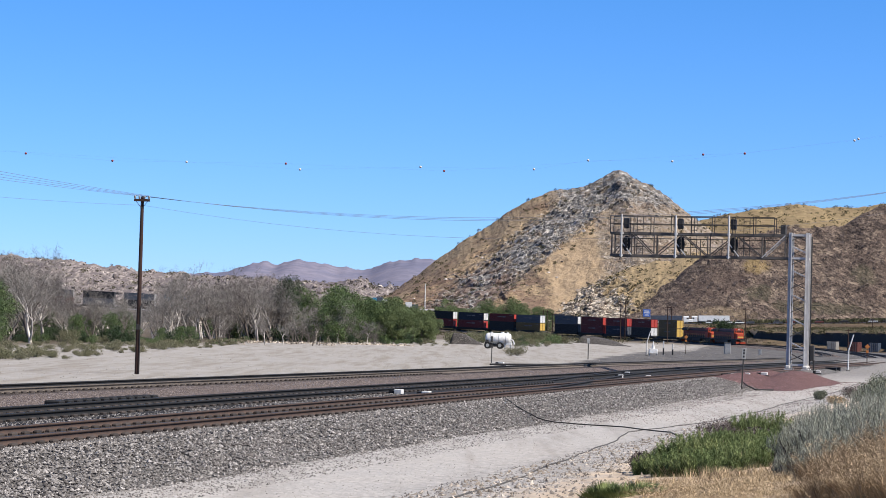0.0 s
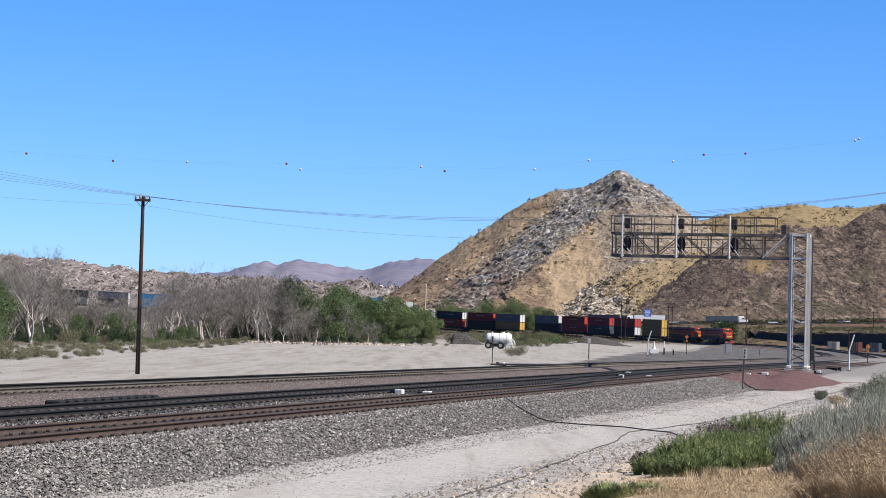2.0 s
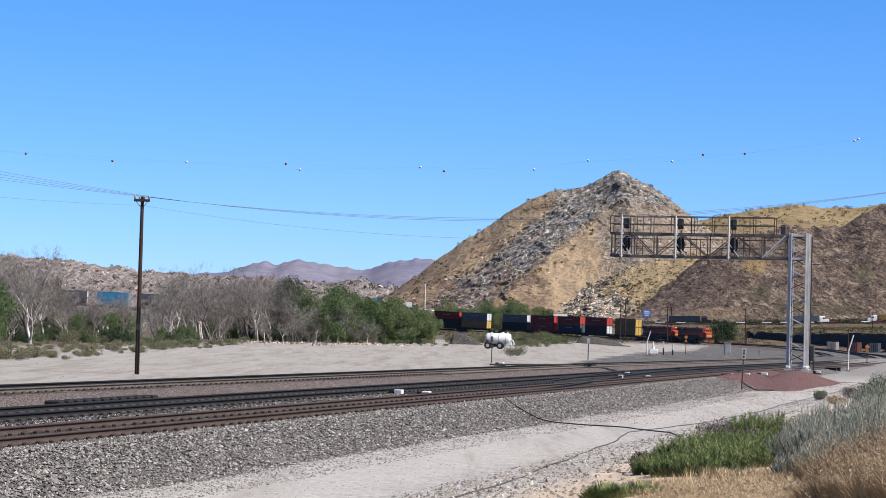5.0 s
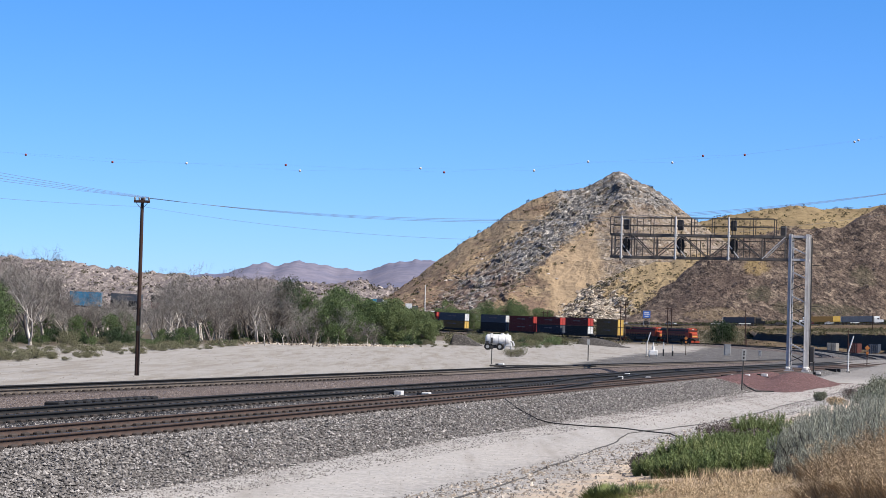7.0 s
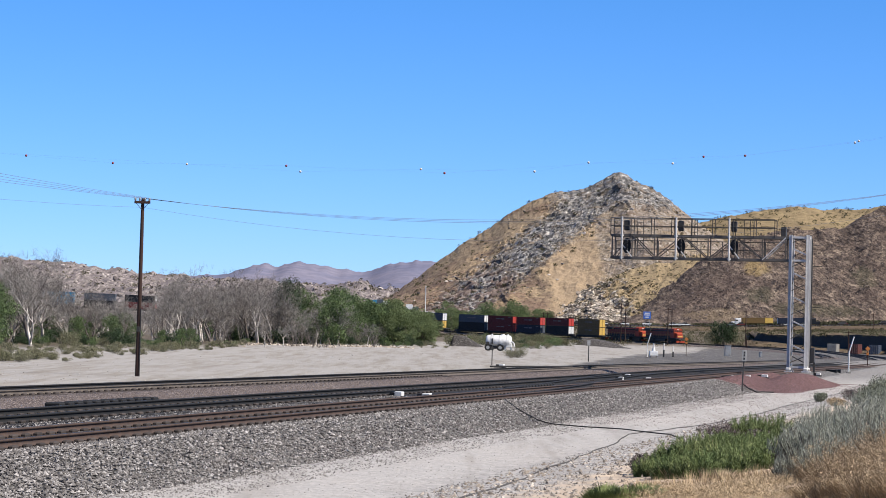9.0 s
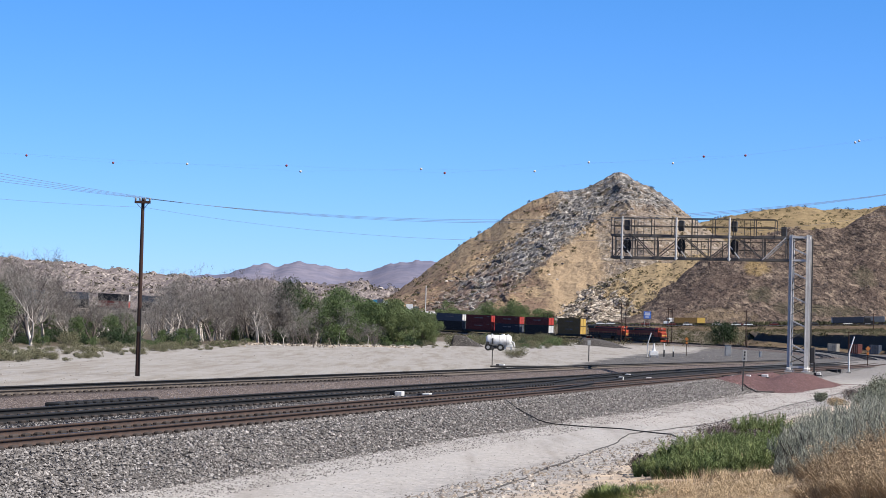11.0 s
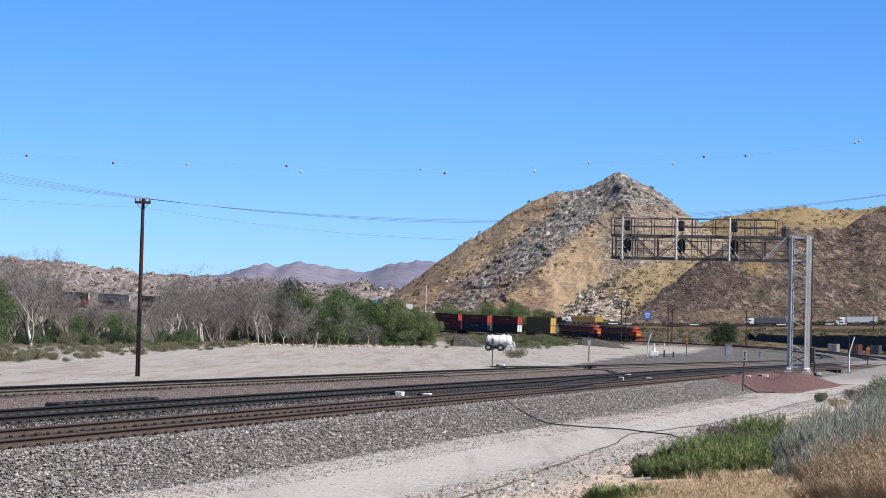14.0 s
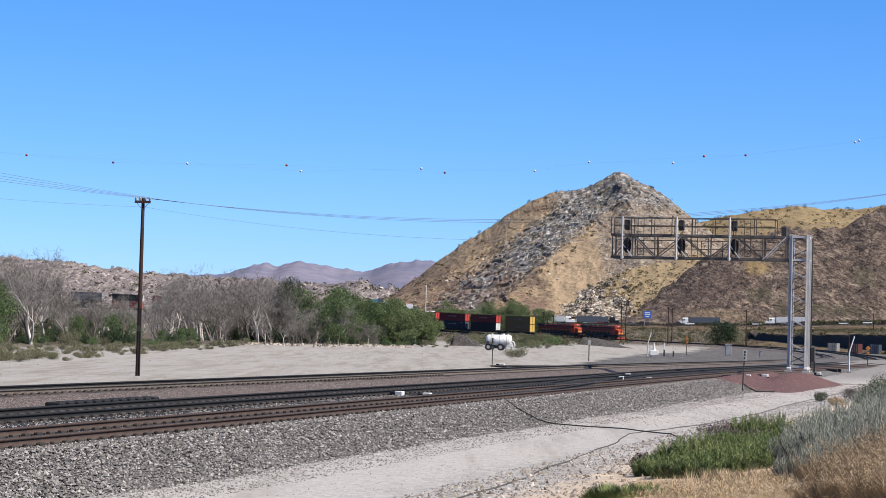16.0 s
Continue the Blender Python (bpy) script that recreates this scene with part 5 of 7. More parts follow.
def build_cables():
    def lay(pts, r, label, lift=0.02, mat="rubber"):
        path = []
        for (q0, p0), (q1, p1) in zip(pts, pts[1:]):
            for i in range(10):
                k = i / 10
                c = site(q0 + (q1 - q0) * k, p0 + (p1 - p0) * k)
                c += NP * 0.12 * fbm(c.x * 0.35, c.y * 0.35, 2.0, 3)
                p = p0 + (p1 - p0) * k
                # the shoulder of the ballast stands over the plain ground
                bed = float(np.interp(p, [13.1, 15.6], [-0.72, -0.19]))
                path.append(Vector((c.x, c.y, max(ground_z(c.x, c.y), bed if p > 13.1 else -9) + r + lift)))
        whole("cable", wire_mesh("cable", path, r, M[mat]), None, label, "cable", "cables")
    lay([(67.4, 16.9), (65.9, 16.2), (63.5, 15.4), (60.4, 13.9), (59.4, 11.3), (56.8, 9.5), (52.7, 8.5)], 0.017, "black cable running from the track across the gravel road", 0.03)
    lay([(30.5, 8.6), (37.6, 8.9), (47, 9.6), (57.3, 10.7), (65.4, 9.9), (77.2, 9.7), (95.2, 10.0), (110, 10.0), (135, 11.0)], 0.02, "thin half-buried dusty hose along the road", -0.016, "dusty_hose")
    lay([(105.5, 12.7), (104, 13.4), (108, 14.6), (112, 15.8)], 0.03, "black cable on the red gravel")
    lay([(133, 27.0), (127, 29.2), (122, 31.2)], 0.05, "black cable beside the outer track")


build_cables()


def build_red_mound():
    pts, n, m = [], 46, 26
    for i in range(n):
        for j in range(m):
            q, p = 104 + 36 * i / (n - 1), 11.4 + 5.2 * j / (m - 1)
            k = math.exp(-((q - 122) / 9) ** 2) * math.exp(-((p - 13.6) / 1.35) ** 2)
            flat = -0.72 + 0.16 * smooth(104, 110, q) * smooth(133, 126, q) * smooth(11.4, 12.6, p) * smooth(16.6, 15.6, p)
            bed = float(np.interp(p, [13.1, 15.6], [0, 0.53]))
            c = site(q, p)
            pts.append((c.x, c.y, flat + max(bed * smooth(104, 109, q) * smooth(134, 128, q), 0.62 * k) + 0.05 * fbm(c.x * 1.5, c.y * 1.5, 1.0)))
    whole("red_gravel_mound", grid_mesh("red_gravel_mound", pts, n, m, M["red_gravel"]), None, "low mound of dark red gravel at the mast foot", "gravel", kind="stuff")


build_red_mound()


def gravel_heap(x, y, length, wide, high, turn, seed, label):
    """A dumped heap of dark gravel: steep at one end, tailing off at the other."""
    pts, n, m = [], 40, 22
    rot = Matrix.Rotation(radians(turn), 3, 'Z')
    for i in range(n):
        for j in range(m):
            u, v = i / (n - 1), j / (m - 1) * 2 - 1
            c = rot @ Vector(((u - 0.5) * length, v * wide / 2, 0)) + Vector((x, y, 0))
            k = smooth(0, 0.12, u) * smooth(1.0, 0.25, u) * smooth(1.0, 0.25, abs(v))
            pts.append((c.x, c.y, ground_z(c.x, c.y) - 0.15 + high * k + 0.12 * k * fbm(c.x * 0.9, c.y * 0.9, seed)))
    whole("gravel_heap", grid_mesh("gravel_heap", pts, n, m, M["ballast_dark"]), None, label, "gravel", kind="stuff")


gravel_heap(4.6, 352, 6.5, 6, 1.9, -4, 1.0, "steep dark grey gravel heap below the train")
gravel_heap(38.0, 500, 15, 12, 1.9, -8, 2.0, "long dark gravel bank between the sand and the curve")


# ---------------------------------------------------------------- white tank trailer on the sand
def build_tank_trailer():
    g = gplace(7.35, 280)
    t = thing("water_trailer", "white water tank trailer parked on the sand", "trailer", at=Matrix.Translation(g) @ Matrix.Rotation(radians(-6), 4, 'Z'))
    n, rings = 20, [(-1.62, 0.35), (-1.6, 0.72), (-1.5, 0.9), (-1.3, 1.0), (1.3, 1.0), (1.5, 0.9), (1.6, 0.72), (1.62, 0.35)]
    vs = [(x, 0.95 * k * math.cos(2 * math.pi * i / n), 1.24 + 0.76 * k * math.sin(2 * math.pi * i / n)) for x, k in rings for i in range(n)]
    fs = [(r * n + i, r * n + (i + 1) % n, (r + 1) * n + (i + 1) % n, (r + 1) * n + i) for r in range(len(rings) - 1) for i in range(n)]
    part("tank", Build().add(vs, fs, None, True).add(vs, [tuple(range(n))[::-1], tuple(range((len(rings) - 1) * n, len(rings) * n))]), M["white"], t)
    for x in (-0.95, 0.1, 1.0):
        part("band", Build().lathe([(0.97, -0.03), (0.985, 0.0), (0.97, 0.03)], 20, Matrix.Translation((x, 0, 1.24)) @ Matrix.Rotation(math.pi / 2, 4, 'Y') @ Matrix.Diagonal((0.79, 1, 1, 1))), M["pale_grey"], t)
    for x, r in ((-0.9, 0.16), (0.5, 0.26), (1.15, 0.13)):
        part("hatch", Build().rod((x, 0, 1.94), (x, 0, 2.14), r, r * 0.85, n=12), M["white"], t)
    part("chassis", Build().box((0, 0, 0.74), (3.3, 0.9, 0.16), bevel=0.02).box((-1.2, 0, 0.5), (0.9, 1.5, 0.5), bevel=0.05).box((-0.45, 0, 0.45), (0.5, 1.3, 0.4), bevel=0.05), M["dark_steel"], t)
    for x in (-1.3, 0.25):
        for sy in (-1, 1):
            w = part("wheel", Build().rod((x, sy * 0.6, 0.42), (x, sy * 0.9, 0.42), 0.43, n=18), M["rubber"], t)
            part("rim", Build().rod((x, sy * 0.88, 0.42), (x, sy * 0.92, 0.42), 0.22, n=12), M["pale_grey"], w)
    part("pump_box", Build().box((1.35, -0.4, 0.72), (0.75, 0.7, 0.5), bevel=0.05).box((0.85, -0.55, 0.45), (0.18, 0.2, 0.7)).box((1.6, -0.55, 0.4), (0.2, 0.2, 0.7)), M["white"], t, "white pump housing on legs")
    part("spray_pipe", Build().tube([(1.55, -0.6, 1.25), (1.95, -0.7, 1.05), (2.05, -0.75, 0.6)], 0.1, 8), M["white"], t)
    part("control_panel", Build().box((-0.75, -0.93, 1.2), (0.22, 0.1, 0.75), bevel=0.03).box((-1.35, -0.8, 0.95), (0.4, 0.3, 0.4), bevel=0.04), M["dark_steel"], t)


build_tank_trailer()


# ---------------------------------------------------------------- motorway, bank and far side
HW = [(-300, 2.5), (20, 5.0), (103, 6.0), (153, 7.1), (197, 8.6), (232, 10.1), (330, 13.5), (560, 20.0)]       # x, z along the motorway


def hw_z(x):
    return float(np.interp(x, [a for a, _ in HW], [b for _, b in HW]))


EDGE_BRUSH = []


def build_motorway():
    xs = [-280 + 820 * i / 205 for i in range(206)]
    prof = [(1119, -0.05), (1121, 0.0), (1163, 0.35), (1168, 0.35)]
    whole("motorway", grid_mesh("motorway", [(x, y, hw_z(x) + z) for x in xs for y, z in prof], len(xs), 4, M["asphalt"]), None, "grey motorway carriageway on an embankment", "road", kind="structure")
    pts = [(x, y + 3 * fbm(x * 0.05, y * 0.1, 3.0), hw_z(x) + z + 0.7 * fbm(x * 0.08, y * 0.05, 1.0, 4)) for x in xs for y, z in
           [(930, -9.5), (980, -8.0), (1020, -6.2), (1050, -4.6), (1080, -3.2), (1098, -1.6), (1112, -0.7), (1119.5, -0.3)]]
    whole("embankment", grid_mesh("embankment", pts, len(xs), 8, M["brush_slope"]), None, "dry grassy motorway embankment with scattered brush", "embankment", kind="structure")
    g = thing("guard_rail", "long steel motorway guard rail on dark posts", "guard rail")
    me = Build().prism([(-0.05, 0.45), (0.05, 0.5), (-0.05, 0.6), (0.05, 0.72), (-0.05, 0.78)], -2.0, 2.0).mesh("beam", M["dark_steel"])
    pm = Build().box((0, -0.02, 0.45), (0.3, 0.3, 1.0)).mesh("post", M["pole_wood"])
    for i in range(140):
        x = 28 + i * 2
        for me2, nm in ((me, "beam"), (pm, "post")):
            if nm == "beam" and i % 2:
                continue
            o = new(nm, me2)
            o.parent = g
            o.matrix_basis = Matrix.Translation((x, 1120, hw_z(x) - 0.28))
    # blue board
    s = thing("motorway_sign", "large blue motorway information sign on two posts", "sign", at=Matrix.Translation((103.6, 1112, 4.0)))
    part("board", Build().box((0, 0, 7.3), (3.7, 0.12, 3.6), bevel=0.03), worn("sign_blue", (0.05, 0.16, 0.55), None, 1, 0.5), s)
    for x in (-1.4, 1.4):
        part("post", Build().box((x, 0.15, 2.4), (0.2, 0.2, 4.9)), M["steel"], s)
    for z, w in ((8.3, 2.4), (7.4, 2.8), (6.3, 1.9)):
        part("text_bar", Build().box((0, -0.075, z), (w, 0.02, 0.45)), M["white"], s)
    # retaining bank with shade put into its colour, the dry apron at its foot and the terrace above it
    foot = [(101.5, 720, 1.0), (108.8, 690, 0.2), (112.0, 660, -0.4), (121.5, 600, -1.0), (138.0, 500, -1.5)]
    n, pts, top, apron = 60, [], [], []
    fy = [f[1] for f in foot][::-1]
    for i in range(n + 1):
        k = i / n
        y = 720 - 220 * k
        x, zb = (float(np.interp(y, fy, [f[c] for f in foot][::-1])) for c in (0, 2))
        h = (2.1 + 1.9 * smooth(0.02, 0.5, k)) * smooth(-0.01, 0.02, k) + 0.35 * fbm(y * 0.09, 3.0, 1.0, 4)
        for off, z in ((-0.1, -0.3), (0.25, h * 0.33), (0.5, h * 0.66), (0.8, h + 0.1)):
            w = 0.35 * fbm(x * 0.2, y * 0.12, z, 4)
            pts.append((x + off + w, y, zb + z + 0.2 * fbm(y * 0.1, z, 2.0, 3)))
        for j in range(6):
            t = j / 5
            apron.append((x + 0.6 - 13 * t, y - 3 * t, (zb + 0.1) * (1 - t) + (ground_z(x - 12, y) - 0.4) * t + 0.25 * fbm(x + t * 3, y * 0.3, 6.0, 3)))
        e = Vector((x + 0.8, y, zb + h + 0.1))
        far = Vector((150 + 90 * k, 1090, hw_z(150 + 90 * k) - 2.5))
        for j in range(14):
            t = j / 13
            q = e.lerp(far, t)
            q.z += 0.7 * fbm(q.x * 0.06, q.y * 0.03, 4.0, 4) * min(1, t * 6) + 0.5 * smooth(0, 0.06, t) * (1 - t)
            top.append(tuple(q))
    whole("dry_apron", grid_mesh("dry_apron", apron, n + 1, 6, M["brush_slope"]), None, "dry straw-coloured slope at the foot of the cut bank", "slope", kind="structure")
    rg = np.random.default_rng(8)
    edge = np.array(top).reshape(n + 1, 14, 3)[rg.integers(2, n + 1, 160), rg.integers(0, 2, 160)] + rg.normal(0, 0.6, (160, 3)) * (1, 3, 0.2)
    EDGE_BRUSH.extend(edge.tolist())
    whole("retaining_bank", grid_mesh("retaining_bank", pts, n + 1, 4, M["bank"]), None, "steep cut bank beyond the tracks, its shade darkened into the colour", "bank", kind="structure")
    whole("terrace", grid_mesh("terrace", top, n + 1, 14, M["brush_slope"]), None, "dry straw-coloured terrace above the cut bank", "terrace", kind="structure")


# near-black base colour stands in for part of the bank's shade
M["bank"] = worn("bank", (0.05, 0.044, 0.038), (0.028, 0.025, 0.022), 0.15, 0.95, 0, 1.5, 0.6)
build_motorway()


def semi_thing(box_paint, cab_paint, group="lorries on the motorway", rear="white"):
    """Articulated lorry, x forward."""
    t = thing("semi_truck", f"{box_paint} box trailer drawn by a {cab_paint} lorry cab on the motorway", "truck", group)
    tr = part("trailer", Build().box((-6.5, 0, 2.65), (16.0, 2.6, 2.9), bevel=0.05).box((-6.5, 0, 1.1), (15.5, 1.0, 0.2)), PAINT[box_paint], t)
    part("rear_door", Build().box((-14.52, 0, 2.65), (0.05, 2.4, 2.7), bevel=0.01), PAINT[rear], tr)
    if rear != "white":
        part("rear_panel", Build().box((-12.4, 0, 2.65), (4.1, 2.66, 2.8), bevel=0.05), PAINT[rear], tr)
    body = Build().prism([(-1.2, 0.9), (1.2, 0.9), (1.2, 3.3), (0.9, 3.9), (-0.9, 3.9), (-1.2, 3.3)], 2.2, 5.0)
    body.prism([(-1.0, 0.9), (1.0, 0.9), (1.0, 2.0), (0.8, 2.2), (-0.8, 2.2), (-1.0, 2.0)], 5.0, 7.0)
    cb = part("cab", body, PAINT[cab_paint], t)
    part("windscreen", Build().box((5.02, 0, 2.75), (0.05, 2.0, 0.8), bevel=0.02).box((4.3, 0, 2.7), (1.0, 2.44, 0.7)), M["black"], cb)
    for x in (-13.3, -12.0, 0.3, 1.6, 6.0):
        for s in (-1, 1):
            part("wheel", Build().rod((x, s * 0.9, 0.5), (x, s * 1.22, 0.5), 0.52, n=12), M["rubber"], t)
    part("chassis", Build().box((3.2, 0, 0.85), (7.0, 0.9, 0.3)), M["dark_steel"], t)
    return t


def car_thing(paint, tall=1.45):
    t = thing("car", f"{paint} passenger car driving on the motorway", "car", "cars on the motorway")
    part("body", Build().prism([(-0.85, 0.35), (0.85, 0.35), (0.9, 0.7), (0.8, 0.95), (-0.8, 0.95), (-0.9, 0.7)], -2.3, 2.3), PAINT[paint], t)
    part("cabin", Build().add([(-1.9, -.78, .95), (1.2, -.78, .95), (1.2, .78, .95), (-1.9, .78, .95), (-1.3, -.62, tall), (.4, -.62, tall), (.4, .62, tall), (-1.3, .62, tall)],
                              [(0, 1, 5, 4), (1, 2, 6, 5), (2, 3, 7, 6), (3, 0, 4, 7), (4, 5, 6, 7)]), M["black"], t, "dark glazed cabin")
    part("roof", Build().box((-0.45, 0, tall + 0.02), (1.7, 1.25, 0.05), bevel=0.02), PAINT[paint], t)
    for x in (-1.4, 1.4):
        for s in (-1, 1):
            part("wheel", Build().rod((x, s * 0.7, 0.33), (x, s * 0.88, 0.33), 0.33, n=12), M["rubber"], t)
    return t


PAINT["pale_grey"] = worn("paint_pale_grey", (0.29, 0.275, 0.25), (0.17, 0.16, 0.145), 0.8, 0.7, 0.0, 12, 0.1)
PAINT["slate"] = worn("paint_slate", (0.055, 0.072, 0.105), (0.035, 0.044, 0.062), 0.8, 0.7, 0.0, 12, 0.1)
PAINT["brick"] = worn("paint_brick", (0.12, 0.04, 0.035), (0.07, 0.026, 0.023), 0.8, 0.7, 0.0, 12, 0.1)
DRIVERS = []         # (thing, x at the start, speed, lane y)


def build_traffic():
    right, left = 1126.0, 1152.0
    # blue-grey of the first trailer puts its side's shade into the paint
    for box, cb, x0, v in (("slate", "white", 121.5, 13.9), ("blue", "navy", 61.6, 13.84), ("grey", "navy", -132.6, 13.5), ("silver", "white", -155, 13.5)):
        DRIVERS.append((semi_thing(box, cb), x0, v, right))
    for box, cb, x0, v in (("white", "white", 136, -17), ("ochre", "white", 318.8, -17.8), ("grey", "white", 406, -17.2), ("silver", "white", 470.4, -18.4)):
        DRIVERS.append((semi_thing(box, cb, rear="yellow" if box == "ochre" else "white"), x0, v, left))
    first = {}
    rnd = random.Random(5)
    for i in range(50):
        paint = rnd.choice(["white", "silver", "white", "grey", "navy", "maroon", "grey", "blue", "navy"])
        tall = rnd.choice([1.45, 1.8])
        if (paint, tall) in first:
            c = copy_thing(first[paint, tall], Matrix())
        else:
            c = first[paint, tall] = car_thing(paint, tall)
        if i % 2:
            DRIVERS.append((c, -230 + i * 9.5 + rnd.uniform(-8, 8), 16.0, 1131.0))
        else:
            DRIVERS.append((c, 40 + i * 10.5 + rnd.uniform(-8, 8), -18.0, 1147.0))


build_traffic()


def far_poles():
    """Dark timber poles of the line beyond the railway."""
    spec = [(1105, 0, 705, 12.5), (1113, 0, 712, 12.5), (968, 0, 800, 9), (975, 0, 806, 9), (985, 0, 790, 8), (1188, 0, 690, 11.5), (1195, 0, 700, 11.5), (1326, 0, 690, 11.5), (1328, 0, 640, 3), (1551, 0, 760, 12), (1508, 0, 560, 6)]
    for px, _, y, h in spec:
        x = (px - 784 - 3.5) / 3900 * y
        t = thing("timber_pole", "distant dark timber line pole", "utility pole", "distant poles", at=Matrix.Translation(gplace(x, y)))
        part("shaft", Build().lathe([(0.19, -1.0), (0.17, 0), (0.12, h)], 8), M["pole_wood"], t)
        part("crossarm", Build().box((0, -0.1, h - 0.5), (1.8, 0.12, 0.14)), M["pole_wood"], t)


far_poles()


def build_container_row():
    """Old containers set down on the ground by the curve."""
    spec = [("pale_grey", 107.3, 603, -4), ("brick", 112.4, 598, -6), ("slate", 116.8, 593, -5), ("white", 120.9, 588, -5), ("slate", 124.5, 580, -4)]
    made = {}
    for paint, x, y, rot in spec:
        if paint in made:
            c = copy_thing(made[paint], Matrix())
        else:
            c = made[paint] = container_thing(paint, paint)
        tagged(c, f"weathered {paint.replace('_', ' ')} storage container standing beside the tracks", "container", "storage containers")
        c.matrix_basis = Matrix.Translation(gplace(x, y) - Vector((0, 0, 0.1))) @ Matrix.Rotation(radians(-100 + rot), 4, 'Z')


build_container_row()


def build_far_buildings():
    b = thing("roadside_shed", "long low white-roofed shed behind the trees", "building", at=Matrix.Translation((-9.5, 900, ground_z(-9.5, 900))) @ Matrix.Rotation(radians(-20), 4, 'Z'))
    part("wall", Build().box((0, 0, 3.0), (14, 8, 6.0)), M["concrete"], b)
    part("roof", Build().prism([(-4.6, 6.0), (4.6, 6.0), (0, 7.2)], -7.4, 7.4), M["white"], b)
    p = thing("flagpole", "tall slender white pole beside the shed", "pole", at=Matrix.Translation((-6.6, 880, ground_z(-6.6, 880))))
    part("shaft", Build().lathe([(0.28, -1.0), (0.25, 0), (0.16, 17.0)], 10), M["white"], p)
    part("cap", Build().lathe([(0.2, 17.0), (0.26, 17.2), (0.05, 17.4)], 10), M["white"], p)
    for x, y, z, paint in ((-34, 1100, 15.5, "teal"), (-31, 1102, 15.8, "grey"), (-28.5, 1104, 15.2, "white"), (-24, 1110, 15.4, "maroon"), (-16, 1080, 13.5, "white"), (-13, 1085, 12.5, "grey")):
        v = thing("parked_trailer", f"{'green-blue' if paint == 'teal' else paint} trailer parked on the far slope", "trailer", "parked trailers", at=Matrix.Translation((x, y, z - 4.0)))
        part("box", Build().box((0, 0, 2.3), (3.2, 5.0, 2.6), bevel=0.05), PAINT[paint], v)
        part("wheels", Build().rod((-1.6, -1.5, 0.5), (1.6, -1.5, 0.5), 0.5, n=10).rod((-1.6, 1.5, 0.5), (1.6, 1.5, 0.5), 0.5, n=10), M["rubber"], v)


build_far_buildings()


# ---------------------------------------------------------------- vegetation
V = {
    "bark": worn("bark", (0.20, 0.168, 0.142), (0.095, 0.078, 0.066), 1.5, 0.95, 0, 9, 0.5),
    "pale_bark": worn("pale_bark", (0.72, 0.66, 0.58), (0.28, 0.24, 0.20), 1.2, 0.9, 0, 9, 0.3),
    "grey_bark": worn("grey_bark", (0.33, 0.295, 0.26), (0.18, 0.155, 0.135), 1.2, 0.9, 0, 9, 0.3),
    "twig": leafy("twig", (0.285, 0.262, 0.235), (0.20, 0.182, 0.162), 0.95),
    "twig_dark": leafy("twig_dark", (0.17, 0.151, 0.134), (0.12, 0.106, 0.095), 0.95),
    "leaf_green": leafy("leaf_green", (0.105, 0.148, 0.052), (0.066, 0.10, 0.038), 0.7, 0.6, spread=0.5),
    "leaf_lime": leafy("leaf_lime", (0.155, 0.188, 0.075), (0.092, 0.125, 0.05), 0.7, 0.6, spread=0.5),
    "leaf_dark": leafy("leaf_dark", (0.035, 0.058, 0.022), (0.022, 0.04, 0.016), 0.7, 0.6),
    "scrub": leafy("scrub", (0.14, 0.142, 0.078), (0.205, 0.185, 0.115), 0.9, 0.8, spread=0.35),
    "scrub_grey": leafy("scrub_grey", (0.15, 0.152, 0.09), (0.215, 0.195, 0.125), 0.9, 0.8, spread=0.35),
    "dim_scrub": leafy("dim_scrub", (0.07, 0.076, 0.036), (0.105, 0.095, 0.052), 0.9, 0.8, spread=0.35),
    "sage": leafy("sage", (0.34, 0.345, 0.275), (0.22, 0.23, 0.175), 0.9, 2.0, spread=0.5),
    "sage_dark": leafy("sage_dark", (0.122, 0.137, 0.094), (0.166, 0.169, 0.122), 0.9, 2.0),
    "grass": leafy("grass", (0.23, 0.265, 0.10), (0.085, 0.128, 0.04), 0.7, 1.7, spread=0.5),
    "grass_dark": leafy("grass_dark", (0.10, 0.13, 0.045), (0.06, 0.085, 0.03), 0.8, 1.2),
    "straw": leafy("straw", (0.50, 0.38, 0.235), (0.37, 0.275, 0.165), 0.9, 1.5),
    "stalk": leafy("stalk", (0.42, 0.315, 0.195), (0.30, 0.21, 0.125), 0.9, 1.5),
    "purple": leafy("purple", (0.166, 0.133, 0.119), (0.115, 0.094, 0.083), 0.9, 1.5),
    "hill_shrub": leafy("hill_shrub", (0.054, 0.054, 0.025), (0.086, 0.076, 0.036), 0.95, 0.05, spread=0.35),
}


def soup(name, verts, faces, material):
    me = bpy.data.meshes.new(name)
    me.from_pydata(np.asarray(verts).reshape(-1, 3).tolist(), [], faces)
    me.materials.append(material)
    me.update()
    return me


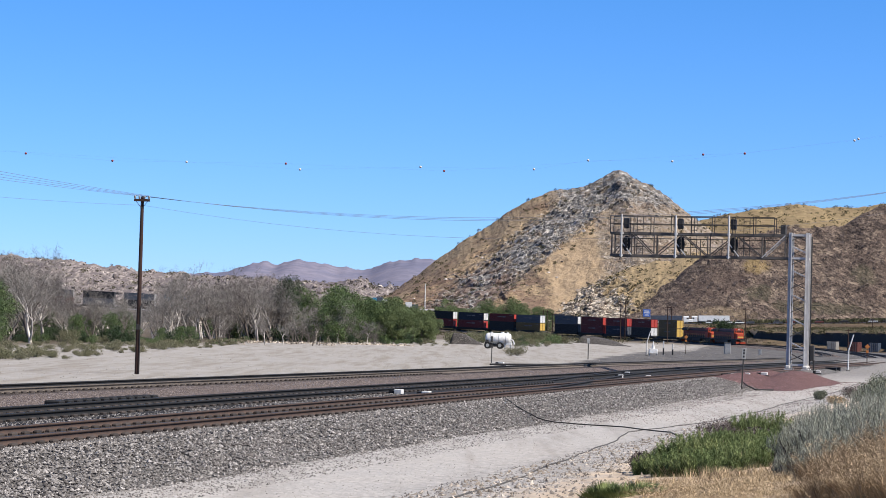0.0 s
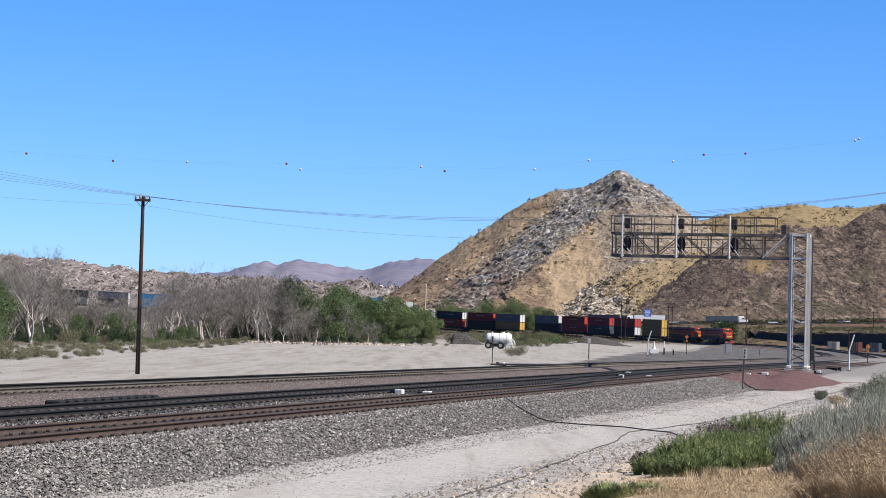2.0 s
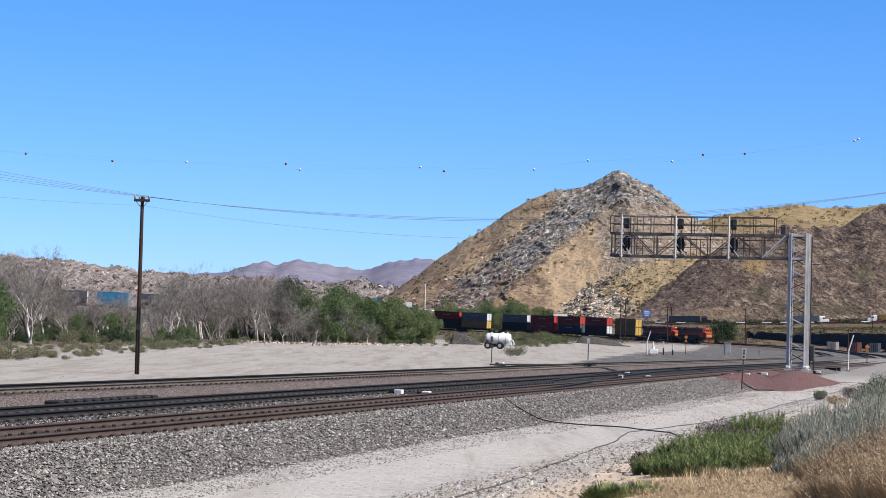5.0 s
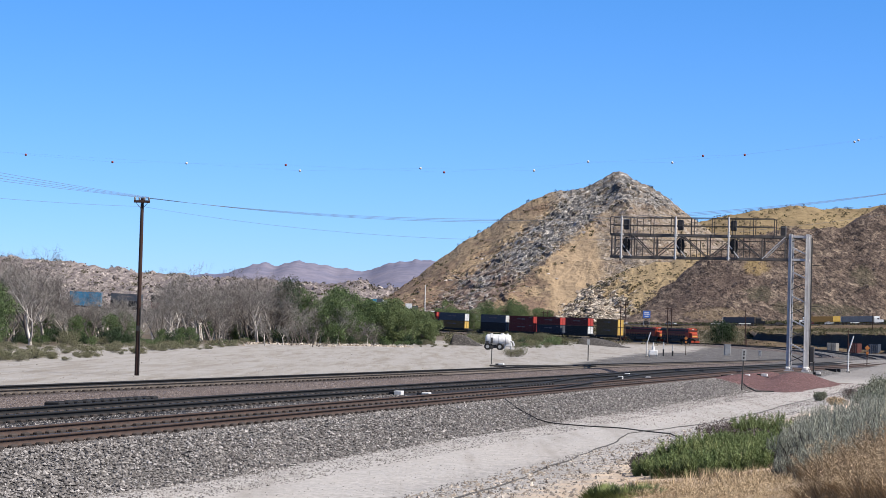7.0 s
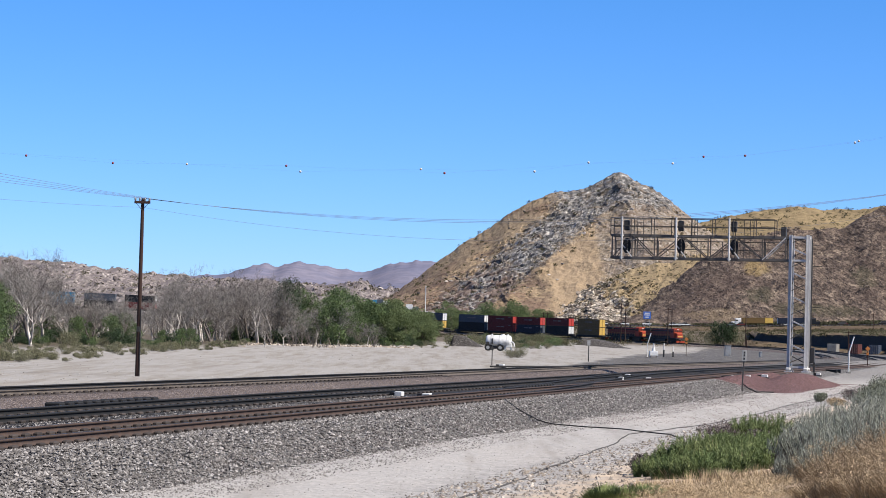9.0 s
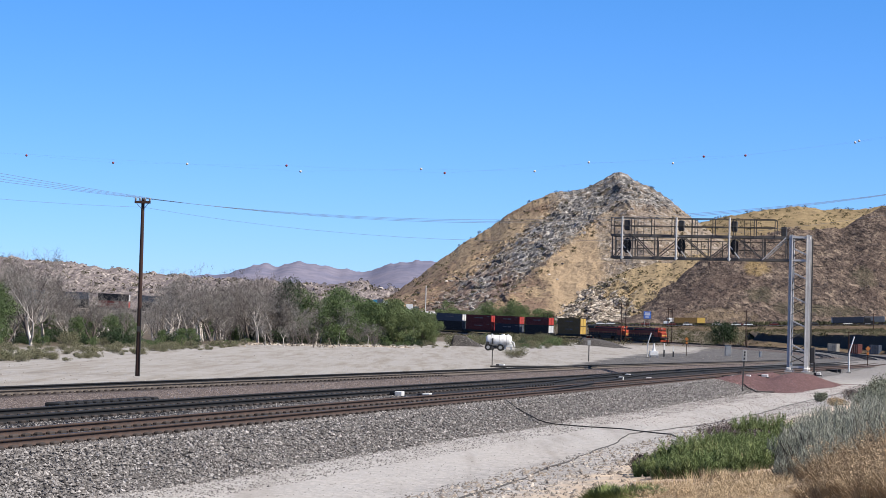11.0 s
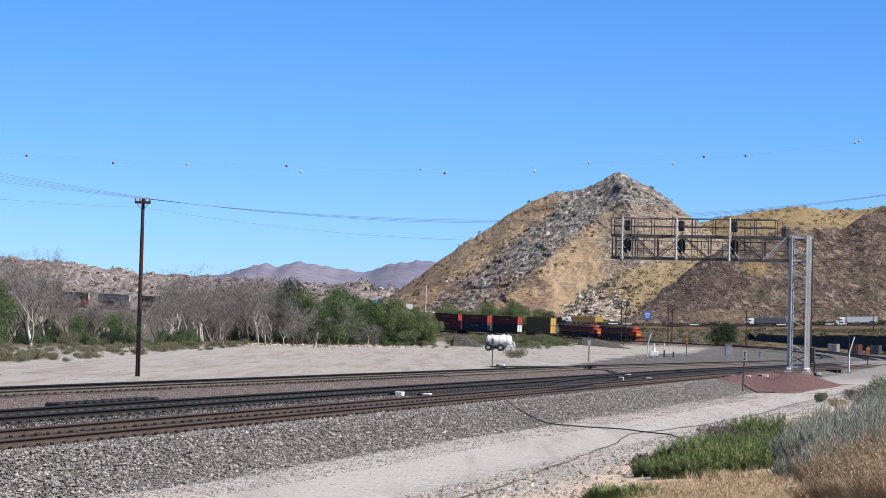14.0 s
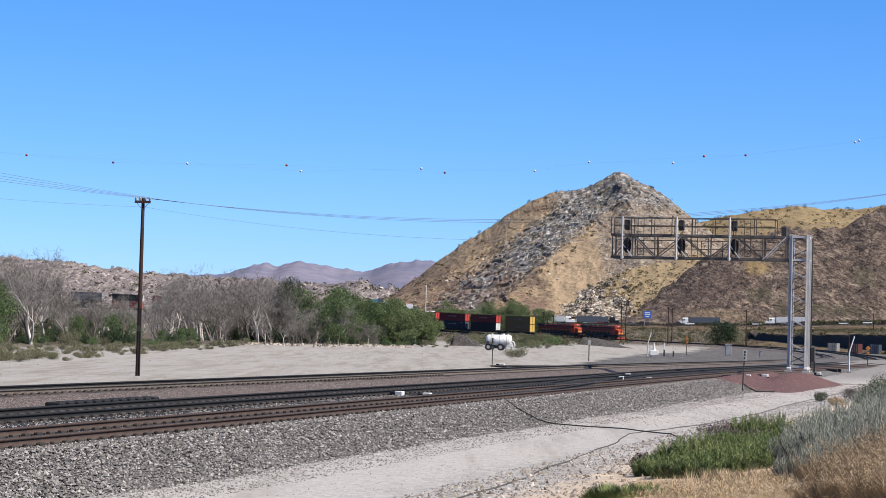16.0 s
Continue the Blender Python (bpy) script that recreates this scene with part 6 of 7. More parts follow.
def leaf_cloud(name, blobs, n, size, material, seed, flat=0.6, rise=0.0):
    """Many small leaf-shaped faces spread through a row of (x, y, z, rx, ry, rz) lumps, denser towards their skin."""
    rg = np.random.default_rng(seed)
    blobs = np.array(blobs, float)
    vol = blobs[:, 3] * blobs[:, 4] + blobs[:, 4] * blobs[:, 5]
    pick = rg.choice(len(blobs), n, p=vol / vol.sum())
    d = rg.normal(size=(n, 3))
    d /= np.linalg.norm(d, axis=1)[:, None]
    r = rg.uniform(0.25, 1.0, n) ** 0.45 * (1 + 0.18 * np.sin(7 * d[:, 0] + pick) * np.sin(6 * d[:, 2] + 2 * pick))
    c = blobs[pick, :3] + d * r[:, None] * blobs[pick, 3:]
    a = rg.normal(size=(n, 3)) - np.array([0, 0, rise])
    a /= np.linalg.norm(a, axis=1)[:, None]
    b = np.cross(a, rg.normal(size=(n, 3)))
    b /= np.linalg.norm(b, axis=1)[:, None]
    s = size * rg.uniform(0.5, 1.4, n)[:, None]
    if size < 0.03:
        v = np.stack([c - a * s, c - b * s * flat, c + a * s, c + b * s * flat], 1)
    else:
        v = np.stack([c - a * s * 1.1, c + a * s * 0.9 - b * s * flat, c + a * s * 0.9 + b * s * flat], 1)
    return soup(name, v, np.arange(v.shape[0] * v.shape[1]).reshape(n, -1).tolist(), material)


def blades(name, roots, heights, width, lean, material, seed, bend=0.35):
    """Grass blades or stems: tapering strips that lean and bend outward."""
    rg = np.random.default_rng(seed)
    roots = np.asarray(roots, float)
    n = len(roots)
    h = np.asarray(heights, float) * rg.uniform(0.55, 1.15, n)
    ang = rg.uniform(0, 2 * np.pi, n)
    out = np.stack([np.cos(ang), np.sin(ang), np.zeros(n)], 1)
    side = np.stack([-np.sin(ang + 0.7), np.cos(ang + 0.7), np.zeros(n)], 1)
    k = lean * rg.uniform(0.2, 1.5, n)[:, None]
    up = np.array([0, 0, 1.0])
    hh = h[:, None]
    p0 = roots
    p1 = p0 + up * hh * 0.5 + out * hh * k * 0.35
    p2 = p0 + up * hh * (1 - bend * 0.3 * k) + out * hh * k * (0.7 + bend)
    w = (width * rg.uniform(0.6, 1.4, n))[:, None]
    v = np.stack([p0 - side * w, p0 + side * w, p1 + side * w * 0.8, p1 - side * w * 0.8, p2], 1)
    o = (np.arange(n) * 5)[:, None]
    quads = (o + np.array([[0, 1, 2, 3]])).tolist()
    tris = (o + np.array([[3, 2, 4]])).tolist()
    return soup(name, v, quads + tris, material)


def tree_frame(h, seed, spread=0.55, limbs=3, lean=0.25, stems=3):
    """Grows stems, limbs and twigs from one foot. Gives thick and thin builds and the twig tips."""
    rnd = random.Random(seed)
    thick, thin, tips = Build(), Build(), []

    def grow(p, d, length, r, depth):
        seg = 4 if depth == 0 else 3 if depth < 3 else 2
        for s in range(seg):
            d = (d + Vector((rnd.uniform(-1, 1), rnd.uniform(-1, 1), rnd.uniform(-0.6, 0.8))) * (0.16 + 0.06 * depth)).normalized()
            e = p + d * length / seg
            r1 = r * 0.87
            (thick if depth < 2 else thin).rod(p, e, r, r1, 7 if depth < 1 else 5 if depth < 2 else 3, False)
            if depth < 4 and s > 0 and rnd.random() < 0.8:
                side = Vector((rnd.uniform(-1, 1), rnd.uniform(-1, 1), rnd.uniform(-0.25, 0.7))).normalized()
                grow(e, (d * 0.5 + side * spread * 1.3).normalized(), length * rnd.uniform(0.4, 0.68), r1 * 0.52, depth + 1 if depth else 2)
            p, r = e, r1
        if depth < 4:
            for _ in range(limbs if depth == 0 else 2):
                side = Vector((rnd.uniform(-1, 1), rnd.uniform(-1, 1), rnd.uniform(-0.1, 0.6))).normalized()
                grow(p, (d * 0.75 + side * spread).normalized(), length * rnd.uniform(0.5, 0.85), r * 0.62, depth + 1)
        else:
            tips.append((p.copy(), d.copy()))

    for k in range(stems):
        grow(Vector((rnd.uniform(-0.3, 0.3), rnd.uniform(-0.3, 0.3), -0.2)) * (0 if stems == 1 else 1), Vector((rnd.uniform(-lean, lean) * 1.6, rnd.uniform(-lean, lean) * 1.6, 1)).normalized(),
             h * rnd.uniform(0.34, 0.46), h * rnd.uniform(0.015, 0.028), 0)
    return thick, thin, tips


def sprays(name, tips, count, length, width, material, seed, droop=0.0):
    rg = np.random.default_rng(seed)
    p = np.repeat(np.array([tuple(a) for a, _ in tips]), count, 0)
    d = np.repeat(np.array([tuple(b) for _, b in tips]), count, 0)
    n = len(p)
    d = d * 0.6 + rg.normal(size=(n, 3)) * 0.55 + np.array([0, 0, 0.25 - droop])
    d /= np.linalg.norm(d, axis=1)[:, None]
    p = p + rg.normal(size=(n, 3)) * 0.12 - d * rg.uniform(0, 0.5, n)[:, None] * length
    s = np.cross(d, rg.normal(size=(n, 3)))
    s /= np.linalg.norm(s, axis=1)[:, None]
    e = p + d * (length * rg.uniform(0.4, 1.2, n))[:, None]
    v = np.stack([p - s * width, p + s * width, e], 1)
    return soup(name, v, np.arange(n * 3).reshape(-1, 3).tolist(), material)


def bare_tree(h, seed, pale=False, stems=3):
    t = thing("bare_tree", ("pale-barked" if pale else "grey-brown") + " leafless tree in the thicket beyond the sand", "tree", "leafless trees")
    thick, thin, tips = tree_frame(h, seed, 0.6, 3, 0.3, stems)
    part("trunk", thick, V["pale_bark" if pale else "bark"], t)
    tagged(part("branch_work", thin, V["grey_bark" if pale else "bark"], t), kind="stuff")
    tagged(part("twig_spray", sprays("twig_spray", tips, max(2, 2600 // max(1, len(tips))), h * 0.10, 0.0115, V["twig_dark" if seed % 2 else "twig"], seed), None, t), kind="stuff")
    return t


def green_tree(h, seed, leaf, width=0.32, dense=7500, label="green leafy tree at the edge of the thicket"):
    t = thing("leafy_tree", label, "tree", "leafy trees")
    thick, thin, tips = tree_frame(h * 0.8, seed, 0.5, 3, 0.2, 2)
    part("trunk", thick, V["bark"], t)
    rnd = random.Random(seed)
    blobs = []
    for i in range(34):
        a, k = rnd.uniform(0, 6.28), rnd.uniform(0.1, 1.0)
        rr = width * h * math.sqrt(max(0.05, 1 - (2 * k - 1.05) ** 2)) * rnd.uniform(0.35, 1.0)
        s = h * rnd.uniform(0.07, 0.14)
        blobs.append((math.cos(a) * rr, math.sin(a) * rr, h * k * 0.92, s * 1.2, s * 1.2, s))
    part("crown", leaf_cloud("crown", blobs, int(dense * 1.25), 0.095, V[leaf], seed), None, t)
    return t


def shrub(name, label, category, h, w, leaf, seed, n=1500, size=0.07, group="shrubs"):
    t = thing(name, label, category, group)
    rnd = random.Random(seed)
    blobs = []
    for i in range(9):
        a, k = rnd.uniform(0, 6.28), rnd.uniform(0, 0.6)
        s = rnd.uniform(0.25, 0.42)
        blobs.append((math.cos(a) * w * k, math.sin(a) * w * k, h * rnd.uniform(0.25, 0.62), w * s, w * s, h * s))
    part("foliage", leaf_cloud("foliage", blobs, n, size, V[leaf], seed, 0.45), None, t)
    stems = Build()
    for i in range(8):
        a = rnd.uniform(0, 6.28)
        stems.rod((0, 0, -0.1), (math.cos(a) * w * 0.5, math.sin(a) * w * 0.5, h * 0.6), 0.02 * h, 0.008, 4, False)
    tagged(part("stem_mass", stems, V["bark"], t), kind="stuff")
    return t


def put(x, y, s=1.0, turn=0.0, dz=0.0, sz=None):
    return Matrix.Translation((x, y, ground_z(x, y) + dz)) @ Matrix.Rotation(turn, 4, 'Z') @ Matrix.Diagonal((s, s, sz or s, 1))


def plant(kinds, spots, rnd):
    """First use of a kind places the original, later ones copies."""
    used = set()
    for k, x, y, s in spots:
        m = put(x, y, s, rnd.uniform(0, 6.28), 0, s * rnd.uniform(0.9, 1.1))
        ob = kinds[k % len(kinds)]
        if ob.name in used:
            copy_thing(ob, m)
        else:
            used.add(ob.name)
            ob.matrix_basis = m


def build_thicket():
    rnd = random.Random(11)
    bare = [bare_tree(9, 21), bare_tree(9, 22, True, 2), bare_tree(9, 23, False, 4), bare_tree(9, 24), bare_tree(9, 25, True, 3), bare_tree(9, 26, True, 1)]
    spots = []
    # (azimuth from, to, near, far, count, height)
    for a0, a1, y0, y1, n, h in ((-0.206, -0.166, 205, 290, 12, 8.4), (-0.168, -0.127, 228, 300, 12, 5.4), (-0.195, -0.165, 290, 340, 5, 7.5), (-0.128, -0.075, 290, 400, 50, 8.3), (-0.112, -0.045, 306, 335, 34, 6.2), (-0.115, -0.07, 300, 360, 14, 10.2),
                                 (-0.072, -0.045, 340, 420, 14, 8.2), (-0.066, -0.03, 300, 316, 13, 4.8), (-0.2, -0.03, 235, 345, 18, 3.6)):
        for i in range(n):
            a, y = a0 + (a1 - a0) * (i + rnd.random()) / n, rnd.uniform(y0, y1)
            spots.append((rnd.randrange(6), a * y, y, h / 9 * rnd.uniform(0.75, 1.12)))
    spots += [(0, -0.199 * 225, 225, 1.1), (3, -0.203 * 228, 228, 1.05)]
    for a, y, k in ((-0.193, 222, 0.62), (-0.154, 236, 0.6), (-0.150, 242, 0.7), (-0.143, 240, 0.45), (-0.138, 238, 0.5), (-0.17, 230, 0.55), (-0.122, 300, 0.75), (-0.108, 312, 0.8), (-0.098, 305, 0.7), (-0.088, 318, 0.85), (-0.076, 322, 0.7)):
        spots.append((rnd.choice((1, 4, 5)), a * y, y, k))
    plant(bare, spots, rnd)
    leafy_kinds = [green_tree(8, 41, "leaf_green"), green_tree(8, 42, "leaf_lime", 0.4), green_tree(8, 43, "leaf_green", 0.36)]
    spots = []
    for i in range(13):
        a, y = -0.066 + 0.036 * (i + rnd.random()) / 13, rnd.uniform(345, 400)
        spots.append((rnd.choice((0, 2, 1)), a * y, y, rnd.uniform(0.75, 1.1)))
    spots += [(0, -0.049 * 306, 306, 0.86), (2, -0.045 * 308, 308, 0.8), (0, -0.0415 * 318, 318, 0.72), (2, -0.062 * 309, 309, 0.6)]
    for i in range(26):
        k = (i + rnd.random()) / 26
        a, y = -0.031 + 0.026 * k, rnd.uniform(338, 372)
        spots.append((1 if rnd.random() < 0.86 else 2, a * y, y, (1.05 - 0.3 * k) * rnd.uniform(0.8, 1.08)))
    spots += [(2, -0.2045 * 190, 190, 0.86), (0, -0.2015 * 196, 196, 0.62), (0, -0.2 * 235, 235, 0.8), (2, -0.162 * 262, 262, 0.42), (0, -0.155 * 300, 300, 0.42)]
    for i in range(16):
        a = -0.195 + 0.125 * (i + rnd.random()) / 16
        y = rnd.uniform(225, 240) if a < -0.11 else rnd.uniform(318, 335)
        spots.append((rnd.choice((0, 2)), a * y, y, rnd.uniform(0.26, 0.42) * (1 if a < -0.11 else 1.25)))
    # willow belt beyond the train
    for i in range(36):
        a, y = -0.002 + 0.05 * (i + rnd.random()) / 36, rnd.uniform(850, 905)
        spots.append((rnd.choice((0, 1, 1, 2)), a * y, y, rnd.uniform(0.9, 1.65)))
    plant(leafy_kinds, spots, rnd)
    dark = green_tree(11.5, 44, "leaf_dark", 0.17, 3800, "tall narrow dark green tree above the thicket")
    plant([dark], [(0, -0.0712 * 312, 312, 0.8), (0, -0.0684 * 313, 313, 0.98), (0, -0.0728 * 314, 314, 0.62)], rnd)
    under = [shrub("bush", "dense green undergrowth bush below the bare trees", "bush", 2.0, 2.0, "leaf_green", 51, 3600, 0.055), shrub("bush", "dark green undergrowth bush below the bare trees", "bush", 2.0, 2.0, "leaf_dark", 52, 3600, 0.055),
             shrub("bush", "grey-green undergrowth bush below the bare trees", "bush", 1.8, 2.2, "scrub", 53, 3600, 0.05)]
    spots = []
    for i in range(84):
        a = -0.205 + 0.2 * (i + rnd.random()) / 84
        y = (214 if a < -0.11 else 304) + rnd.uniform(0, 26) + (20 if -0.12 < a < -0.09 else 0)
        spots.append((rnd.choice((0, 1, 1, 2)), a * y, y, rnd.uniform(0.45, 1.3)))
    spots += [(2, 7.5, 214.5, 0.8), (2, 6.9, 214, 0.7), (2, 0.0345 * 330, 330, 0.9), (0, 0.038 * 326, 326, 1.0), (2, 0.041 * 333, 333, 1.1), (0, 0.0445 * 338, 338, 0.85), (2, 0.048 * 345, 345, 0.75), (1, 0.036 * 345, 345, 0.9)]
    plant(under, spots, rnd)
    low = [shrub("desert_shrub", "low olive desert shrub on the sand edge", "shrub", 0.8, 1.1, "scrub", 61, 2400, 0.032, "desert shrubs"),
           shrub("desert_shrub", "low dry grey desert shrub on the sand edge", "shrub", 0.7, 1.0, "scrub_grey", 62, 2400, 0.032, "desert shrubs"),
           shrub("desert_shrub", "low green desert shrub on the sand edge", "shrub", 0.7, 1.0, "leaf_green", 63, 2200, 0.034, "desert shrubs")]
    spots = []
    for i in range(150):
        k = rnd.random()
        a = -0.206 + 0.12 * k
        y0 = float(np.interp(a, [-0.206, -0.170, -0.102, -0.08], [127, 135, 217, 297]))
        y = y0 + abs(rnd.gauss(0, 1)) * 32
        spots.append((rnd.choice((0, 0, 1, 1, 1)) if rnd.random() < 0.94 else 2, a * y, y, rnd.uniform(0.45, 0.95) if rnd.random() < 0.8 else rnd.uniform(1.1, 1.6)))
    for i in range(40):
        a = -0.09 + 0.095 * rnd.random()
        y = rnd.uniform(300, 345)
        spots.append((rnd.choice((0, 1)), a * y, y, rnd.uniform(0.4, 0.9)))
    plant(low, spots, rnd)
    # brush between the sand and the train, and on the banks below the motorway and the terrace
    for leaf, label, n in (("dim_scrub", "dark olive brush between the sand and the railway curve", 60), ("scrub_grey", "dry grey brush between the sand and the railway curve", 34), ("leaf_green", "dark green brush between the sand and the railway curve", 30)):
        lumps = []
        for i in range(n):
            a = rnd.uniform(0.004, 0.056) if rnd.random() < 0.5 else rnd.gauss(0.040, 0.008)
            y = rnd.uniform(395, 560) if a > 0.02 else rnd.uniform(360, 420)
            s = rnd.uniform(0.5, 1.3) if i % 4 else rnd.uniform(1.3, 2.1)
            x, z = a * y, ground_z(a * y, y)
            for k in range(4):
                lumps.append((x + rnd.uniform(-1, 1) * s, y + rnd.uniform(-1, 1) * s, z + s * rnd.uniform(0.2, 0.7), s * 0.7, s * 0.7, s * 0.55))
        whole("brush", leaf_cloud("brush", lumps, n * 700, 0.085, V[leaf], n, 0.5), None, label, "shrubs", kind="stuff")
    lumps = [(x, y, z + 0.3, 1.3, 1.6, 0.9) for x, y, z in EDGE_BRUSH]
    whole("brush", leaf_cloud("brush", lumps, 7000, 0.13, V["scrub"], 74, 0.5), None, "dry olive brush along the top of the cut bank", "shrubs", kind="stuff")
    lumps = []
    for i in range(90):
        x, y, s = rnd.uniform(70, 230), rnd.uniform(660, 880), rnd.uniform(1.0, 2.4)
        lumps.append((x, y, ground_z(x, y) + s * 0.4, s * 1.2, s * 1.2, s * 0.7))
    whole("brush", leaf_cloud("brush", lumps, 30000, 0.12, V["scrub"], 73, 0.5), None, "dry olive brush on the banks below the motorway", "shrubs", kind="stuff")
    big = shrub("round_bush", "large dark green bush beside the railway curve", "bush", 5.0, 4.6, "leaf_dark", 54, 9000, 0.14)
    big.matrix_basis = put(0.1282 * 705, 705, 1.2, 0, 0, 1.75)
    part("side_foliage", leaf_cloud("side_foliage", [(4.0, 1, 1.6, 2.4, 2.0, 1.6), (-3.6, 0, 1.3, 2.0, 2.0, 1.3)], 1800, 0.12, V["scrub"], 9), None, big)


build_thicket()


def clump_roots(spots, n, seed):
    """Root places for n blades round a row of (x, y, radius)."""
    rg = np.random.default_rng(seed)
    sp = np.array(spots, float)
    pick = rg.choice(len(sp), n, p=sp[:, 2] ** 2 / (sp[:, 2] ** 2).sum())
    a, r = rg.uniform(0, 2 * np.pi, n), np.sqrt(rg.uniform(0, 1, n)) * sp[pick, 2]
    x, y = sp[pick, 0] + np.cos(a) * r, sp[pick, 1] + np.sin(a) * r
    return np.stack([x, y, [ground_z(b, c) - 0.03 for b, c in zip(x, y)]], 1), pick, r / sp[pick, 2]


def blade_clump(name, label, category, spots, n, h, width, lean, mat, seed, group=""):
    roots, pick, edge = clump_roots(spots, n, seed)
    me = blades(name, roots, h * (1 - 0.45 * edge ** 2), width, lean, V[mat], seed)
    return whole(name, me, None, label, category, group, "stuff")


def plumes(x, y, r, h, count, seed, lean=0.35):
    """Narrow upright lumps along leaning stems, to hold fine leaves."""
    rg = np.random.default_rng(seed)
    out = []
    for k in range(count):
        ang, e = rg.uniform(0, 6.28), math.sqrt(rg.uniform(0, 1))
        bx, by = x + math.cos(ang) * r * e, y + math.sin(ang) * r * e
        hh = h * (1 - 0.45 * e * e) * rg.uniform(0.65, 1.15)
        g, tilt = ground_z(bx, by), lean * e * rg.uniform(0.4, 1.3)
        for j in range(4):
            f = 0.2 + 0.24 * j
            out.append((bx + math.cos(ang) * tilt * hh * f, by + math.sin(ang) * tilt * hh * f, g + hh * f, 0.055 - 0.009 * j, 0.055 - 0.009 * j, hh * 0.14))
    return out


def build_foreground():
    # green herb clumps on the bank
    for i, (x, y, r, h) in enumerate([(3.85, 38.2, 0.5, 0.46), (4.05, 37.0, 0.5, 0.5), (4.35, 36.8, 0.5, 0.52), (4.75, 37.2, 0.55, 0.55), (5.2, 37.9, 0.55, 0.55), (5.6, 39.0, 0.5, 0.5), (4.8, 43.0, 0.7, 0.55), (5.4, 43.5, 0.75, 0.6),
                                      (6.0, 44.2, 0.8, 0.6), (6.6, 46.0, 0.7, 0.55), (6.9, 45.0, 0.6, 0.5), (6.5, 50.0, 0.7, 0.4), (7.85, 56.0, 0.55, 0.62), (8.25, 54.6, 0.65, 0.66), (7.3, 48.5, 0.6, 0.45)]):
        t = thing("green_clump", "bright green feathery herb clump on the dry bank", "plant", "green herb clumps")
        h, r = h * 0.82, r * 0.88
        tagged(part("foliage", leaf_cloud("foliage", plumes(x, y, r, h, 90, 100 + i), 12000, 0.0305, V["grass"], 100 + i, 0.16, 1.6), None, t), kind="stuff")
        roots, pick, edge = clump_roots([(x, y, r)], 1300, 110 + i)
        tagged(part("stem_mass", blades("stem_mass", roots, h * 0.8 * (1 - 0.45 * edge ** 2), 0.006, 0.5, V["grass_dark"], 110 + i), None, t), kind="stuff")
        if i % 3 == 1:
            blade_clump("dry_stems", "dry stems mixed into the green clump", "plant", [(x, y, r)], 160, h * 0.8, 0.006, 0.6, "straw", 130 + i, "dry stems")
    for i, (x, y, r) in enumerate([(2.45, 32.6, 0.3), (2.75, 32.2, 0.32), (3.0, 32.4, 0.28), (2.55, 33.4, 0.2)]):
        blade_clump("green_grass_tuft", "short green grass tuft at the bank foot", "grass", [(x, y, r)], 1000, 0.24, 0.007, 0.7, "grass", 160 + i, "green grass tufts")
    # straw grass across the lower bank
    rnd = random.Random(3)
    spots = []
    for i in range(110):
        x = rnd.uniform(2.9, 5.5)
        y = rnd.uniform(27.0, 34.6 - 0.25 * (x - 3)) + 0.25 * (x - 4)
        spots.append((x, y, rnd.uniform(0.2, 0.45)))
    low = [(a, b, ground_z(a, b) + 0.06, c, c, 0.08) for a, b, c in spots]
    whole("straw_litter", leaf_cloud("straw_litter", low, 18000, 0.04, V["straw"], 175, 0.06), None, "matted dry straw litter on the bank", "grass", kind="stuff")
    blade_clump("straw_grass", "dry straw-coloured grass on the bank", "grass", spots, 11000, 0.18, 0.0036, 1.3, "straw", 170)
    edge_spots = [(rnd.uniform(3.3, 5.9), rnd.uniform(34.4, 36.2), rnd.uniform(0.15, 0.35)) for i in range(26)]
    blade_clump("straw_grass", "taller dry grass below the green clumps", "grass", edge_spots, 2000, 0.26, 0.004, 0.8, "straw", 177)
    # twiggy brown weeds
    for i, (x, y, r, h) in enumerate([(5.55, 30.6, 0.45, 0.6), (5.9, 29.9, 0.5, 0.65), (6.3, 30.6, 0.5, 0.7), (5.35, 28.2, 0.45, 0.5), (5.75, 27.6, 0.5, 0.55), (6.2, 28.6, 0.5, 0.65), (6.6, 32.2, 0.5, 0.8), (7.0, 32.6, 0.5, 0.85), (6.9, 30.8, 0.5, 0.8), (5.2, 26.4, 0.45, 0.45), (5.6, 25.9, 0.45, 0.5), (4.75, 26.8, 0.4, 0.35)]):
        t = thing("brown_weed", "twiggy dry brown weed with seed heads on the bank", "weed", "dry brown weeds")
        roots, pick, edge = clump_roots([(x, y, r)], 700, 171 + i)
        tagged(part("stem_mass", blades("stem_mass", roots, h * (1 - 0.3 * edge ** 2), 0.0045, 0.75, V["stalk"], 171 + i), None, t), kind="stuff")
        tagged(part("twig_mass", leaf_cloud("twig_mass", plumes(x, y, r, h, 60, 190 + i, 0.8), 5200, 0.05, V["stalk"], 190 + i, 0.05), None, t), kind="stuff")
        tagged(part("seed_mass", leaf_cloud("seed_mass", plumes(x, y, r, h * 1.05, 40, 195 + i, 0.7), 1200, 0.012, V["straw"], 195 + i, 0.5), None, t), kind="stuff")
    spots = [(rnd.uniform(2.4, 9.5), rnd.uniform(34, 62), rnd.uniform(0.2, 0.5)) for i in range(60)]
    spots = [(x, y, r) for x, y, r in spots if 3.0 < x * NP.x + y * NP.y < 7.2]
    blade_clump("sparse_grass", "sparse dry grass on the sandy bank", "grass", spots, 3000, 0.2, 0.006, 0.7, "straw", 172)
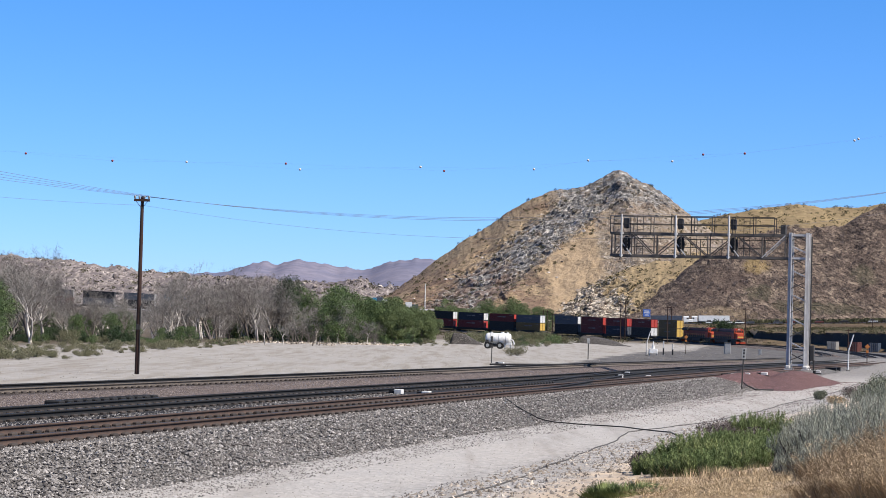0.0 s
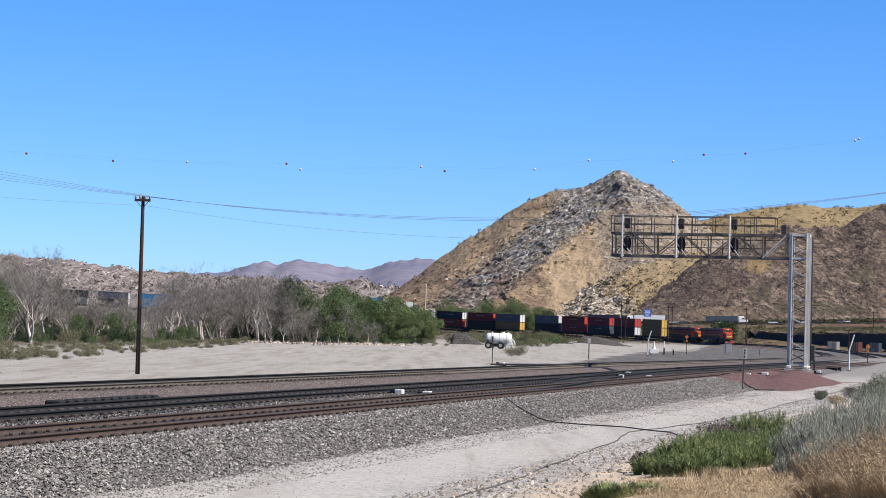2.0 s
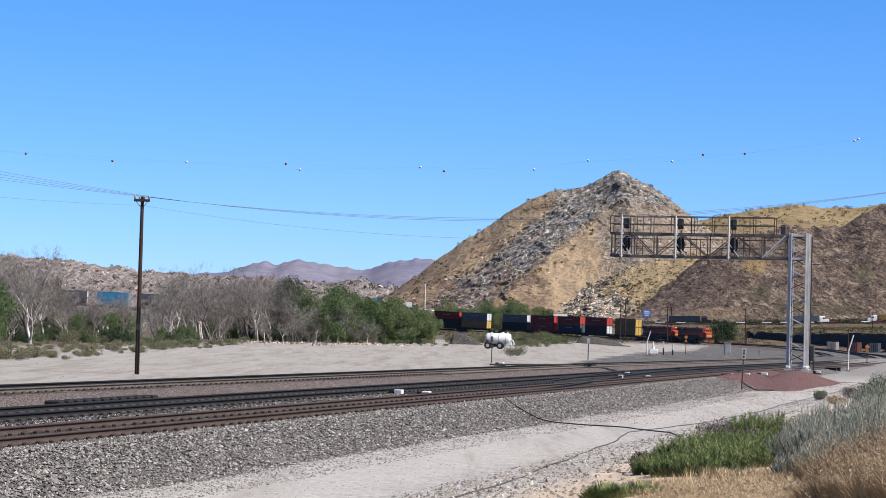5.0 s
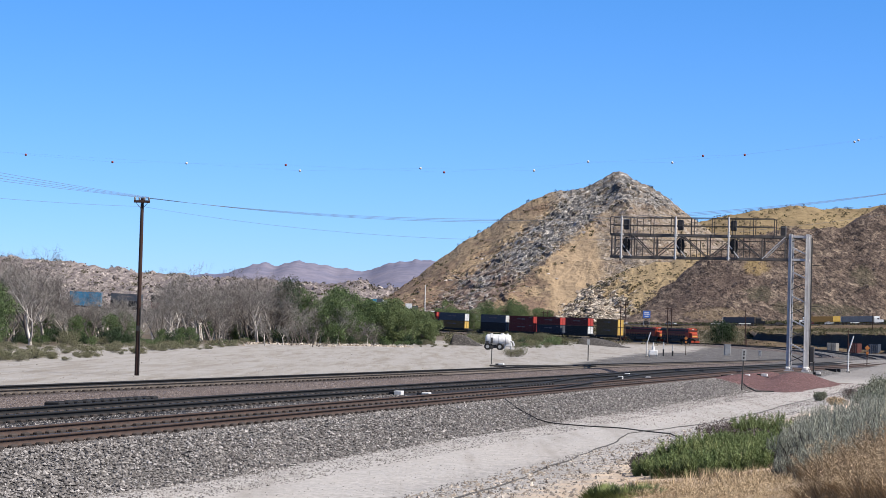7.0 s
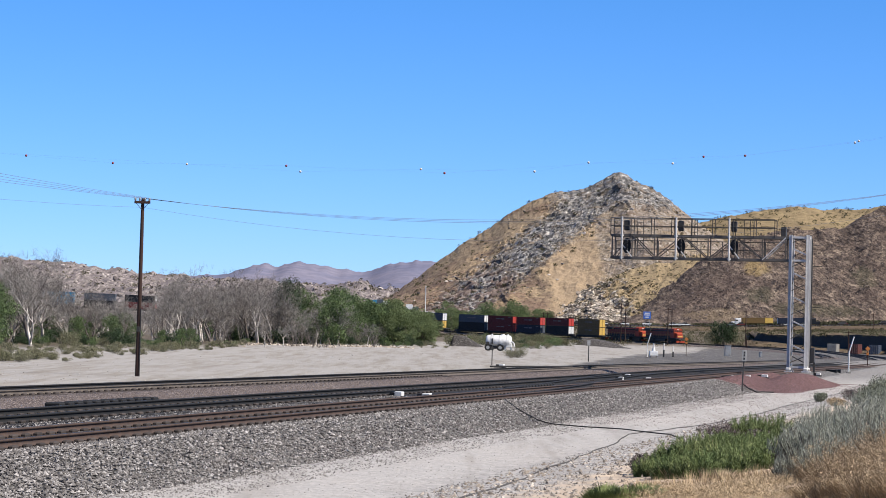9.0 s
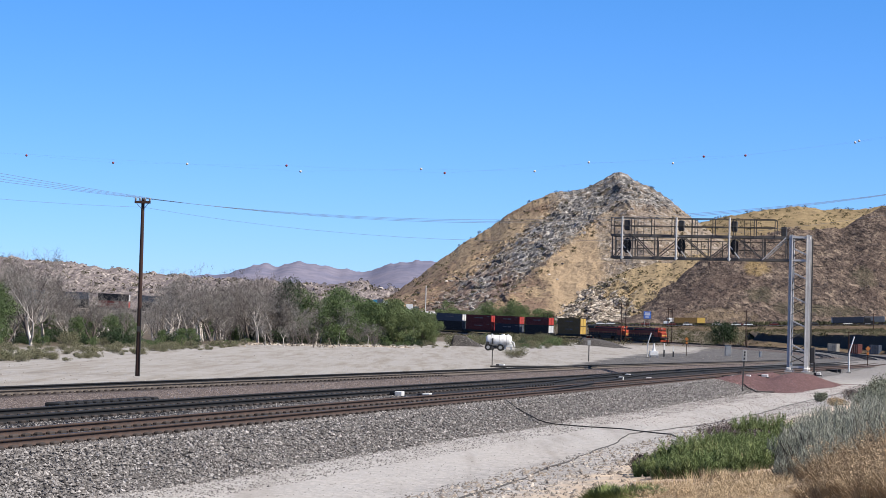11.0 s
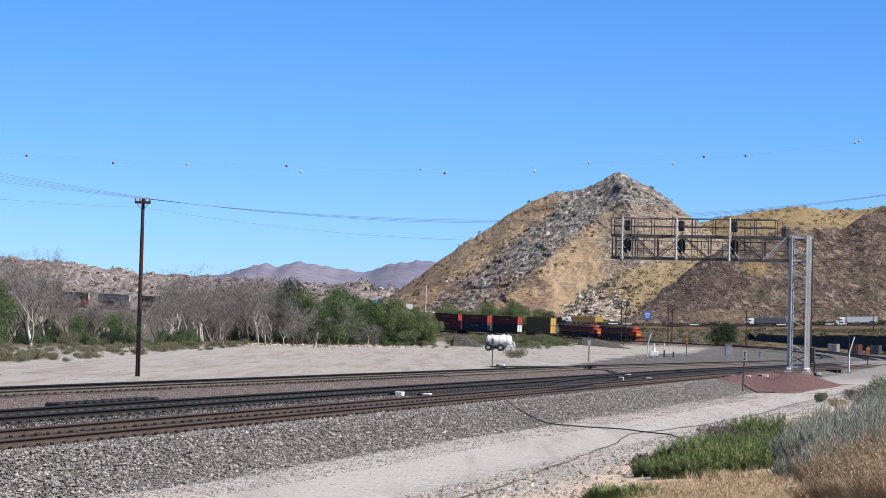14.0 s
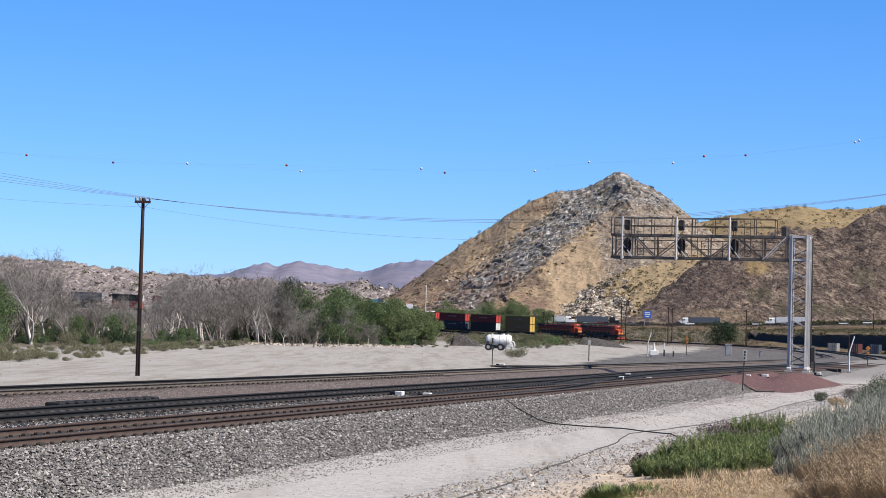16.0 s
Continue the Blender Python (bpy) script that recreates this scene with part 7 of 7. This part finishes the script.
    # grey sage stands: upright plumes
    sage = [(5.6, 34.0, 0.4, 0.5), (5.75, 32.8, 0.4, 0.55), (6.1, 33.6, 0.5, 0.65), (6.25, 38.4, 0.5, 0.62), (6.55, 38.2, 0.55, 0.75), (7.0, 39.3, 0.6, 0.85), (7.5, 39.6, 0.6, 0.95), (8.2, 41.0, 0.6, 1.05),
            (7.7, 45.0, 0.65, 0.75), (8.5, 47.2, 0.7, 0.85), (9.4, 49.5, 0.7, 0.95), (10.2, 50.5, 0.75, 1.1), (9.3, 53.3, 0.7, 0.6), (7.3, 35.2, 0.55, 0.95), (7.9, 36.5, 0.6, 1.05), (6.6, 35.4, 0.55, 0.75), (7.2, 42.0, 0.6, 0.7)]
    for i, (x, y, r, h) in enumerate(sage):
        t = thing("sagebrush", "silvery grey-green sagebrush with upright plumes on the bank", "shrub", "sagebrush")
        roots, pick, edge = clump_roots([(x, y, r)], 420, 200 + i)
        tagged(part("stem_mass", blades("stem_mass", roots, h * 0.85 * (1 - 0.3 * edge ** 2), 0.007, 0.32, V["purple"], 200 + i), None, t), kind="stuff")
        tagged(part("leaf_mass", leaf_cloud("leaf_mass", plumes(x, y, r, h * 1.08, 120, 400 + i, 0.25), 11000, 0.032, V["sage"], 400 + i, 0.12, 3.2), None, t), kind="stuff")
    for i, (x, y, r, h) in enumerate([(12.6, 62.7, 0.9, 0.8), (14.3, 72.5, 1.1, 1.0), (13.3, 66.0, 0.9, 0.85), (15.8, 79.5, 1.1, 1.0), (11.6, 58.0, 0.8, 0.7), (15.2, 74.0, 1.1, 1.15)]):
        s = shrub("sagebrush", "dark grey-green sagebrush on the upper bank", "shrub", h, r, "sage_dark", 500 + i, 6500, 0.032, "sagebrush")
        s.matrix_basis = put(x, y, 1.0, i)
    for i, (x, y, r, h, leaf, lab) in enumerate([(15.7, 91, 0.6, 0.45, "sage_dark", "small round olive shrub on the sandy bank"), (17.4, 93.0, 0.75, 0.6, "purple", "small round brown shrub on the sandy bank"), (14.9, 83.0, 0.8, 0.4, "straw", "small straw-coloured shrub on the sandy bank"),
                                            (6.7, 52.4, 0.75, 0.55, "purple", "dry greyish-purple shrub among green clumps"), (7.6, 52.2, 0.65, 0.32, "purple", "dry greyish-purple shrub among green clumps"), (7.9, 48.6, 0.6, 0.45, "purple", "dry greyish-purple shrub among green clumps"), (3.55, 39.0, 0.4, 0.42, "purple", "dry brown shrub at the green clump edge"), (8.5, 55.0, 0.4, 0.3, "purple", "dry brown shrub on sand")]):
        s = shrub("small_shrub", lab, "shrub", h, r, leaf, 600 + i, 3200, 0.022, "small shrubs")
        s.matrix_basis = put(x, y, 1.0, i)


build_foreground()


# ---------------------------------------------------------------- stones and boulders
def stones(name, centres, sizes, material, seed, label, category="stones", lumps=8):
    """Many angular stones in one mesh: jittered octahedra."""
    rg = np.random.default_rng(seed)
    g = (1 + 5 ** 0.5) / 2
    if lumps == 8:
        base = np.array([(1, 0, 0), (-1, 0, 0), (0, 1, 0), (0, -1, 0), (0, 0, 1), (0, 0, -1)], float)
        f = np.array([(0, 2, 4), (2, 1, 4), (1, 3, 4), (3, 0, 4), (2, 0, 5), (1, 2, 5), (3, 1, 5), (0, 3, 5)])
    else:
        base = np.array([(-1, g, 0), (1, g, 0), (-1, -g, 0), (1, -g, 0), (0, -1, g), (0, 1, g), (0, -1, -g), (0, 1, -g), (g, 0, -1), (g, 0, 1), (-g, 0, -1), (-g, 0, 1)], float) / 1.9
        f = np.array([(0, 11, 5), (0, 5, 1), (0, 1, 7), (0, 7, 10), (0, 10, 11), (1, 5, 9), (5, 11, 4), (11, 10, 2), (10, 7, 6), (7, 1, 8), (3, 9, 4), (3, 4, 2), (3, 2, 6), (3, 6, 8), (3, 8, 9), (4, 9, 5), (2, 4, 11), (6, 2, 10), (8, 6, 7), (9, 8, 1)])
    n, m = len(centres), len(base)
    v = base[None] * rg.uniform(0.6, 1.2, (n, m, 1)) + rg.normal(0, 0.1, (n, m, 3))
    v = v * rg.uniform(0.6, 1.35, (n, 1, 3))
    a = rg.uniform(0, 2 * np.pi, n)
    c, s = np.cos(a)[:, None], np.sin(a)[:, None]
    t = rg.normal(0, 0.35, n)[:, None]
    x, y, z = v[..., 0] + t * v[..., 2], v[..., 1] - t * v[..., 2] * 0.5, v[..., 2]
    v = np.stack([x * c - y * s, x * s + y * c, z * 0.8], -1) * np.asarray(sizes)[:, None, None] + np.asarray(centres)[:, None, :]
    faces = (np.arange(n)[:, None, None] * m + f[None]).reshape(-1, 3)
    whole(name, soup(name, v, faces.tolist(), material), None, label, category, kind="stuff")


def stone_material(name, a, b2):
    m, nt, b = principled(name, 0.95)
    g = nt.nodes.new("ShaderNodeNewGeometry")
    c = ramp_node(nt, g.outputs["Random Per Island"], [(0.0, tuple(x * 0.55 for x in b2)), (0.35, b2), (0.8, a), (1.0, tuple(min(0.75, x * 1.65) for x in a))])
    v = coords(nt)
    c = mixc(nt, ramp_node(nt, noise_node(nt, v, 8, 3), [(0.4, 0.0), (0.7, 0.5)]), c, b2)
    paint_base(nt, b, c)
    b.inputs["Specular IOR Level"].default_value = 0.15
    return m


def scatter_stones():
    rg = np.random.default_rng(77)
    grey = stone_material("loose_stone", (0.285, 0.265, 0.245), (0.158, 0.143, 0.131))
    warm = stone_material("loose_stone_warm", (0.31, 0.255, 0.225), (0.17, 0.125, 0.10))

    def field(n, q0, q1, p0, p1, s0, s1, zf):
        q = q0 + (q1 - q0) * rg.uniform(0, 1, n) ** 1.7
        p = rg.uniform(p0, p1, n)
        c = np.outer(q, (UQ.x, UQ.y)) + np.outer(p, (NP.x, NP.y))
        z = np.array([zf(a, b, d) for (a, b), d in zip(c, p)])
        return np.column_stack([c, z]), rg.uniform(s0, s1, n)
    bed = lambda x, y, p: float(np.interp(p, [13.1, 13.2, 15.65, 23, 24.2], [-0.72, -0.70, -0.158, -0.158, -0.5]))
    c, s = field(46000, 22, 125, 13.2, 16.2, 0.018, 0.045, bed)
    stones("ballast_stones", c, s, grey, 1, "loose crushed ballast stones on the shoulder")
    c, s = field(12000, 22, 66, 18.1, 20.0, 0.014, 0.034, bed)
    stones("ballast_stones", c, s, grey, 2, "loose ballast stones between the tracks")
    c, s = field(17000, 24, 150, 22.6, 26.6, 0.014, 0.036, lambda x, y, p: -0.42 if p > 23.6 else -0.3)
    stones("ballast_stones", c, s, warm, 3, "rust-stained ballast stones beside the outer track")
    c, s = field(6000, 24, 110, 7.6, 13.4, 0.005, 0.016, lambda x, y, p: ground_z(x, y))
    stones("pebbles", c, s, stone_material("road_pebble", (0.32, 0.29, 0.255), (0.19, 0.17, 0.15)), 4, "scattered pebbles on the service road")
    for p0, p1, k in ((7.6, 9.8, 9000), (12.2, 13.5, 9000)):
        c, s = field(k, 24, 100, p0, p1, 0.008, 0.028, lambda x, y, p: ground_z(x, y))
        stones("pebbles", c, s, grey, 40 + k % 7, "loose gravel along the edge of the service road")
    c, s = field(9000, 131, 62, 9.0, 13.6, 0.01, 0.024, lambda x, y, p: max(ground_z(x, y), bed(x, y, p) if p > 13.1 else -9))
    stones("red_gravel_spill", c, s, stone_material("red_stone", (0.245, 0.185, 0.17), (0.165, 0.115, 0.105)), 6, "dull red gravel spilled over the road beside the mound")
    c, s = field(2600, 70, 330, 31, 66, 0.012, 0.05, lambda x, y, p: ground_z(x, y))
    stones("pebbles", c, s, stone_material("sand_pebble", (0.42, 0.385, 0.34), (0.30, 0.27, 0.235)), 9, "small stones and clods scattered over the sand")
    n = 1100
    a = rg.uniform(-0.105, -0.012, n)
    y = rg.normal(0, 1, n) * 5 + 268 + (a + 0.105) * 300 + 6 * np.sin(a * 160)
    c = np.column_stack([a * y, y, [ground_z(u, w) for u, w in zip(a * y, y)]])
    stones("rubble", c, rg.uniform(0.2, 1, n) ** 4 * 0.3 + 0.06, stone_material("sand_rubble", (0.45, 0.39, 0.31), (0.27, 0.22, 0.17)), 8, "pale rubble and clods along the back edge of the sand")
    c, s = field(2600, 30, 75, 6.4, 9.6, 0.015, 0.06, lambda x, y, p: ground_z(x, y))
    stones("pebbles", c, s, stone_material("pale_stone", (0.37, 0.325, 0.27), (0.24, 0.20, 0.16)), 5, "pale stones along the edge of the dirt bank")


scatter_stones()


def dress_hills():
    rg = np.random.default_rng(5)
    pale = stone_material("boulder", (0.36, 0.325, 0.29), (0.20, 0.175, 0.155))
    tan = stone_material("boulder_tan", (0.44, 0.37, 0.29), (0.26, 0.20, 0.15))
    grab = {}
    for nm in ("rocky_hill", "straw_hill", "burnt_hill", "boulder_hills", "outcrop_spur", "terrace", "embankment"):
        me = bpy.data.objects[nm].data
        a = np.empty(len(me.vertices) * 3)
        me.vertices.foreach_get("co", a)
        grab[nm] = a.reshape(-1, 3)

    patch = lambda x, z: (-(x - 30) * 0.67 + (z - 27) * 0.74 < -18) & (x > 48) & (x < 128) & (z > 14) & (z < 70)

    def pick(nm, n, test, jit=2.0):
        a = grab[nm]
        a = a[test(a[:, 0], a[:, 2])]
        c = a[rg.integers(0, len(a), n)]
        return c + np.column_stack([rg.uniform(-jit, jit, n), rg.uniform(-jit, jit, n), np.zeros(n)])
    band = lambda x, z: (np.abs(-(x - 24) * 0.67 + (z - 27) * 0.74) < 20 + 5 * np.sin(x * 0.3)) | ((z > 76) & (x > 50))
    c = pick("rocky_hill", 420, band)
    stones("boulders", c, rg.uniform(0.3, 1, 420) ** 4 * 1.3 + 0.3, pale, 11, "grey boulders and crags on the rocky hill", "rocks", 20)
    c = pick("outcrop_spur", 900, lambda x, z: (-0.022 * (x - 98) - 0.018 * (z - 24) > -0.1) & (z > 4))
    stones("boulders", c, rg.uniform(0.3, 1, 900) ** 4 * 1.3 + 0.25, tan, 12, "pale tan boulders on the low outcrop", "rocks", 20)
    c = pick("boulder_hills", 3200, lambda x, z: z > 15, 5)
    stones("boulders", c, rg.uniform(0.3, 1, 3200) ** 3 * 2.4 + 0.5, stone_material("boulder_far", (0.36, 0.315, 0.275), (0.215, 0.18, 0.16)), 13, "pale boulders strewn over the low hills", "rocks", 20)
    n = 2600
    y = rg.uniform(0, 1, n) ** 0.8 * 470 + 640
    a = rg.uniform(-0.02, 0.215, n)
    keep = np.array([abs(line_at(min(900.0, max(400.0, 400 + (yy - 592) * 1.15)))[0].x - aa * yy) > 9 for aa, yy in zip(a, y)])
    a, y = a[keep], y[keep]
    r = rg.uniform(0.3, 1.5, len(y))
    bl = np.array([(aa * yy, yy, ground_z(aa * yy, yy) + rr * 0.3, rr * 1.3, rr * 1.3, rr * 0.8) for aa, yy, rr in zip(a, y, r)])
    whole("plain_brush", leaf_cloud("plain_brush", bl, len(y) * 40, 0.17, V["hill_shrub"], 71, 0.6), None, "low dry brush over the plain below the motorway", "shrubs", kind="stuff")
    x = rg.uniform(60, 260, 420)
    r = rg.uniform(0.5, 1.9, 420) * np.where(x > 165, 1.2, 0.6)
    bl = np.column_stack([x, rg.uniform(1172, 1182, 420), [hw_z(a) + 0.6 for a in x], r * 1.3, r, r])
    whole("verge_shrubs", leaf_cloud("verge_shrubs", bl, 24000, 0.4, V["dim_scrub"], 72, 0.7), None, "dark olive shrubs along the motorway verge", "shrubs", kind="stuff")
    for nm, n, s, leaves, size, test in (("rocky_hill", 1700, 0.85, 34, 0.26, lambda x, z: (z > 8) & ~patch(x, z)), ("straw_hill", 2600, 1.25, 26, 0.34, lambda x, z: z > 40), ("burnt_hill", 2600, 0.8, 18, 0.3, lambda x, z: z > 9),
                                         ("outcrop_spur", 320, 1.3, 30, 0.35, lambda x, z: z > 6), ("terrace", 800, 0.7, 40, 0.16, lambda x, z: z > -5), ("embankment", 700, 0.9, 30, 0.25, lambda x, z: z > -5), ("boulder_hills", 1500, 1.7, 20, 0.6, lambda x, z: z > 12)):
        c = pick(nm, n, test)
        r = s * rg.uniform(0.4, 1.6, n)
        bl = np.column_stack([c[:, :2], c[:, 2] + r * 0.3, r * 1.2, r * 1.2, r * 0.8])
        whole("hill_shrubs", leaf_cloud("hill_shrubs", bl, n * leaves, size, V["purple" if nm == "burnt_hill" else "hill_shrub"], n, 0.7), None, "dark shrubs dotted over the dry hillside", "shrubs", kind="stuff")


dress_hills()


# ---------------------------------------------------------------- what moves
def motions():
    for ob, l, dz in MOVERS:
        walk(ob, [(t, train_pose(l + SPEED * t, dz)) for t in range(0, 17, 2)])

    for ob, x, v, y in DRIVERS:
        s = 1 if v > 0 else -1
        walk(ob, [(t, pose(x + v * t, y, hw_z(x + v * t) + 0.35 * (y - 1121) / 42 + 0.01, 0, -s * math.degrees(math.atan((hw_z(x + v * t + 5) - hw_z(x + v * t - 5)) / 10)), 0 if s > 0 else 180)) for t in range(0, 17, 2)])


motions()
